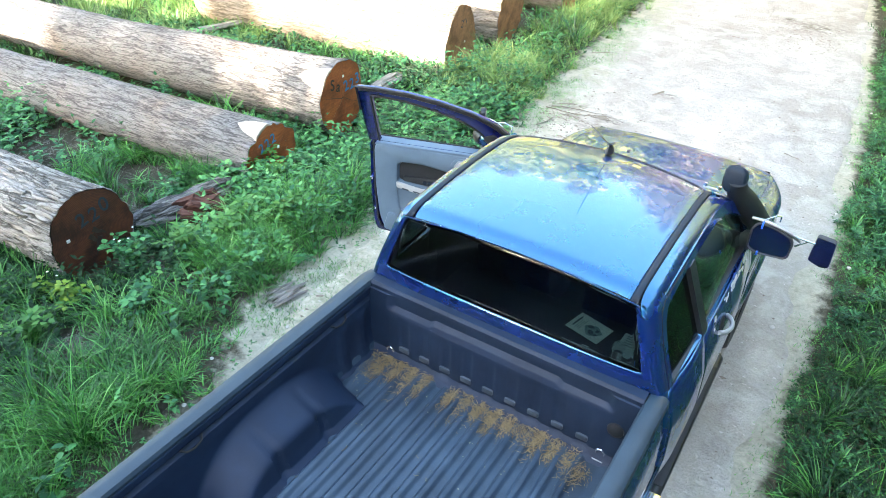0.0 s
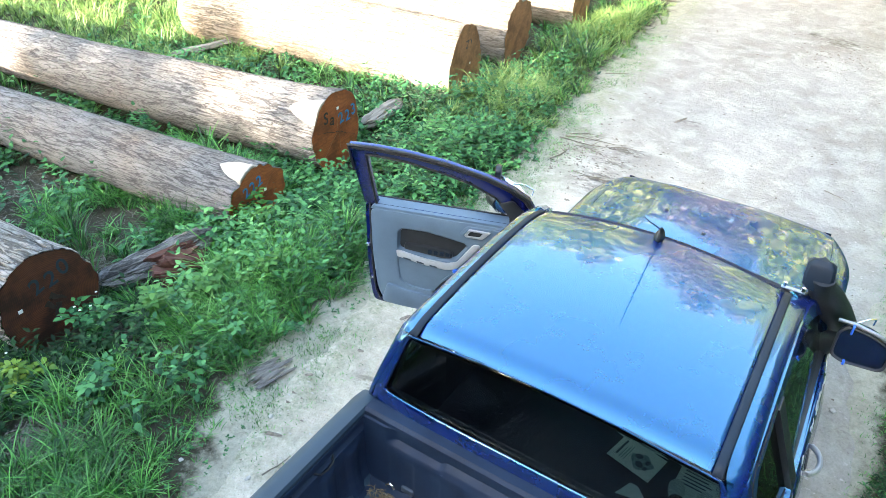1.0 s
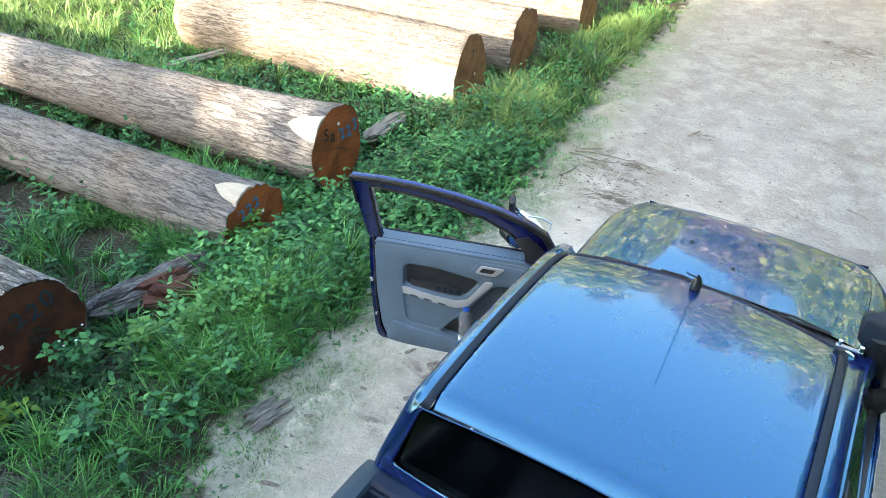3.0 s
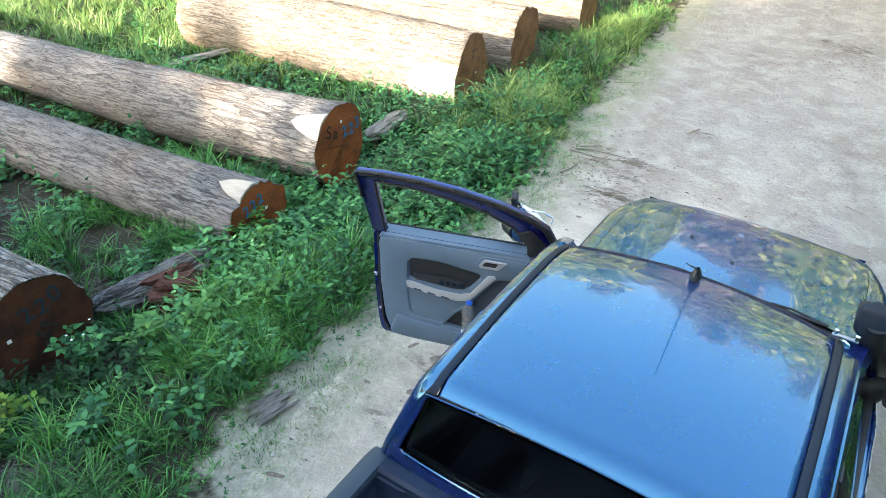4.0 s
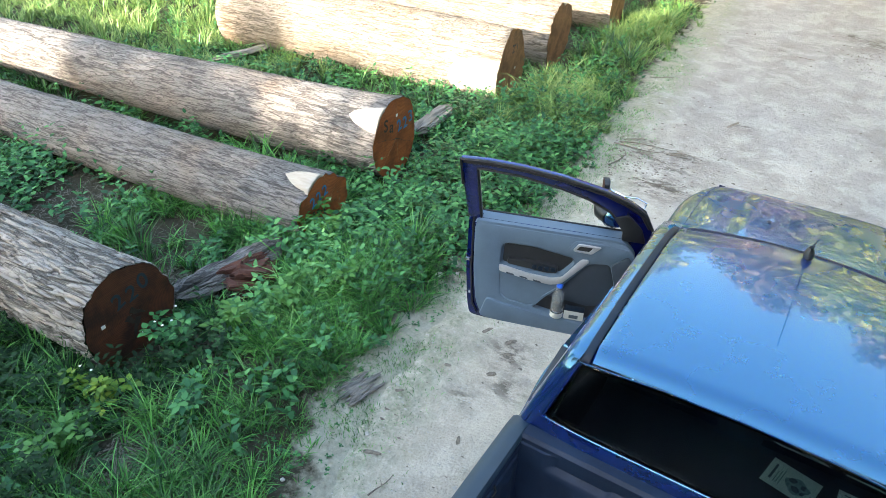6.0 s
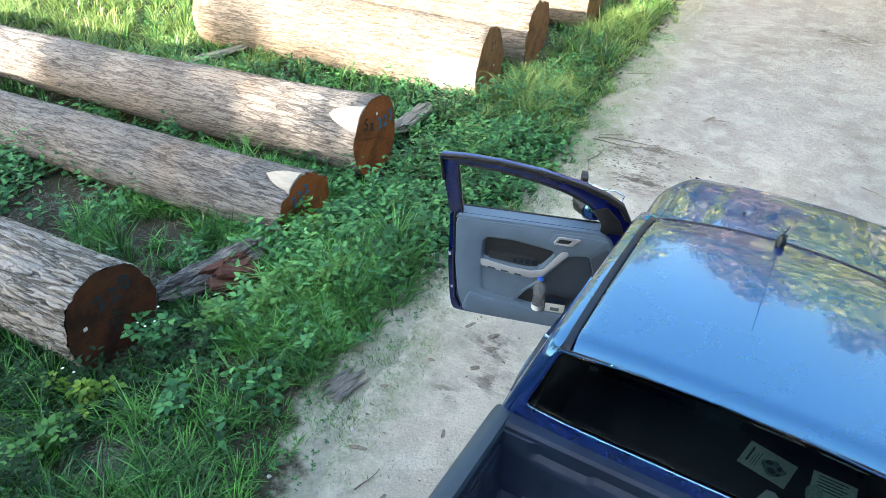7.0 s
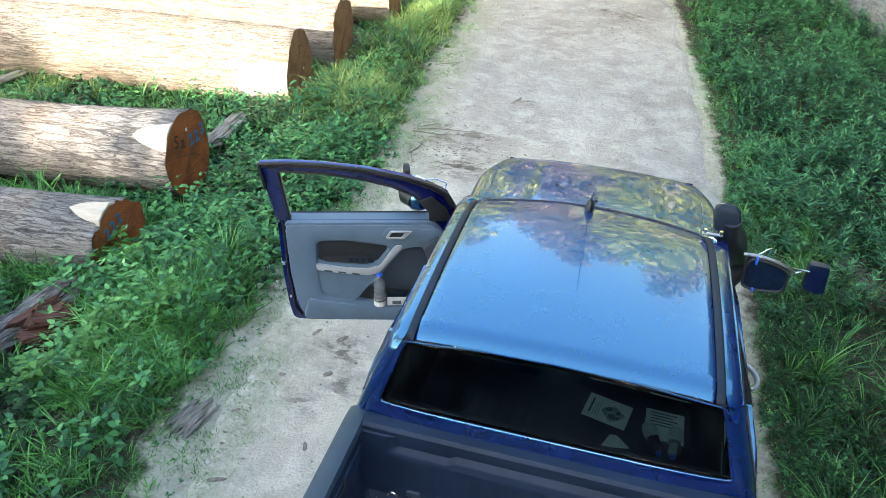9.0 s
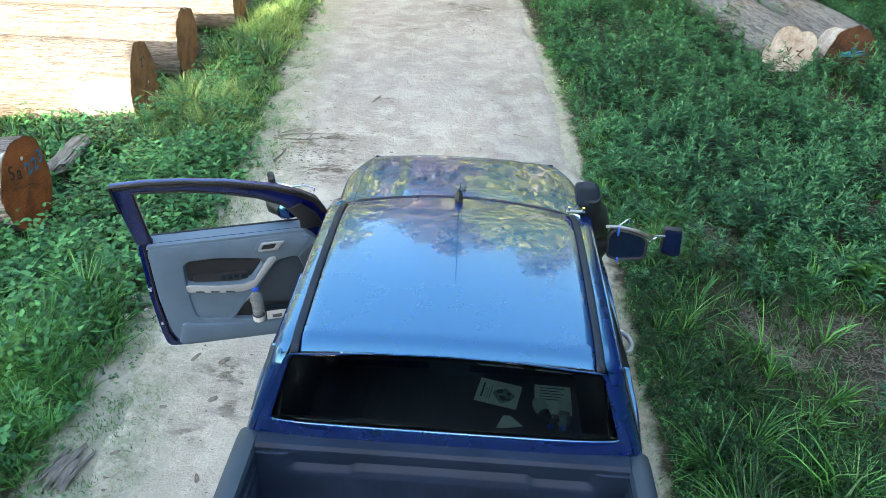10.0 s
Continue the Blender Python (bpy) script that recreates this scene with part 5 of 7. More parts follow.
wheel = part("steering_wheel", tube([(-0.38 + 0.19 * math.cos(t), 1.42 + 0.08 * math.sin(t), 1.20 + 0.17 * math.sin(t)) for t in np.linspace(0, 2 * math.pi, 29)], 0.015, 8, False), BLACK, truck, "black steering wheel")
part("wheel_hub", tube([(-0.38, 1.43, 1.19), (-0.38, 1.55, 1.14)], [0.07, 0.05], 12), BLACK, wheel)
part("mirror_inside", block(-0.11, 0.11, 1.20, 1.225, 1.70, 1.77, 0.01), BLACK, truck)
for sgn in (-1, 1):
    seat = part("front_seat", block(sgn * 0.38 - 0.25, sgn * 0.38 + 0.25, 0.86, 1.36, 0.74, 0.98, 0.06, 3), CLOTH, truck, "dark cloth front seat")
    part("seat_back", sheet(lambda u, v, sgn=sgn: (sgn * 0.38 + (0.27 - 0.03 * v) * math.cos(2 * math.pi * u) * (abs(math.cos(2 * math.pi * u)) + 0.001) ** -0.5, 0.92 - 0.14 * v + 0.07 * math.sin(2 * math.pi * u), 0.92 + 0.60 * v), 24, 6, True), CLOTH, seat)
    part("headrest", block(sgn * 0.38 - 0.13, sgn * 0.38 + 0.13, 0.76, 0.85, 1.50, 1.68, 0.04, 3), CLOTH, seat)


# ---- logs ----
def log(name, a, b, ra, rb, bark, end, label, bend=0.0, seed=0, sag=0.0, rough=0.012, flare=0.05, segs=150, cut=None, lobes=0.0, ragged=0.0, around=120, group="felled logs"):
    """A felled log from its sawn end a to b; returns the thing and fn(angle, s, lift) on its bark. Angle 0 is up, positive towards its own left."""
    a, b = Vector(a), Vector(b)
    length = (b - a).length
    d = (b - a).normalized()
    left = Vector((0, 0, 1)).cross(d).normalized()
    up = d.cross(left)
    root = thing(name, label, "log", Matrix.Translation(a), group)
    # local axes of the mesh: x along the log from the sawn end, z up
    root.matrix_basis = Matrix.Translation(a) @ Matrix((d, left, up)).transposed().to_4x4()

    def radius(ang, s):
        t = s / length
        r = ra + (rb - ra) * t
        r *= 1 + flare * math.exp(-s / 0.35) + lobes * (abs(math.sin(2.5 * ang + 0.6)) - 0.6) * math.exp(-s / 0.9)
        r *= 1 + ragged * (noise.noise((math.cos(ang) * 2.2, math.sin(ang) * 2.2, seed * 5)) + 0.6 * noise.noise((math.cos(ang) * 6, math.sin(ang) * 6, seed * 7))) * math.exp(-s / 0.16)
        r *= 1 + 0.035 * math.sin(2 * ang + seed) + 0.025 * math.sin(3 * ang + 1.7 * seed + 0.4 * s) + 0.05 * noise.noise((s * 0.55, seed * 3.1, math.cos(ang) * 0.7)) + 0.03 * noise.noise((math.cos(ang) * 1.6, math.sin(ang) * 1.6, s * 0.9 + seed))
        return r

    def on(ang, s, lift=0.0):
        r = radius(ang, s) + lift
        off = bend * 4 * (s / length) * (1 - s / length)
        return (s, r * math.sin(ang) + off, r * math.cos(ang) - sag * (s / length))

    def fn(u, v):
        ang, s = 2 * math.pi * u, length * v
        c, si = math.cos(ang) * 7.5, math.sin(ang) * 7.5
        n1 = noise.noise((s * 2.2 + 0.3 * noise.noise((c, si, s * 2)), c * 1.25, si * 1.25 + seed))
        n2 = noise.noise((s * 5.0, c * 2.4, si * 2.4 + seed))
        lift = rough * (1.1 * (min(1.0, abs(n1) / 0.16) - 0.6) + 0.55 * (min(1.0, abs(n2) / 0.2) - 0.6))
        edge = 0.012 * noise.noise((c, si, seed + 20)) if v < 0.5 else 0
        x, y, z = on(ang, s, lift * (1 if v > 0.004 else 0.4))
        return (x + edge * math.exp(-s / 0.05), y, z)
    part("bark", sheet(fn, around, segs, True), bark, root)
    for nm, s0, mat in (("sawn_face", 0.0, end), ("far_face", length, END_TAN)):
        def face(u, v, s0=s0):
            x, y, z = on(2 * math.pi * u, s0, -0.004)
            c = on(0, s0)[1] * 0 + (bend * 0)
            w = 1 - v * 0.985
            jit = 0.006 * noise.noise((y * 9, z * 9, seed)) * (1 - v)
            e = -0.004 if s0 == 0 else 0.004
            dish = (cut(y * w, (z + sag * s0 / length) * w) if (cut and s0 == 0) else 0.0)
            return (s0 + jit + dish - (0.004 if s0 == 0 else -0.004), y * w, z * w - (1 - w) * 0.0)
        part(nm, sheet(face, 132, 14 if s0 == 0 else 4, True), mat, root)
    return root, on, length


def face_words(root, text, size, y, z, mat, tilt=0, lift=0.012):
    """Sprayed marks on the sawn face, a part for each character; y, z from its heart as seen facing it (y to the right)."""
    for k, ch in enumerate(text):
        me = lettering(ch, size)
        bm = bmesh.new()
        bm.from_mesh(me)
        bmesh.ops.remove_doubles(bm, verts=bm.verts, dist=1e-5)
        ob = part("sprayed_mark", bm, mat, root, smooth=False)
        # the face looks along -x of the log's axes; its right is the log's -y
        turn = pose(0, 0, 0, 0, 0, tilt)
        step = turn @ Vector(((k - (len(text) - 1) / 2) * size * 0.62, 0.012 * math.sin(3.1 * k + size * 40), 0))
        ob.matrix_basis = Matrix.Translation((-lift, -y - step.x, z + step.y)) @ Matrix(((0, 0, -1), (-1, 0, 0), (0, 1, 0))).to_4x4() @ turn @ pose(0, 0, 0, 0, 0, 5 * math.sin(2.3 * k + 40 * size))


def face_tag(root, y, z, s=0.022, lift=0.012):
    part("tag", block(-lift - 0.004, -lift, -y - s, -y + s, z - s * 0.9, z + s * 0.9, 0.003), TAG, root, "small white tag")


def face_crack(root, y0, z0, y1, z1, w=0.006, mat=None, lift=0.0105):
    d = Vector((y1 - y0, z1 - z0))
    nrm = Vector((-d.y, d.x)).normalized() * w
    pts = []
    for k in range(9):
        t = k / 8
        wob = 0.012 * noise.noise((t * 3, y0 * 9, z0 * 9))
        taper = 1 - 0.8 * t
        pts.append((y0 + d.x * t + nrm.x * (taper + wob / w), z0 + d.y * t + nrm.y * (taper + wob / w), y0 + d.x * t - nrm.x * (taper - wob / w), z0 + d.y * t - nrm.y * (taper - wob / w)))
    bm = bmesh.new()
    rows = [(bm.verts.new((-lift, -a, b)), bm.verts.new((-lift, -c, e))) for a, b, c, e in pts]
    for r0, r1 in zip(rows, rows[1:]):
        bm.faces.new((r0[0], r0[1], r1[1], r1[0]))
    got = bmesh.ops.extrude_face_region(bm, geom=bm.faces[:])
    for g in got["geom"]:
        if isinstance(g, bmesh.types.BMVert):
            g.co.x -= 0.002
    part("crack", bm, mat or DARK_SPRAY, root)


def bare_patch(root, on, a0, a1, s0, s1, mat, label, lift=0.024, skew=0.0, power=2.5):
    """A patch where the bark is axed off: pale wood, uneven outline, between two angles and two distances from the sawn end."""
    def fn(u, v):
        c = 2 * u - 1
        reach = (1 - abs(c) ** power) ** (1 / power)
        edge = 0.05 * noise.noise((u * 7, 3.3, s1 * 5))
        s = s0 + (s1 - s0) * v * (reach + edge * v)
        ang = radians(a0 + (a1 - a0) * u + skew * v)
        return on(ang, max(s, -0.002), lift * min(1.0, 3.0 * (1 - abs(c))) * (1 - 0.5 * v))
    ob = part("bare_wood", sheet(fn, 60, 30), mat, root, label)
    thicken(ob, 0.03)


log223, on223, _ = log("log", (-5.43, 6.13, 0.36), (-16.5, 5.62, 0.24), 0.425, 0.28, BARK, END_ORANGE, "long grey oak log with orange sawn end marked in blue spray", seed=2.0, sag=0.0, bend=0.18, segs=230, ragged=0.05, around=130)
log222, on222, _ = log("log", (-5.36, 4.79, 0.115), (-15.5, 4.30, 0.16), 0.375, 0.25, BARK, END_ORANGE, "thin grey log with ragged orange sawn end half hidden by weeds", seed=4.5, bend=0.10, segs=210, ragged=0.14, around=120)
log220, on220, _ = log("log", (-5.52, 2.66, 0.20), (-11.5, 2.30, 0.22), 0.420, 0.40, BARK_ROUGH, END_BROWN, "thick log with deeply furrowed bark and dark brown wet sawn end", seed=7.3, rough=0.026, flare=0.02, segs=220, ragged=0.06, around=150)
log224, on224, _ = log("log", (-5.52, 9.15, 0.22), (-10.4, 8.62, 0.34), 0.560, 0.54, BARK_SUNLIT, END_TAN, "massive pale sunlit log with tan sawn end", seed=1.1, flare=0.03, segs=150, ragged=0.08)
log225, on225, _ = log("log", (-5.48, 10.72, 0.30), (-12.5, 10.25, 0.40), 0.50, 0.46, BARK_SUNLIT, END_TAN, "pale sunlit log with a dark split sawn end", seed=3.6, segs=110, ragged=0.18)
log226, on226, _ = log("log", (-5.35, 13.05, 0.30), (-13.5, 12.2, 0.40), 0.52, 0.48, BARK_SUNLIT, END_TAN, "pale sunlit log at the back of the row", seed=5.9, segs=90)
logL, onL, _ = log("log", (-5.75, 0.70, 0.20), (-11, 0.45, 0.2), 0.42, 0.40, BARK_ROUGH, END_BROWN, "thick log with dark brown wet sawn end deep in grass", seed=9.4, rough=0.03, segs=120)

face_words(log223, "223", 0.19, 0.20, 0.13, BLUE_SPRAY, 6)
face_words(log223, "Sa", 0.19, -0.13, 0.19, DARK_SPRAY, -12)
face_tag(log223, 0.03, 0.27, 0.018)
face_crack(log223, 0.0, 0.0, -0.36, 0.10, 0.0035)
face_crack(log223, 0.0, 0.0, 0.33, -0.16, 0.0035)
face_crack(log223, 0.0, 0.0, -0.27, -0.24, 0.0025, END_TAN)
face_crack(log223, 0.02, -0.02, 0.06, -0.38, 0.0025, END_TAN)
face_crack(log223, 0.01, 0.02, 0.03, 0.36, 0.0025, END_TAN)
bare_patch(log223, on223, 20, 62, 0.0, 0.38, FRESH, "pale axed wood beside the sawn end", power=1.5)
face_words(log222, "222", 0.16, -0.06, 0.20, BLUE_SPRAY, 14)
for (y0, z0, y1, z1) in ((-0.16, 0.08, -0.12, -0.06), (-0.10, 0.06, -0.06, -0.05), (-0.10, 0.07, -0.03, 0.03), (0.0, 0.06, 0.03, -0.08)):
    face_crack(log222, y0, z0, y1, z1, 0.016)
face_tag(log222, 0.10, 0.10, 0.018)
face_crack(log222, 0.02, 0.02, 0.20, 0.20, 0.003, END_TAN)
bare_patch(log222, on222, -8, 36, 0.0, 0.34, FRESH, "pale axed wood on top of the sawn end", power=1.3)
face_words(log220, "220", 0.20, 0.05, 0.19, FADED_SPRAY, 10)
face_tag(log220, -0.25, 0.06, 0.018)
for (y0, z0, y1, z1) in ((-0.05, 0.0, 0.05, -0.12), (0.0, 0.05, 0.12, -0.05), (0.05, -0.05, -0.03, -0.22)):
    face_crack(log220, y0, z0, y1, z1, 0.028)
for (y0, z0, y1, z1) in ((-0.05, 0.36, 0.04, 0.36), (0.05, 0.36, -0.03, 0.27), (-0.04, 0.26, 0.05, 0.26), (0.10, 0.36, 0.16, 0.27)):
    face_crack(log224, y0, z0, y1, z1, 0.012, FADED_SPRAY)
face_tag(log224, 0.12, 0.0, 0.018)
bare_patch(log224, on224, 60, 125, 0.0, 0.75, FRESH, "pale axed wood beside the sawn end")
bare_patch(log224, on224, 100, 140, 0.0, 0.40, WEATHERED, "grey-brown axed wood")

# two logs on the other side of the track
logR1, onR1, _ = log("log", (4.05, 11.75, 0.22), (2.95, 19.5, 0.25), 0.43, 0.36, BARK_SHADE, PAINTED_END, "grey log with a whitewashed lobed sawn end", seed=6.6, flare=0.05, segs=110, around=90, lobes=0.22)
logR2, onR2, _ = log("log", (5.20, 12.10, 0.14), (4.0, 20.5, 0.24), 0.46, 0.40, BARK_SHADE, END_WET, "grey log with brown sawn end smeared with blue", seed=8.2, flare=0.02, segs=110, around=90, ragged=0.15)
for (y0, z0, y1, z1) in ((-0.07, 0.12, -0.03, 0.04), (0.0, 0.12, -0.03, 0.04), (0.10, 0.06, 0.22, 0.04), (0.22, 0.09, 0.10, -0.07), (0.14, 0.0, 0.24, -0.06)):
    face_crack(logR1, y0, z0, y1, z1, 0.014)
for (y0, z0, y1, z1) in ((-0.15, 0.03, 0.25, 0.08), (-0.1, 0.0, 0.28, 0.02), (0.02, 0.14, 0.10, -0.04)):
    face_crack(logR2, y0, z0, y1, z1, 0.035, BLUE_SPRAY)
bare_patch(logR2, onR2, 28, 92, 0.0, 0.34, PAINTED_END, "pale axed wood")


# ---- trees: the wood ahead, and the trees behind that shade the track ----
def leaf_cards(rng, centres, spread, per, size):
    """Small folded leaves scattered round clump centres: 5 corners, 4 faces each."""
    c = np.repeat(centres, per, 0)
    d = rng.normal(size=c.shape)
    d /= np.linalg.norm(d, axis=1, keepdims=True)
    p = c + d * (rng.random((len(c), 1)) ** 0.45) * np.repeat(spread, per)[:, None]
    ax = rng.normal(size=p.shape)
    ax[:, 2] *= 0.5
    ax /= np.linalg.norm(ax, axis=1, keepdims=True)
    sd = np.cross(ax, rng.normal(size=p.shape))
    sd /= np.linalg.norm(sd, axis=1, keepdims=True)
    L = (size * (0.6 + 0.8 * rng.random(len(p))))[:, None]
    fold = np.cross(ax, sd) * L * 0.12
    v = np.stack([p, p + ax * L * 0.5 + sd * L * 0.36 + fold, p + ax * L, p + ax * L * 0.5 - sd * L * 0.36 + fold], 1)
    i = (np.arange(len(p)) * 4)[:, None]
    return v.reshape(-1, 3), np.concatenate([i + np.array((0, 1, 2)), i + np.array((0, 2, 3))], 0)


def leaf_mesh(base, axis, side, length, ratio, droop=0.25, fine=False):
    """Arrays for leaves: a diamond folded along its rib with a hanging tip."""
    nrm = np.cross(axis, side)
    L = length[:, None]
    W = L * ratio * 0.5
    if ratio < 0.3:
        mid = base + axis * L * 0.45
        v = np.stack([base, mid + side * W + nrm * L * 0.04, base + axis * L - nrm * L * droop * 0.5, mid - side * W + nrm * L * 0.04], 1)
        i = (np.arange(len(base)) * 4)[:, None]
        faces = ((0, 1, 2), (0, 2, 3))
    elif fine:
        m1 = base + axis * L * 0.30 - nrm * L * 0.03
        m2 = base + axis * L * 0.66 - nrm * L * 0.10
        v = np.stack([base, m1 + side * W + nrm * L * 0.05, m1, m1 - side * W + nrm * L * 0.05, m2 + side * W * 0.72 + nrm * L * 0.02, m2, m2 - side * W * 0.72 + nrm * L * 0.02, base + axis * L - nrm * L * droop], 1)
        i = (np.arange(len(base)) * 8)[:, None]
        faces = ((0, 1, 2), (0, 2, 3), (1, 4, 5), (1, 5, 2), (2, 5, 6), (2, 6, 3), (4, 7, 5), (5, 7, 6))
    else:
        mid = base + axis * L * 0.45 - nrm * L * 0.06
        v = np.stack([base, mid + side * W + nrm * L * 0.05, mid, mid - side * W + nrm * L * 0.05, base + axis * L - nrm * L * droop], 1)
        i = (np.arange(len(base)) * 5)[:, None]
        faces = ((0, 1, 2), (0, 2, 3), (1, 4, 2), (2, 4, 3))
    return v.reshape(-1, 3), np.concatenate([i + np.array(t) for t in faces], 0)


def make_tree(seed, height, crown_r, crown_z0, clumps, per, size, shape=1.0, clump=1.0, leaves=None, bark=None, label="tall broadleaf tree in full green leaf, out of view"):
    """A broadleaf tree: tapered trunk, limbs, and a crown of leaf clumps with gaps."""
    rng = np.random.default_rng(seed)
    root = thing("tree", label, "tree", group="trees round the clearing")
    lean = rng.normal(size=2) * 0.03 * height
    zs = np.linspace(-0.2, height * 0.93, 9)
    path = [(lean[0] * (z / height) ** 2 + 0.1 * math.sin(z + seed), lean[1] * (z / height) ** 2, z) for z in zs]
    part("trunk", tube(path, list(np.interp(zs / height, [0, 0.05, 0.5, 1], [0.34, 0.26, 0.17, 0.03])), 8), bark or TRUNK, root)
    cs = []
    for k in range(clumps):
        t = rng.random() ** 0.8
        z = crown_z0 + (height - crown_z0) * t
        rad = crown_r * (math.sin(math.pi * min(0.98, 0.16 + 0.8 * t)) ** shape)
        a = rng.random() * 2 * math.pi
        q = rad * rng.random() ** 0.5
        cs.append((path[0][0] + lean[0] * (z / height) ** 2 + q * math.cos(a), lean[1] * (z / height) ** 2 + q * math.sin(a), z))
    cs = np.array(cs)
    for k in range(0, clumps, max(1, clumps // 9)):
        x, y, z = cs[k]
        z0 = max(crown_z0 * 0.75, z - 0.9 * math.hypot(x, y) - 0.5)
        part("limb", tube([(lean[0] * (z0 / height) ** 2, 0, z0), (x * 0.5, y * 0.5, (z + z0) / 2 + 0.2), (x, y, z)], [0.09, 0.06, 0.02], 4), bark or TRUNK, root)
    v, t = leaf_cards(rng, cs, clump * (0.6 + 0.7 * rng.random(clumps)), per, size)
    part("crown", arrays("crown", v, tris=t), leaves or CROWN, root, smooth=False)
    return root


kinds = [make_tree(11, 21, 3.4, 4.5, 85, 17, 0.97), make_tree(12, 18, 3.0, 3.5, 75, 17, 0.95), make_tree(13, 24, 3.6, 6.0, 90, 17, 0.97)]
leafy = make_tree(16, 21, 3.6, 3.6, 110, 36, 0.46, leaves=RUSSET_CROWN, bark=PALE_TRUNK, label="tall broadleaf tree with russet young leaves in the sun")
leafy_green = make_tree(17, 20, 3.5, 2.0, 105, 36, 0.48, leaves=FRESH_CROWN, bark=PALE_TRUNK, label="tall broadleaf tree with yellow-green spring leaves in the sun")
bush = make_tree(18, 8.0, 2.3, 0.3, 80, 40, 0.34, 0.6, 0.8, leaves=FRESH_CROWN, bark=PALE_TRUNK, label="young tree with yellow-green spring leaves in the sun")
sapling = make_tree(15, 7.0, 0.10, 1.2, 95, 13, 0.175, 0.2, 0.15, label="slender young tree added out of view to shape the shade")
low = make_tree(14, 20, 3.4, 0.8, 84, 14, 1.0)
thicket = make_tree(19, 6.0, 1.75, 0.3, 95, 60, 0.22, 0.6, 0.6, label="dense green bush added out of view to dim the logs")
rng = np.random.default_rng(5)
SH, PERP = Vector((math.sin(SUN_AZ), math.cos(SUN_AZ))), Vector((-math.cos(SUN_AZ), math.sin(SUN_AZ)))
# sapling heights along their row, set to let sun patches onto the logs
SAPLING_H = [(-10.75, 8.4), (-10.05, 8.6), (-10.0, 7.5), (-9.6, 7.5), (-9.55, 8.0), (-7.92, 7.95), (-7.87, 7.15), (-7.45, 7.15), (-7.42, 7.9), (-7.1, 7.9), (-7.05, 7.32), (-6.15, 7.32), (-6.05, 7.8), (-5.5, 8.3)]
spots = []
# the shading row, seen along the sun's light: u across it, s towards the sun
for u in np.arange(-3.1, 17, 1.7):
    for s in (15.5, 19.5):
        spots.append((PERP * (u + 0.5 * rng.random() + (0.8 if s > 17 else 0)) + SH * (s + rng.random()), 0.60 + 0.05 * rng.random()))
# lower young trees, added unseen to end the shade among the logs
young = len(spots)
for u in np.arange(-10.75, -5.45, 0.17):
    spots.append((PERP * u + SH * (16.8 + 0.3 * math.sin(5 * u)), (lerp_table(SAPLING_H, u) + 0.08 * math.sin(7 * u)) / 7.0))
grown = len(spots)
# more trees out of view, added to shade the far track
for u in np.arange(-2.9, 7, 1.3):
    spots.append((PERP * (u + 0.3 * rng.random()) + SH * (22.0 + rng.random()), 0.70))
for u, s in ((-3.4, 13.5), (-3.5, 17.5), (-3.4, 22.0), (-2.9, 12.5), (-2.0, 13.0), (-3.3, 20.5), (-3.1, 17.0)):
    spots.append((PERP * u + SH * s, 0.585))
for u, s in ((-3.1, 16.5), (-3.0, 19.0), (-2.6, 21.0), (-1.0, 20.0), (-3.2, 24.0), (-3.2, 26.0)):
    spots.append((PERP * u + SH * s, 0.64))
# a low thicket behind them, added unseen to darken the rear window's reflection
for u in np.arange(-24, 26, 3.0):
    for s in (25.0, 29.0):
        spots.append((PERP * (u + rng.random()) + SH * (s + rng.random()), 0.36))
for u in np.arange(-20, 20, 1.9):
    spots.append((PERP * (u + 0.5 * rng.random()) + SH * (22.5 + rng.random()), 0.36))
# added unseen: hedge behind to darken the rear window, bush dimming the first logs
for u in np.arange(-15, 18, 1.25):
    spots.append((PERP * (u + 0.4 * rng.random()) + SH * (13.5 + rng.random()), 0.16))
lone = len(spots)
spots.append((Vector((-5.0, -2.0)), 1.0))
# the wood ahead
wood = len(spots)
for x in np.arange(-26, 24, 2.9):
    for y in (24, 29):
        spots.append((Vector((x + 2.2 * rng.random(), y + 3 * rng.random())), 0.61 + 0.16 * smooth(-14, -2, x) + 0.08 * rng.random()))
clear = len(spots)
# young trees along its edge
for x in np.arange(-24, 22, 2.6):
    if not -7.5 < x < 0.5:
        spots.append((Vector((x + rng.random(), 19.5 + 2.0 * rng.random())), 1.15 + 0.4 * rng.random()))
edge_end = len(spots)
for x in np.arange(-30, 28, 2.4):
    spots.append((Vector((x + rng.random(), 34 + rng.random())), 0.36))
# added rows on the right, out of view, blocking sky over the verge
for y in np.arange(-9, 16, 2.1):
    spots.append((Vector((11.0 + 1.8 * rng.random() + 0.12 * max(0.0, y), y + rng.random())), 0.60 + 0.13 * rng.random()))
    spots.append((Vector((14.0 + 1.5 * rng.random() + 0.12 * max(0.0, y), y + rng.random())), 0.36))
for y in np.arange(5, 25, 2.0):
    spots.append((Vector((10.2 + 1.2 * rng.random(), y + rng.random())), 0.72))
for x, y in ((19, 3), (21, 10), (18, 16), (22, -6), (-27, 14), (-30, 6), (-29, 20), (17, -12)):
    spots.append((Vector((x, y)), 0.8))
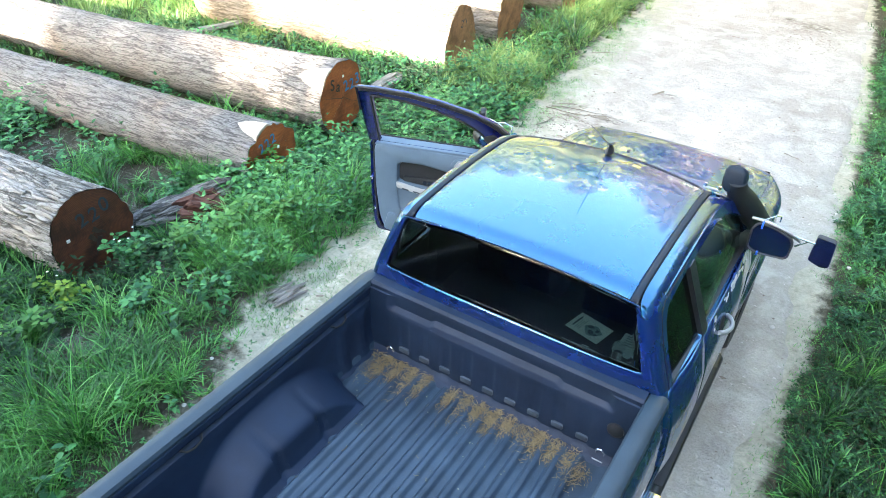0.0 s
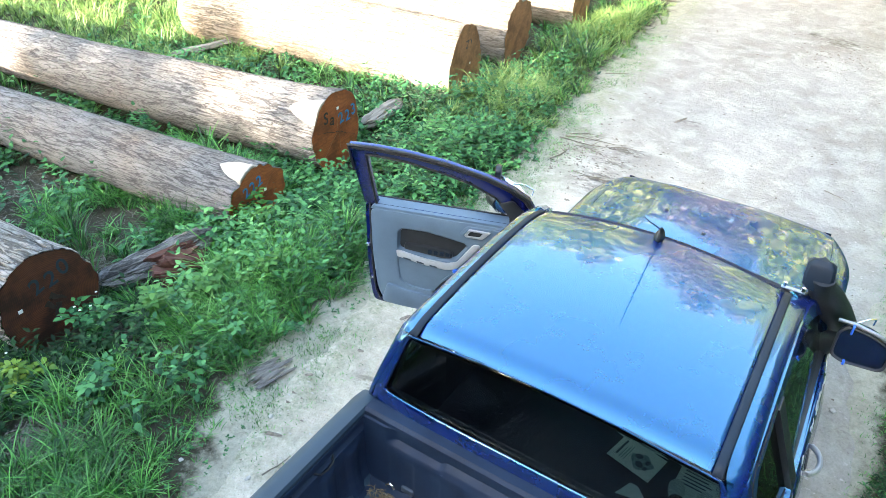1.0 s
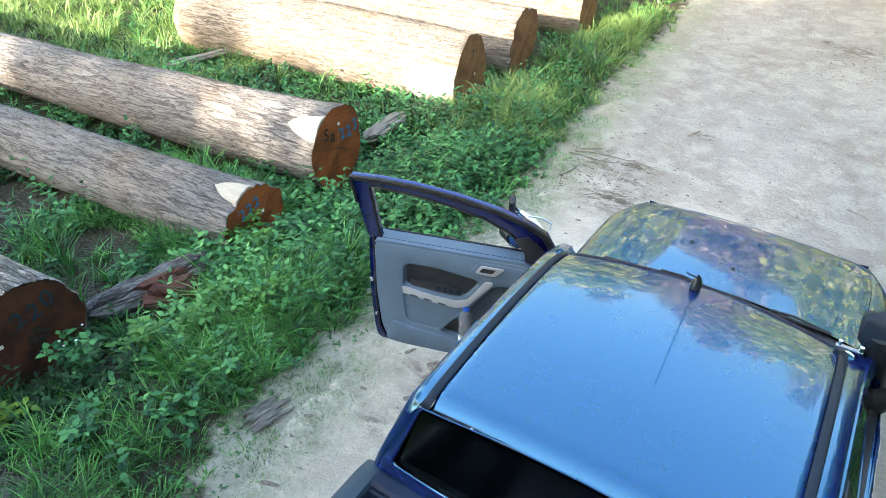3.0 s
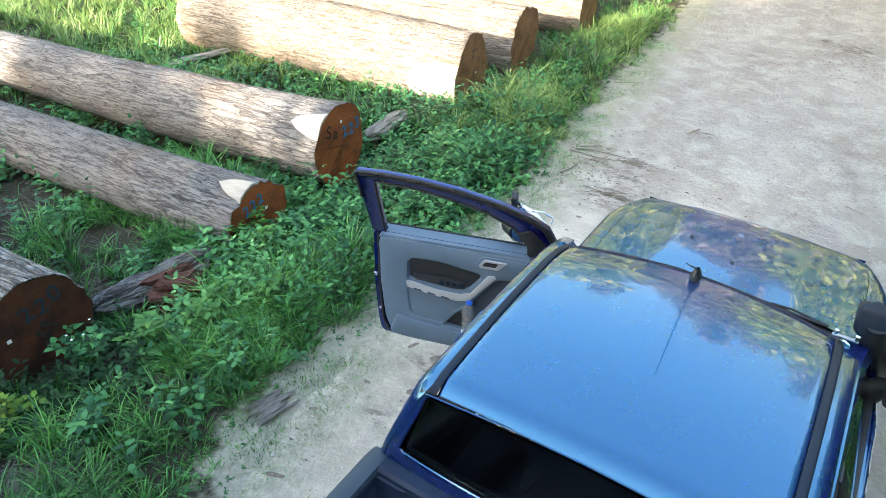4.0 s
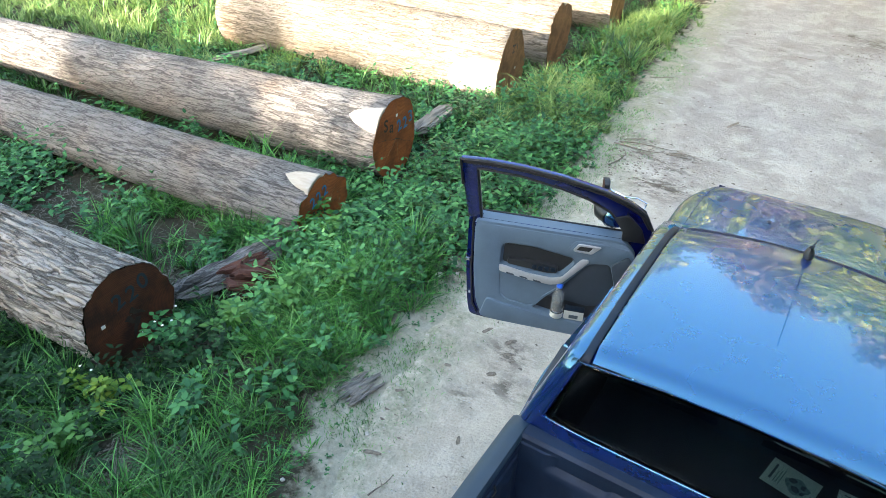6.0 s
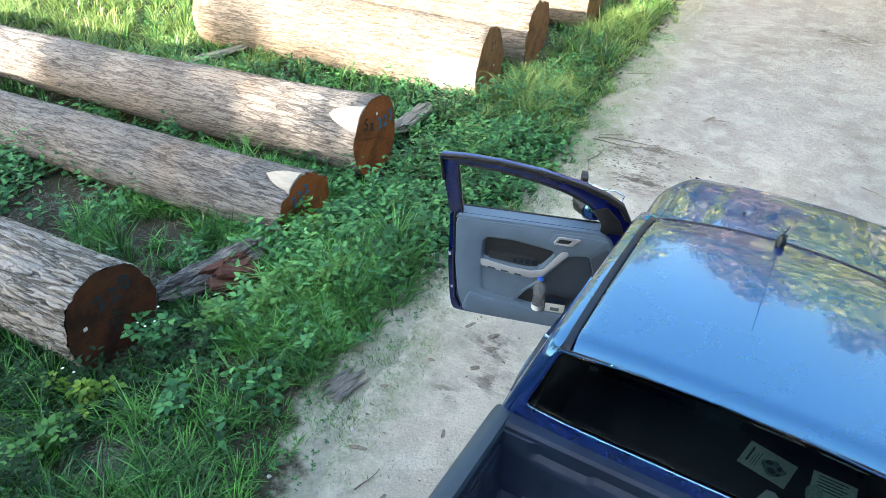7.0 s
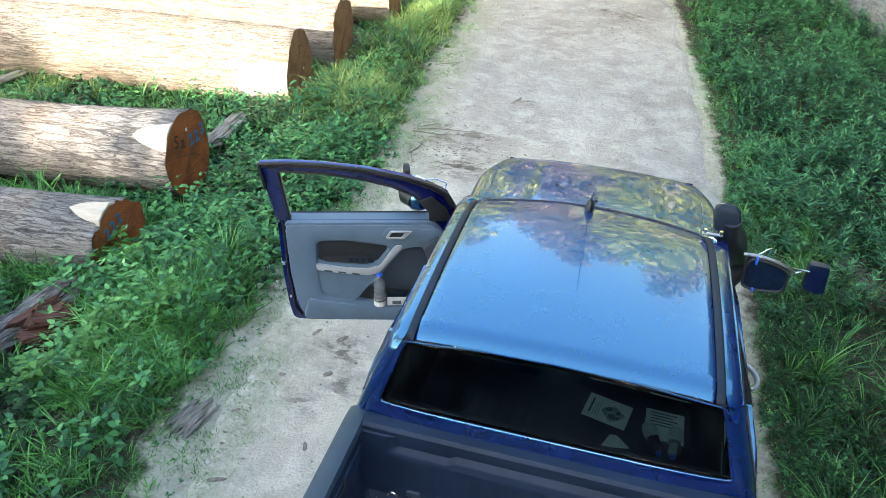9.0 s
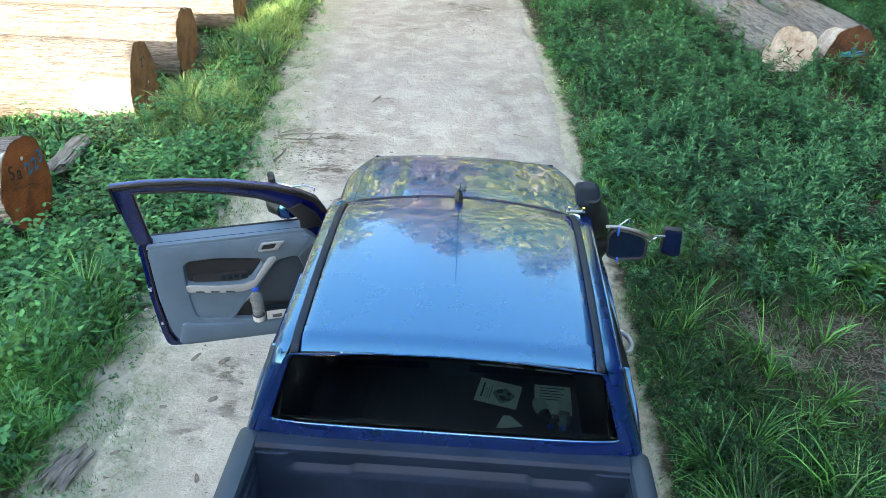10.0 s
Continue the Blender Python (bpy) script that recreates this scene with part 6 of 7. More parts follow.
for k, (p, sc) in enumerate(spots):
    m = pose(p.x, p.y, ground_z(p.x, p.y) - 0.05, 0, 0, 137.5 * k % 360)
    src = thicket if k == lone else sapling if young <= k < grown else bush if clear <= k < edge_end else low if sc < 0.5 else (leafy_green if k % 4 == 0 else leafy) if wood <= k < clear else kinds[0] if sc < 0.6 else (low if k % 2 else kinds[k % 3])
    t = copy_thing(src, m)
    t.scale = (1, 1, sc) if young <= k < grown else (max(sc, 0.42),) * 2 + (sc,) if sc < 0.5 else (sc,) * 3
for k in (*kinds, low, thicket, sapling, leafy, leafy_green, bush):
    for o in (*k.children_recursive, k):
        bpy.data.objects.remove(o)

# ---- plants of the verges ----
LOG_AXES = [((-5.43, 6.13), (-16.5, 5.62), 0.40), ((-5.38, 4.78), (-15.5, 4.30), 0.30), ((-5.52, 2.66), (-11.5, 2.30), 0.40), ((-5.52, 9.15), (-10.4, 8.62), 0.52), ((-5.48, 10.72), (-12.5, 10.25), 0.46),
            ((-5.35, 13.05), (-13.5, 12.2), 0.48), ((-5.75, 0.70), (-11, 0.45), 0.40), ((4.05, 11.75), (2.95, 19.5), 0.40), ((5.22, 12.15), (4.0, 20.5), 0.46)]


def free_of_logs(x, y, margin=0.0):
    ok = np.ones(len(x), bool)
    for (ax, ay), (bx, by), r in LOG_AXES:
        dx, dy = bx - ax, by - ay
        t = np.clip(((x - ax) * dx + (y - ay) * dy) / (dx * dx + dy * dy), 0, 1)
        ok &= np.hypot(x - ax - t * dx, y - ay - t * dy) > r + margin - 0.12
    return ok


def edge_gap(x, y):
    """Distance from the track's edge, negative on it."""
    yl = np.interp(y, *zip(*VERGE_L))
    yr = np.interp(y, *zip(*ROAD_R))
    return np.where(x < -1.7, yl - x, x - yr)


def field(x, y, scale, seed):
    return np.array([noise.noise((a * scale, b * scale, seed)) for a, b in zip(x, y)])


def heights(x, y):
    return np.array([ground_z(a, b) for a, b in zip(x, y)])


BARE = [(-5.35, 3.55, 0.42), (-6.55, 3.75, 0.75), (-5.9, 3.35, 0.35), (-7.6, 3.3, 0.5), (-5.05, 2.95, 0.28), (-4.6, 1.75, 0.22), (-8.0, 3.9, 0.5), (5.2, 5.6, 0.7), (3.9, 4.1, 0.4), (2.9, 3.2, 0.35), (2.2, 5.1, 0.25), (1.9, 3.0, 0.30), (2.7, 4.5, 0.35), (3.5, 3.5, 0.45), (1.5, 4.7, 0.18), (1.35, 6.6, 0.25), (2.5, 6.2, 0.2), (4.45, 10.2, 0.5), (3.35, 7.1, 0.35), (2.2, 4.65, 0.4), (1.45, 4.95, 0.25), (2.15, 4.2, 0.4), (1.44, 6.3, 0.22)]


def bareness(x, y):
    b = np.zeros(len(x))
    for cx, cy, r in BARE:
        b = np.maximum(b, 1 - np.clip((np.hypot(x - cx, y - cy) - 0.55 * r) / (0.6 * r), 0, 1))
    return b


def scatter(rng, n, x0, x1, y0, y1, near=(-1.0, 0.3), fall=7.0):
    """Random places, thinner with distance from where the camera hovers."""
    x, y = rng.uniform(x0, x1, n), rng.uniform(y0, y1, n)
    d = np.hypot(x - near[0], y - near[1])
    keep = rng.random(n) < np.clip((fall / np.maximum(d, 0.1)) ** 1.25, 0, 1)
    return x[keep], y[keep]


def blade_mesh(name, rng, x, y, z, h, lean, width, az, short=False):
    n = len(x)
    base = np.stack([x, y, z], 1)
    out = np.stack([np.cos(az), np.sin(az), np.zeros(n)], 1)
    side = np.stack([-np.sin(az), np.cos(az), np.zeros(n)], 1)
    tw = rng.normal(size=(n, 1)) * 0.7
    side = side * np.cos(tw) + out * np.sin(tw)
    H, L, W = h[:, None], lean[:, None], width[:, None]
    up = np.array([[0, 0, 1.0]])
    at = lambda f: base + out * L * H * f ** 1.9 + up * H * (f - 0.34 * L ** 1.4 * f ** 2.6)
    if short:
        m, t = at(0.55), at(1.0)
        v = np.stack([base - side * W * 0.5, base + side * W * 0.5, m - side * W * 0.42, m + side * W * 0.42, t], 1).reshape(-1, 3)
        i = (np.arange(n) * 5)[:, None]
        return arrays(name, v, quads=i + np.array([[0, 1, 3, 2]]), tris=i + np.array([[2, 3, 4]]))
    m, q, t = at(0.42), at(0.76), at(1.0)
    v = np.stack([base - side * W * 0.4, base + side * W * 0.4, m - side * W * 0.5, m + side * W * 0.5, q - side * W * 0.38, q + side * W * 0.38, t], 1).reshape(-1, 3)
    i = (np.arange(n) * 7)[:, None]
    return arrays(name, v, quads=np.concatenate([i + np.array([[0, 1, 3, 2]]), i + np.array([[2, 3, 5, 4]])]), tris=i + np.array([[4, 5, 6]]))


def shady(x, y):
    """Shaded corner by the first logs: plants thinned, its shade painted into darker nettles."""
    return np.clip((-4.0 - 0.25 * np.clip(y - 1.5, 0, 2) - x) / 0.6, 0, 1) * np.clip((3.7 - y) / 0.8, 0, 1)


def herby(x, y):
    """Where broad-leaved weeds crowd out the grass beside the track."""
    return np.clip((x + 5.6) / 0.5, 0, 1) * np.clip((-2 - x) * 9, 0, 1) * np.clip((y - 4.4) / 0.8, 0, 1) * np.clip((8.6 - y) / 1.2, 0, 1)


def grass_patch(seed, n_tufts, box, per, hmin, hmax, label, fall=7.0, comb=1.6, mat=None, wide=1.0, short=False):
    rng = np.random.default_rng(seed)
    x, y = scatter(rng, n_tufts, *box, fall=fall)
    gap = edge_gap(x, y) + 0.22 * field(x, y, 0.9, 1.3)
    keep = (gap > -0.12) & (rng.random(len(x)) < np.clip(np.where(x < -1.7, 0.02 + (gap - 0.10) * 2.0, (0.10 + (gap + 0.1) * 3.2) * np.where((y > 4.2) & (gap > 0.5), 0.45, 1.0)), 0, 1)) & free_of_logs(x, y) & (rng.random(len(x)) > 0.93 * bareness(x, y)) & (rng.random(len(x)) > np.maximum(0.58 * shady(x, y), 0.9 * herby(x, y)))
    x, y, gap = x[keep], y[keep], gap[keep]
    lush = np.clip(0.5 + 0.9 * field(x, y, 0.55, seed + 0.5), 0, 1)
    tall = (hmin + (hmax - hmin) * lush) * np.clip(0.25 + gap * np.where(x < -1.7, 1.5, 2.2), 0.2, 1.0) * (0.7 + 0.6 * rng.random(len(x)))
    tall *= 1 + 0.5 * (rng.random(len(x)) > 0.93)
    z = heights(x, y) - 0.02
    k = np.maximum(4, (per * (0.5 + lush) * (0.6 + 0.8 * rng.random(len(x)))).astype(int))
    r = lambda a: np.repeat(a, k)
    n = int(k.sum())
    az = r(rng.uniform(0, 2 * math.pi, len(x))) + rng.normal(size=n) * comb
    sp = 0.05 * np.abs(rng.normal(size=n))
    bx, by = r(x) + sp * np.cos(az), r(y) + sp * np.sin(az)
    h = r(tall) * (0.45 + 0.65 * rng.random(n))
    lean = np.clip(0.20 + 0.7 * rng.random(n) + r(rng.random(len(x))) * 0.45, 0, 1.35)
    w = wide * (0.0048 + 0.0075 * rng.random(n)) * np.clip(r(np.hypot(x + 1, y)) / 6.0, 0.85, 1.8)
    me = blade_mesh("grass", rng, bx, by, r(z), h, lean, w, az + rng.normal(size=n) * 0.3, short)
    return tagged(part("grass", me, mat or GRASS, smooth=False), label, "grass", kind="stuff")


grass_patch(21, 11500, (-19, -2.9, -0.6, 18.0), 12, 0.17, 0.42, "lush green verge grass in tufts among the logs", 6.5)
grass_patch(23, 3000, (-7.6, -2.9, -0.6, 5.4), 32, 0.15, 0.40, "long arching grass in thick tufts near the track", 9.0, 1.1, TUFT_GRASS)
grass_patch(24, 800, (-5.4, -3.3, 3.0, 6.5), 20, 0.14, 0.32, "long grass between weeds near the track", 9.0, 1.3, TUFT_GRASS)


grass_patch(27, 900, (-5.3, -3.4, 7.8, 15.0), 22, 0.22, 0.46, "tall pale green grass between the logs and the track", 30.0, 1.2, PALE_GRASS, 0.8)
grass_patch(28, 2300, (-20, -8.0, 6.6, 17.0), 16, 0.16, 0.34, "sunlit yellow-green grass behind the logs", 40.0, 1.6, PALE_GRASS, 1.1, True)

for k, box in enumerate(((-19, -2.9, -14, -0.5), (0.2, 13, -14, 1.1), (-22, -4, 17.5, 27), (-0.5, 13, 15.8, 27))):
    grass_patch(41 + k, 1300, box, 9, 0.16, 0.34, "rough verge grass further along the track", 60.0, 1.6, None, 3.0, True)


grass_patch(46, 1700, (0.2, 6.5, -6.0, 1.3), 9, 0.12, 0.30, "verge grass beside the track", 60.0, 1.6, None, 1.4, True)


def short_grass(seed, n, label, right=False, mat=TUFT_GRASS):
    """Thin trampled grass along the track's edge."""
    rng = np.random.default_rng(seed)
    y = rng.uniform(-0.3, 13, n)
    x = np.interp(y, *zip(*ROAD_R)) + 0.16 + 0.14 * rng.normal(size=n) if right else np.interp(y, *zip(*ROAD_L)) - 0.18 - 0.26 * rng.normal(size=n)
    keep = (edge_gap(x, y) > (-0.12 if right else -0.6)) & (field(x, y, 1.6, 3.0) > -0.15)
    x, y = x[keep], y[keep]
    k = 7
    X, Y = np.repeat(x, k) + 0.035 * rng.normal(size=len(x) * k), np.repeat(y, k) + 0.035 * rng.normal(size=len(x) * k)
    Z = np.repeat(np.array([max(ground_z(a, b), road_z(a, b)) for a, b in zip(x, y)]), k) - 0.005
    m = len(X)
    me = blade_mesh("short_grass", rng, X, Y, Z, 0.010 + 0.032 * rng.random(m), 0.4 + 0.8 * rng.random(m), 0.003 + 0.003 * rng.random(m), rng.uniform(0, 6.28, m), True)
    tagged(part("short_grass", me, mat, smooth=False), label, "grass", kind="stuff")


short_grass(26, 6000, "thin trampled grass along the dusty edge of the track")
short_grass(29, 3000, "short grass along the edge of the track", True)
grass_patch(22, 7000, (-0.2, 9.0, 1.0, 16.0), 11, 0.12, 0.30, "lush green verge grass beside the track", 6.0, 1.6, None, 1.0, True)
grass_patch(25, 560, (0.35, 6.0, 1.5, 7.5), 30, 0.16, 0.40, "long arching grass in loose tufts beside the track", 9.0, 0.9)
grass_patch(30, 120, (0.8, 6.0, 2.2, 7.5), 26, 0.20, 0.36, "tall fresh grass tufts beside the track", 9.0, 1.2, TUFT_GRASS, 1.5)


def herb_patch(name, seed, n, box, mask, hmin, hmax, levels, leaf, ratio, per_level, mat, label, rise=0.25, fall=7.0, low=0.0, top=0.55, young=None, clumpy=0.0):
    """Leafy stems: whorls of leaves up a short stalk."""
    rng = np.random.default_rng(seed)
    x, y = scatter(rng, n, *box, fall=fall)
    gap = edge_gap(x, y) + 0.2 * field(x, y, 0.9, 1.3)
    keep = (gap > 0.02) & free_of_logs(x, y, 0.0) & (rng.random(len(x)) < mask(x, y, gap)) & (rng.random(len(x)) > 0.97 * bareness(x, y))
    x, y, gap = x[keep], y[keep], gap[keep]
    z = heights(x, y) - 0.01
    hh = (hmin + (hmax - hmin) * rng.random(len(x))) * np.clip(0.35 + gap * 0.9, 0.35, 1.0)
    if ratio > 0.3:
        hh *= np.clip(0.85 + 0.9 * field(x, y, 2.3, seed + 0.7), 0.35, 1.45)
    if clumpy:
        hh *= np.clip(0.80 + clumpy * field(x, y, 1.5, seed + 0.3) + 0.6 * clumpy * field(x, y, 4.0, seed + 0.9), 0.30, 1.5)
    tilt = rng.normal(size=(len(x), 2)) * 0.16
    B, A, S, Ls = [], [], [], []
    stems_v, stems_q = [], []
    for lev in range(levels):
        f = low + (1 - low) * (lev + 0.6) / levels
        ph = rng.uniform(0, 2 * math.pi, len(x)) if lev == 0 else ph + 2.4
        for q in range(per_level):
            a = ph + q * 2 * math.pi / per_level + rng.normal(size=len(x)) * 0.25
            on = rng.random(len(x)) < 0.92
            base = np.stack([x + tilt[:, 0] * hh * f, y + tilt[:, 1] * hh * f, z + hh * f], 1)
            el = rise + top * f ** 3 + rng.normal(size=len(x)) * 0.22
            ax = np.stack([np.cos(a) * np.cos(el), np.sin(a) * np.cos(el), np.sin(el)], 1)
            sd = np.stack([-np.sin(a), np.cos(a), 0.25 * rng.normal(size=len(x))], 1)
            sd /= np.linalg.norm(sd, axis=1, keepdims=True)
            B.append(base[on]), A.append(ax[on]), S.append(sd[on])
            size = leaf * (1.15 - 0.50 * f if ratio > 0.3 else 1.0 - 0.35 * f) * (0.7 + 0.6 * rng.random(len(x))) * np.clip(0.6 + gap, 0.6, 1.0)
            Ls.append(size[on])
    # top whorls take the lighter material, as if lit from above
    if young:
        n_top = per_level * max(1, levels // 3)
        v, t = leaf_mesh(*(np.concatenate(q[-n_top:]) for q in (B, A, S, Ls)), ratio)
        tagged(part(name, arrays(name, v, tris=t), young, smooth=False), "pale tips of " + label, name.replace("_", " "), kind="stuff")
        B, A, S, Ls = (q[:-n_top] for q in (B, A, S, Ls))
    v, t = leaf_mesh(*(np.concatenate(q) for q in (B, A, S, Ls)), ratio, fine=leaf > 0.09 and ratio > 0.3)
    return tagged(part(name, arrays(name, v, tris=t), mat, smooth=False), label, name.replace("_", " "), kind="stuff")


def left_mask(x, y, gap):
    f = field(x, y, 0.6, 4.4)
    dense = np.clip((y - 3.0) / 1.3, 0, 1) * np.clip((x + 7.0) / 1.2, 0, 1)
    return (1 - 0.75 * np.clip((y - 9.0) / 1.5, 0, 1)) * (1 - 0.55 * np.clip((3.2 - y) / 0.8, 0, 1)) * np.clip(0.14 + 1.1 * f + 0.85 * dense, 0.05, 1.0) * np.clip(2.0 * (gap - 0.10), 0, 1)


def right_mask(x, y, gap):
    f = field(x, y, 0.5, 8.1)
    f = f - 1.6 * np.exp(-(((x - 4.3) / 0.9) ** 2 + ((y - 11.1) / 0.55) ** 2))
    return np.clip(1.0 * np.clip((y - 4.9 + 0.35 * (x - 1.0)) / 1.8, 0, 1) + 0.45 * f, 0.0, 1.0) * np.clip(0.3 + 1.8 * gap, 0, 1)


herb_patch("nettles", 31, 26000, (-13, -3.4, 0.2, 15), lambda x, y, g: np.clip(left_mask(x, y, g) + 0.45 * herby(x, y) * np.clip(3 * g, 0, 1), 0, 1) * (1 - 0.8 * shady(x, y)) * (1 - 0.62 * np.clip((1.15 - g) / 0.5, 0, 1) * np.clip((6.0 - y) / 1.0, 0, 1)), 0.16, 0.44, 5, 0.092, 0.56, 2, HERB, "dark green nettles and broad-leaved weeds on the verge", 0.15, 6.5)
herb_patch("dark_nettles", 37, 12000, (-8, -4.2, 0.0, 4), lambda x, y, g: np.clip(0.3 + 0.9 * field(x, y, 0.8, 5.1), 0.05, 1) * shady(x, y), 0.14, 0.38, 5, 0.085, 0.50, 2, DARKENED_HERB, "nettles darkened as if in shade, in the grass between the logs", 0.15, 7.0)
herb_patch("tall_weeds", 33, 11500, (0.2, 9.5, 3.0, 17), right_mask, 0.26, 0.56, 6, 0.115, 0.235, 5, LANCE, "dense upright weeds with narrow green leaves", 0.0, 9.0, 0.30, 1.10, LANCE_TIPS, 1.05)
herb_patch("low_weeds", 34, 14000, (0.2, 5.0, 1.0, 6.0), lambda x, y, g: np.clip(0.95 - 0.5 * g + 1.2 * field(x, y, 0.7, 2.2), 0.05, 1), 0.10, 0.26, 4, 0.052, 0.5, 2, DARKENED_HERB, "low broad-leaved weeds beside the track", 0.15, 6.0)
herb_patch("clover", 35, 6000, (-8, -3.3, 0.0, 9), lambda x, y, g: (1 - shady(x, y)) * np.clip(0.35 + field(x, y, 0.8, 6.2), 0.05, 1), 0.04, 0.11, 2, 0.035, 0.8, 3, HERB, "low clover close to the track", 0.2, 6.0)
herb_patch("edge_weeds", 36, 9000, (0.05, 1.3, 1.0, 16), lambda x, y, g: np.clip(1.15 - 1.5 * g, 0, 1) * np.clip(0.75 + 1.2 * field(x, y, 1.1, 9.2), 0.1, 1), 0.06, 0.17, 3, 0.055, 0.5, 2, HERB, "small bright green weeds along the edge of the track", 0.25, 7.0)


# ---- single plants that stand out ----
def bramble(x, y, height, leaf, n, mat, label, seed, flowers=0):
    rng = np.random.default_rng(seed)
    root = thing("bramble", label, "bramble", Matrix.Translation((x, y, ground_z(x, y) - 0.02)), "brambles among the logs")
    B, A, S, L = [], [], [], []
    for k in range(n):
        a, r = rng.uniform(0, 2 * math.pi), 0.10 + 0.16 * rng.random()
        h = height * (0.55 + 0.5 * rng.random())
        top = Vector((r * math.cos(a), r * math.sin(a), h))
        part("stem", tube([(0, 0, 0), (top.x * 0.35, top.y * 0.35, h * 0.6), tuple(top)], [0.005, 0.004, 0.002], 5), HERB, root)
        for j in range(11):
            f = 0.35 + 0.65 * j / 10
            b = np.array([top.x * f ** 1.6, top.y * f ** 1.6, h * f ** 0.8])
            for q in range(3):
                t = a + 2.4 * j + (q - 1) * 0.95 + rng.normal() * 0.2
                el = 0.25 + rng.normal() * 0.2
                B.append(b + 0.03 * np.array([math.cos(t), math.sin(t), 0.1]))
                A.append((math.cos(t) * math.cos(el), math.sin(t) * math.cos(el), math.sin(el)))
                S.append((-math.sin(t), math.cos(t), 0.1 * rng.normal()))
                L.append(leaf * 0.78 * (0.6 + 0.6 * rng.random()))
    v, t = leaf_mesh(np.array(B), np.array(A), np.array(S), np.array(L), 0.62, fine=True)
    tagged(part("leaves", arrays("leaves", v, tris=t), mat, root, smooth=False), kind="stuff")
    for k in range(flowers):
        a, r = rng.uniform(0, 2 * math.pi), 0.2 * rng.random()
        c = Vector((r * math.cos(a), r * math.sin(a), height * (0.8 + 0.3 * rng.random())))
        part("flower", sheet(lambda u, w: (c.x + 0.010 * w * math.cos(2 * math.pi * u) * (1 + 0.3 * math.cos(10 * math.pi * u)), c.y + 0.010 * w * math.sin(2 * math.pi * u) * (1 + 0.3 * math.cos(10 * math.pi * u)), c.z + 0.006 * w * w), 20, 2, True), TAG, root, "small white flower")


LIGHT_LEAF = leaf_material("young_bramble_leaves", [(0.0, (0.030, 0.115, 0.022)), (0.5, (0.066, 0.20, 0.036)), (1.0, (0.13, 0.30, 0.06))])
bramble(-5.18, 4.62, 0.46, 0.105, 6, LIGHT_LEAF, "fresh green bramble in front of a sawn log end", 1)
bramble(-5.02, 4.98, 0.40, 0.10, 5, HERB, "green bramble beside a sawn log end", 2)
bramble(-5.22, 2.78, 0.42, 0.10, 6, HERB, "green bramble with small white flowers by a log end", 3, 5)
bramble(-5.30, 2.15, 0.34, 0.085, 4, YELLOWISH, "yellow-green bramble at the foot of a log", 4, 2)
bramble(-4.75, 3.55, 0.40, 0.10, 6, LIGHT_LEAF, "fresh green bramble on the verge", 5)
bramble(-4.55, 3.95, 0.34, 0.09, 5, LIGHT_LEAF, "fresh green bramble on the verge", 6)
bramble(-3.93, 3.62, 0.14, 0.055, 4, HERB, "small dusty green weed at the track's edge", 7)
bramble(-4.12, 3.10, 0.16, 0.06, 4, HERB, "small dusty green weed at the track's edge", 8)
bramble(-4.95, 3.2, 0.40, 0.10, 5, LIGHT_LEAF, "fresh green bramble on the verge", 9)
bramble(-4.6, 2.3, 0.26, 0.085, 5, HERB, "green bramble deep in the grass", 10)
bramble(-5.15, 1.7, 0.30, 0.095, 5, LIGHT_LEAF, "fresh green bramble deep in the grass", 12)
bramble(2.6, 5.6, 0.36, 0.11, 6, LIGHT_LEAF, "broad-leaved green weed in the grass", 11)
bramble(3.4, 5.1, 0.36, 0.11, 6, LIGHT_LEAF, "broad-leaved green weed in the grass", 13)


# ---- dead wood, stones and twigs ----
def dead_wood(name, a, b, ra, rb, mat, label, category, seed, rough=0.35, flat=0.7):
    a, b = Vector(a), Vector(b)
    d = (b - a)
    m = Matrix.Translation(a) @ d.to_track_quat("X", "Z").to_matrix().to_4x4()
    length = d.length

    def fn(u, v):
        ang, s = 2 * math.pi * u, length * v
        r = ra + (rb - ra) * v
        r *= 1 + rough * noise.noise((math.cos(ang) * 1.9, math.sin(ang) * 1.9 + seed, s * 2.5)) + 0.5 * rough * noise.noise((math.cos(ang) * 6, math.sin(ang) * 6 + seed, s * 4))
        r *= min(1.0, 0.25 + 5 * min(v, 1 - v) + 0.2 * noise.noise((ang, seed, 0)))
        r *= 1 + 0.22 * rough * abs(math.sin(5.5 * ang + 2.5 * noise.noise((ang, seed, s * 3))))
        return (s + 0.11 * min(1.0, 2 * length) * noise.noise((math.cos(ang) * 3, math.sin(ang) * 3, seed + v * 4)), r * math.sin(ang), flat * r * math.cos(ang))
    ob = part(name, sheet(fn, *((20, 24) if length < 0.4 else (40, 50)), True), mat, None)
    ob.matrix_basis = m
    return tagged(ob, label, category)


chunk = thing("rotten_log", "rotten broken log with pale bark and red crumbling heartwood", "rotten log", Matrix.Translation((-5.62, 3.12, -0.03)))
for nm, a, b, ra, rb, mat, sd in (("bark_shell", (0.0, 0.0, 0.06), (0.30, 1.02, 0.14), 0.095, 0.10, BARK, 1.0), ("heartwood", (0.24, 0.42, 0.10), (0.56, 0.66, 0.04), 0.16, 0.10, ROTTEN, 2.0), ("heartwood", (0.14, 0.40, 0.06), (0.36, 0.85, 0.10), 0.13, 0.10, ROTTEN, 3.0)):
    o = dead_wood(nm, a, b, ra, rb, mat, "", "", sd, 0.65)
    o.parent = chunk
dead_wood("broken_branch", (-5.74, 7.02, 0.02), (-5.68, 7.72, 0.10), 0.11, 0.09, WEATHERED, "grey weathered stub of a branch lying in weeds", "branch", 4.0)
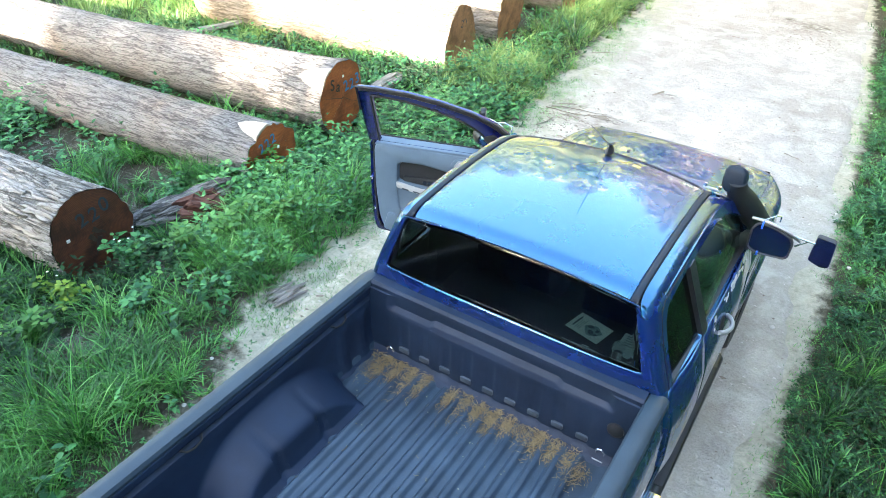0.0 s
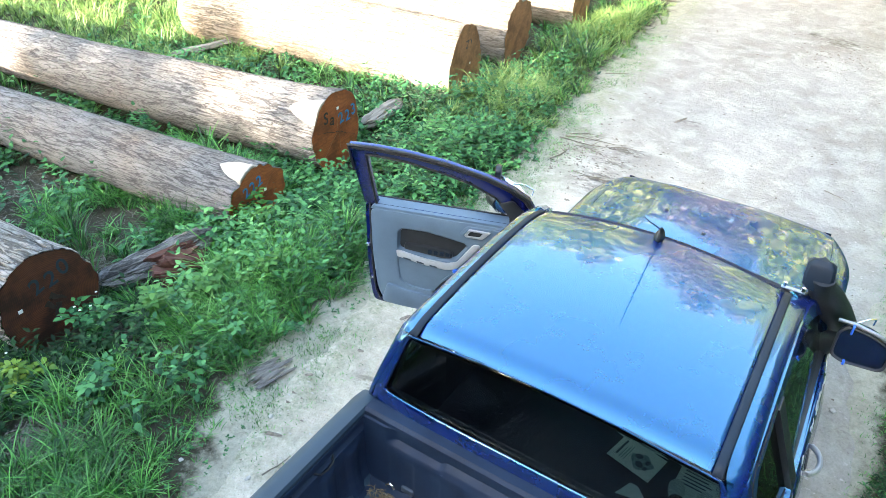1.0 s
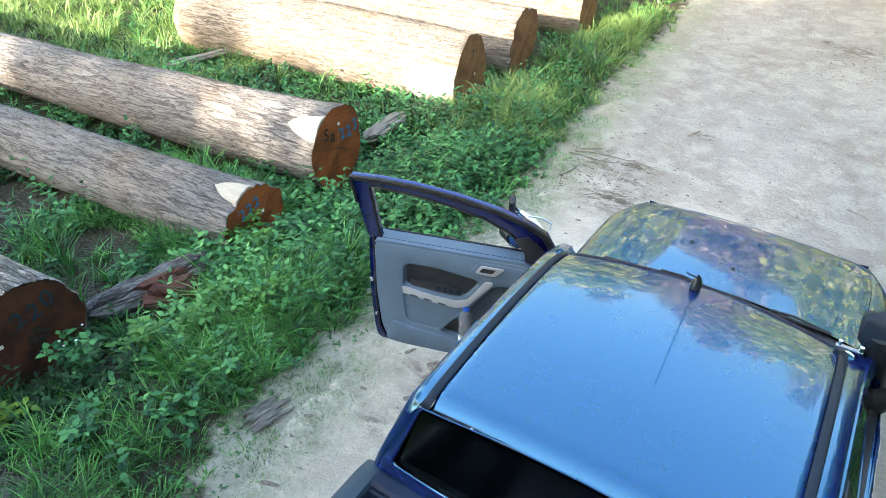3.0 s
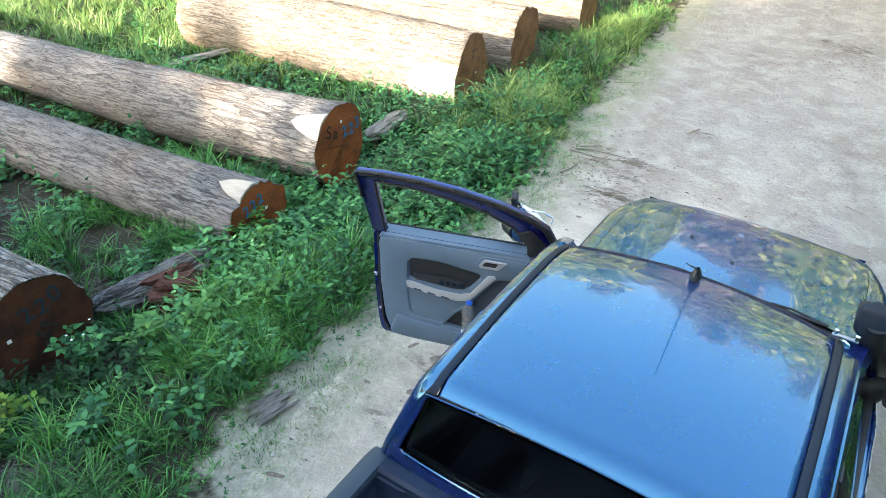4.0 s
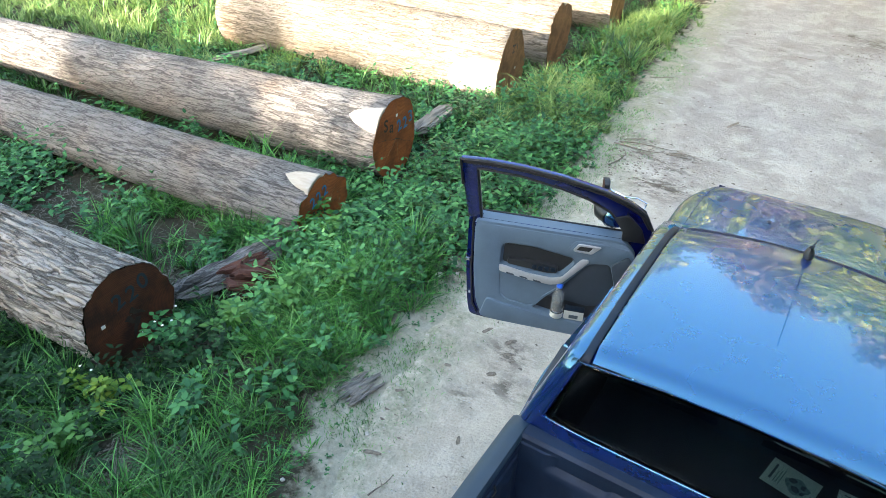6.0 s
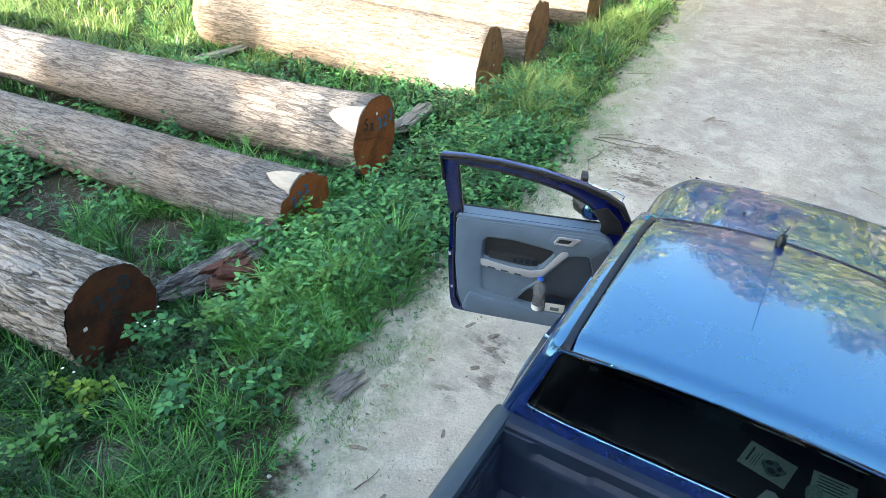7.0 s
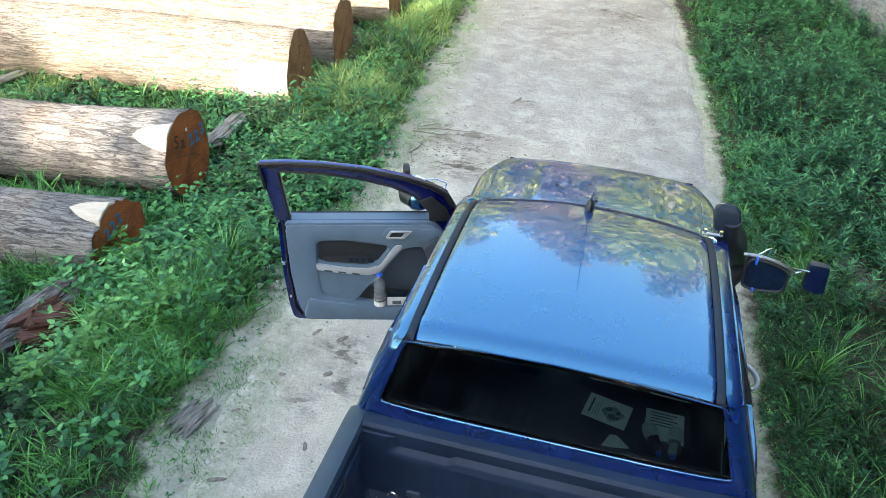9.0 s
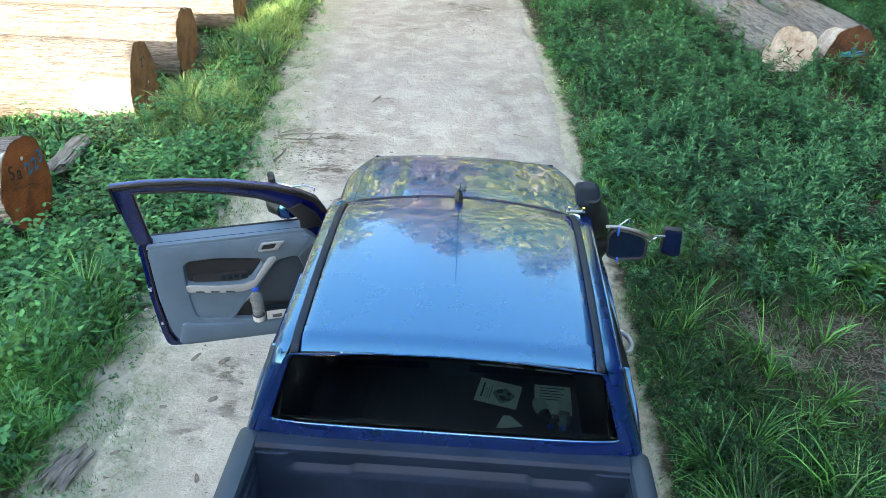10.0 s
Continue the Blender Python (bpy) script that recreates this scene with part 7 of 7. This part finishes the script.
dead_wood("broken_branch", (-9.75, 7.3, 0.0), (-9.4, 8.3, 0.05), 0.07, 0.06, WEATHERED, "grey weathered branch lying against a log", "branch", 5.0)
bark = thing("bark_piece", "cracked grey bark in loose slivers at the track's edge", "bark piece", pose(-3.66, 3.15, 0.008, 0, 0, 74))
for k in range(7):
    a = 0.030 * (k - 3) + 0.006 * math.sin(3 * k)
    l = 0.13 + 0.05 * math.sin(2.1 * k + 1)
    o = dead_wood("bark_sliver", (-l + 0.02 * math.cos(4 * k), a, 0.012), (l + 0.03 * math.sin(5 * k), a + 0.012 * math.sin(k), 0.014 + 0.004 * (k % 2)), 0.015, 0.011, DEAD_BARK, "", "", 20.0 + k, 0.9, 0.5)
    o.parent = bark
for k, (x, y, l, az, r) in enumerate(((-3.23, 2.74, 0.16, 20, 0.018), (-2.91, 3.82, 0.09, 30, 0.026), (-3.18, 4.24, 0.13, 65, 0.020), (-2.95, 4.22, 0.13, 50, 0.022), (-2.90, 4.08, 0.10, 15, 0.015), (-2.80, 3.14, 0.09, 110, 0.016), (-3.40, 3.30, 0.08, 40, 0.018), (-2.44, 9.56, 0.34, 70, 0.03), (-3.24, 3.72, 0.07, 10, 0.016), (-2.87, 2.5, 0.08, 80, 0.016))):
    c, s = 0.5 * l * math.cos(radians(az)), 0.5 * l * math.sin(radians(az))
    c, s = 0.75 * c, 0.75 * s
    tagged(dead_wood("bark_chip", (x - c, y - s, 0.005), (x + c, y + s, 0.008), r * 0.7, r * 0.55, CHIP, "", "", 10.0 + k, 0.6, 0.45), "brown bark chip lying on the sandy track", "bark chip", "bark chips on the track")


def twig(x, y, length, az, seed, r=0.006):
    rr = np.random.default_rng(seed)
    pts, p, a = [], np.array([x, y]), radians(az)
    for k in range(7):
        pts.append((p[0], p[1], 0.012 + 0.006 * rr.random()))
        a += rr.normal() * 0.18
        p = p + length / 6 * np.array([math.cos(a), math.sin(a)])
    root = part("twig", tube(pts, list(np.linspace(r, r * 0.35, 7)), 6), TWIG)
    q = pts[3]
    part("side_shoot", tube([q, (q[0] + 0.2 * length * math.cos(a + 0.7), q[1] + 0.2 * length * math.sin(a + 0.7), 0.015)], [r * 0.6, r * 0.3], 5), TWIG, root)
    tagged(root, "thin dead twig lying on the sandy track", "twig", "twigs on the track")


for k, (x, y, l, az) in enumerate(((-3.55, 8.15, 0.85, 8), (-3.50, 8.22, 0.75, 22), (-3.48, 8.3, 0.4, 60), (-3.40, 7.55, 0.55, 48), (-2.92, 8.20, 0.35, 10), (-2.90, 8.27, 0.40, 2), (-2.80, 8.32, 0.3, -14), (-3.05, 7.42, 0.5, -5), (-2.95, 7.36, 0.45, 8), (-2.75, 7.40, 0.4, -8), (-3.30, 8.05, 0.5, 14), (-0.55, 8.6, 0.3, -30), (-2.2, 12.9, 0.4, 10), (-3.6, 4.9, 0.2, 40), (-3.05, 2.45, 0.22, 75), (-3.9, 10.6, 0.4, 20), (-0.45, 4.2, 0.2, 30))):
    twig(x, y, l, az, 60 + k, 0.009 if l > 0.5 else 0.006)


def stone(x, y, r, seed):
    bm = bmesh.new()
    bmesh.ops.create_icosphere(bm, subdivisions=2, radius=1)
    for v in bm.verts:
        v.co *= r * (1 + 0.35 * noise.noise(v.co * 1.3 + Vector((seed, 0, 0))))
        v.co.z *= 0.55
    ob = part("stone", bm, STONE)
    ob.location = (x, y, road_z(x, y) * 0.5 + 0.2 * r if edge_gap(np.array([x]), np.array([y]))[0] < 0 else ground_z(x, y) + 0.25 * r)
    ob.rotation_euler.z = seed
    tagged(ob, "small pale stone at the edge of the track", "stone", "stones along the track")


rng = np.random.default_rng(77)
for k, (x, y, r) in enumerate(((-3.92, 4.68, 0.035), (-3.84, 4.41, 0.022), (-3.95, 4.55, 0.025), (-3.90, 3.57, 0.02), (-3.80, 4.80, 0.02))):
    stone(x, y, r, 1.3 * k)
for k in range(46):
    y = rng.uniform(1.5, 13)
    left = k % 2
    x = (lerp_table(ROAD_L, y) + rng.normal() * 0.18) if left else (lerp_table(ROAD_R, y) - 0.02 + rng.normal() * 0.16)
    stone(x, y, 0.008 + 0.016 * rng.random(), 2.1 * k)


def grit(name, seed, n, r0, r1, mat, label, kind_box):
    """Many small clods or chips as one heap of small tilted pieces."""
    rr = np.random.default_rng(seed)
    V, T = [], []
    tet = np.array([[1, 0, -0.3], [-0.5, 0.87, -0.3], [-0.5, -0.87, -0.3], [0.1, 0.1, 0.7]])
    for k in range(n):
        x, y = kind_box(rr)
        r = r0 + (r1 - r0) * rr.random() ** 2.5
        a = rr.uniform(0, 6.28)
        R = np.array([[math.cos(a), -math.sin(a), 0], [math.sin(a), math.cos(a), 0], [0, 0, 1]])
        p = (tet * (0.6 + 0.8 * rr.random((4, 1)))) @ R.T * r * np.array([1 + rr.random(), 0.7, 0.8])
        V.append(p + np.array([x, y, road_z(x, y) + 0.15 * r]))
        T.append(np.array([[0, 1, 3], [1, 2, 3], [2, 0, 3]]) + 4 * k)
    ob = part(name, arrays(name, np.concatenate(V), tris=np.concatenate(T)), mat, smooth=False)
    tagged(ob, label, name.replace("_", " "), kind="stuff")


def on_track(rr):
    y = 1.0 + 13.5 * rr.random() ** 1.4
    l, r = lerp_table(ROAD_L, y), lerp_table(ROAD_R, y)
    u = rr.beta(0.75, 0.75)
    return l + (r - l) * u, y


def by_sticks(rr):
    return -3.15 + 0.45 * rr.normal(), 7.75 + 0.45 * rr.normal()


grit("grit", 81, 5200, 0.004, 0.016, STONE, "fine grit and crumbs of earth on the track", on_track)
grit("bark_crumbs", 82, 650, 0.005, 0.022, TWIG, "brown bark crumbs scattered over the track", on_track)
grit("bark_crumbs", 83, 700, 0.005, 0.022, TWIG, "brown bark crumbs round the twigs", by_sticks)
grit("mud_crumbs", 84, 260, 0.006, 0.02, TWIG, "dark crumbled mud on the far track", lambda rr: (-0.95 + 0.28 * rr.normal(), 13.5 + 0.35 * rr.normal()))


def litter_patch(seed, n):
    rr = np.random.default_rng(seed)
    V, Q = [], []
    for k in range(n):
        cx, cy, cr = BARE[int(rr.integers(len(BARE)))]
        x, y = cx + cr * 0.7 * rr.normal(), cy + cr * 0.7 * rr.normal()
        a, l, w = rr.uniform(0, 6.28), 0.02 + 0.08 * rr.random(), 0.0015 + 0.0030 * rr.random()
        z = ground_z(x, y) + 0.01 + 0.02 * rr.random()
        d, s = np.array([math.cos(a), math.sin(a), 0.15 * rr.normal()]), np.array([-math.sin(a), math.cos(a), 0])
        c = np.array([x, y, z])
        V += [c - d * l / 2 - s * w, c - d * l / 2 + s * w, c + d * l / 2 + s * w, c + d * l / 2 - s * w]
        Q.append([4 * k, 4 * k + 1, 4 * k + 2, 4 * k + 3])
    tagged(part("plant_litter", arrays("plant_litter", np.array(V), quads=np.array(Q)), LITTER, smooth=False), "dry stalks and bark litter on bare soil", "plant litter", kind="stuff")


litter_patch(90, 8000)


# ---- hay in the bed ----
def hay(seed, n, spots):
    rr = np.random.default_rng(seed)
    w = np.array([s[3] for s in spots])
    pick = rr.choice(len(spots), n, p=w / w.sum())
    V, Q = [], []
    for k, i in enumerate(pick):
        cx, cy, (sx, sy), _ = spots[i]
        x, y = cx + sx * rr.normal(), min(cy + sy * rr.normal(), -0.13)
        if abs(x) > 0.74:
            continue
        a, l, wd = rr.uniform(0, 6.28), 0.012 + 0.040 * rr.random(), 0.0007 + 0.0009 * rr.random()
        z = 0.955 + 0.024 * rr.random() ** 1.5
        d, s = np.array([math.cos(a), math.sin(a), 0.2 * rr.normal()]), np.array([-math.sin(a), math.cos(a), 0.0])
        c = np.array([x, y, z])
        b = len(V)
        bend = np.array([0, 0, 0.15 * l]) + s * l * 0.2 * rr.normal()
        V += [c - d * l / 2 - s * wd, c - d * l / 2 + s * wd, c + bend + s * wd, c + bend - s * wd, c + d * l / 2 + s * wd, c + d * l / 2 - s * wd]
        Q += [[b, b + 1, b + 2, b + 3], [b + 3, b + 2, b + 4, b + 5]]
    ob = part("hay", arrays("hay", np.array(V), quads=np.array(Q)), STRAW, smooth=False)
    ob.matrix_basis = TRUCK
    tagged(ob, "dry golden hay scattered at the front of the bed liner", "hay", kind="stuff")


heaps = [(-0.63, -0.22, (0.045, 0.06), 5.0), (-0.52, -0.20, (0.03, 0.05), 2.0)]
for k in range(13):
    gx = -0.625 + 0.0893 * (k + 0.95)
    if k in (3, 9):
        continue
    heaps.append((gx, -0.17 - 0.05 * ((k * 7) % 5) / 5, (0.018, 0.05 + 0.03 * ((k * 3) % 4) / 4), 1.3 + 1.2 * ((k * 5) % 3) / 2))
heaps += [(0.05, -0.19, (0.09, 0.025), 3.0), (0.30, -0.20, (0.08, 0.04), 3.0), (0.0, -0.6, (0.4, 0.35), 0.25), (0.60, -0.27, (0.03, 0.04), 1.5), (-0.64, -0.14, (0.03, 0.02), 1.0)]
hay(95, 3000, heaps)


def leaf_bits(seed, n):
    """Small pale petals and crumbs of leaf lying on the liner's ribs."""
    rr = np.random.default_rng(seed)
    B, A, S, L = [], [], [], []
    for k in range(n):
        x, y, a = rr.uniform(-0.74, 0.62), -0.16 - 1.1 * rr.random() ** 1.4, rr.uniform(0, 6.28)
        if rr.random() < 0.4:
            x = -0.69 + 0.035 * rr.normal()
        z = bed_floor_fn((x + 0.775) / 1.55, (y - BED_Y0 + 0.02) / (BED_Y1 - BED_Y0 + 0.02))[2] + 0.003
        B.append((x, y, z)), A.append((math.cos(a), math.sin(a), 0.1)), S.append((-math.sin(a), math.cos(a), 0.0)), L.append(0.004 + 0.009 * rr.random() ** 2)
    v, q = leaf_mesh(np.array(B), np.array(A), np.array(S), np.array(L), 0.7)
    ob = part("leaf_bits", arrays("leaf_bits", v, tris=q), PALE_BITS, smooth=False)
    ob.matrix_basis = TRUCK
    tagged(ob, "small pale leaf crumbs and petals on the bed liner", "leaf crumbs", kind="stuff")


leaf_bits(96, 260)

# ---- loose things in the truck ----
DM = door_map()


def door_spot(u, z, c):
    return TRUCK @ DM(u, z, c)


p = door_spot(0.500, 0.766, 0.040)
bottle = thing("water_bottle", "clear plastic water bottle with blue cap in the door pocket", "bottle", Matrix.Translation(p) @ Matrix.Diagonal((1.35, 1.35, 1.12, 1.0)))
prof = [(0.0, 0.002), (0.026, 0.0), (0.031, 0.008), (0.031, 0.05), (0.028, 0.055), (0.031, 0.062), (0.031, 0.105), (0.026, 0.118), (0.031, 0.132), (0.031, 0.165), (0.026, 0.188), (0.014, 0.208), (0.0125, 0.225)]
part("bottle_body", sheet(lambda u, v: (prof[round(v * 12)][0] * math.cos(2 * math.pi * u), prof[round(v * 12)][0] * math.sin(2 * math.pi * u), prof[round(v * 12)][1]), 24, 12, True), BOTTLE, bottle)
part("bottle_cap", tube([(0, 0, 0.222), (0, 0, 0.244)], [0.0165, 0.0155], 16), BLUE_CAP, bottle, "blue screw cap")
part("bottle_label", sheet(lambda u, v: (0.0316 * math.cos(2 * math.pi * u), 0.0316 * math.sin(2 * math.pi * u), 0.008 + 0.035 * v), 24, 2, True), CARD, bottle, "pale paper label")
q = door_spot(0.385, 0.766, 0.028)
ang = math.degrees(math.atan2(DU.y, DU.x))
pack = thing("small_carton", "small pale carton lying in the door pocket", "carton", Matrix.Translation(q) @ pose(0, 0, 0, 0, 0, ang))
part("carton_body", block(-0.065, 0.065, -0.025, 0.025, 0.0, 0.070, 0.003), CARD, pack)
part("carton_lid", block(-0.066, 0.066, -0.026, 0.026, 0.071, 0.082, 0.003), STRIP, pack, "dark lid")
part("carton_band", block(-0.03, 0.03, -0.0262, 0.0262, 0.012, 0.04, 0.001), INK, pack)

for k, (x, y, z, w, l, az, lab) in enumerate(((-0.945, 2.955, 1.112, 0.225, 0.17, -14, "pale printed leaflet on the bench behind the seats"), (-0.66, 2.93, 1.112, 0.19, 0.20, -3, "pale printed sheet on the bench behind the seats"))):
    leaf = thing("leaflet", lab, "leaflet", pose(x, y, z, 0, 0, az), "papers behind the seats")
    part("sheet_of_paper", block(-w / 2, w / 2, -l / 2, l / 2, 0.0, 0.003, 0.001), PAPER, leaf)
    if k == 0:
        part("printed_picture", plate([(0.03 + 0.055 * math.cos(t) * (1 + 0.15 * math.sin(3 * t)), -0.01 + 0.045 * math.sin(t) * (1 + 0.2 * math.cos(4 * t))) for t in np.linspace(0, 6.28, 22)[:-1]], (), 0.001, lambda a, b, c: (a, b, 0.0035 + c)), INK_PALE, leaf)
        for a, b, r in ((0.005, 0.012, 0.016), (0.055, 0.004, 0.013), (0.030, -0.030, 0.018), (0.062, -0.034, 0.011)):
            part("printed_shape", plate([(a + r * math.cos(t) * (1 + 0.25 * math.sin(2 * t + a * 90)), b + r * math.sin(t)) for t in np.linspace(0, 6.28, 15)[:-1]], (), 0.001, lambda x, y, c: (x, y, 0.0055 + c)), INK, leaf)
        for j in range(3):
            part("printed_line", block(-0.066 + 0.012 * j, -0.062 + 0.012 * j, -0.055, 0.02 + 0.012 * j, 0.0035, 0.0045, 0.0), INK_PALE, leaf)
        part("printed_line", block(-0.088, -0.078, -0.05, 0.055, 0.0035, 0.0045, 0.0), INK, leaf)
    else:
        for j in range(5):
            part("printed_line", block(-0.07, 0.06 - 0.02 * (j % 2), 0.075 - 0.02 * j, 0.081 - 0.02 * j, 0.0035, 0.0045, 0.0), INK, leaf)
slip = thing("paper_slip", "pale torn paper slip on the bench behind the seats", "paper slip", pose(-0.90, 2.755, 1.112, 0, 0, 10))
part("sheet_of_paper", plate([(-0.07, -0.03), (0.07, -0.03), (0.02, 0.045), (-0.015, 0.05)], (), 0.003, None), PAPER, slip)
for x in (-0.72, -0.62):
    b = thing("plastic_bottle", "crumpled clear plastic bottle behind the seats", "bottle", pose(x, 2.80, 1.145, 78, 0, 12 if x < -0.7 else -8), "bottles behind the seats")
    part("bottle_body", sheet(lambda u, v: ((0.034 + 0.004 * math.sin(9 * v)) * (1 if v < 0.75 else 1 - 2.4 * (v - 0.75)) * math.cos(2 * math.pi * u), (0.034 + 0.004 * math.sin(7 * v)) * (1 if v < 0.75 else 1 - 2.4 * (v - 0.75)) * math.sin(2 * math.pi * u), -0.1 + 0.2 * v), 18, 16, True), BOTTLE_THIN, b)
    part("bottle_cap", tube([(0, 0, 0.098), (0, 0, 0.115)], 0.014, 12), BLUE_CAP, b)
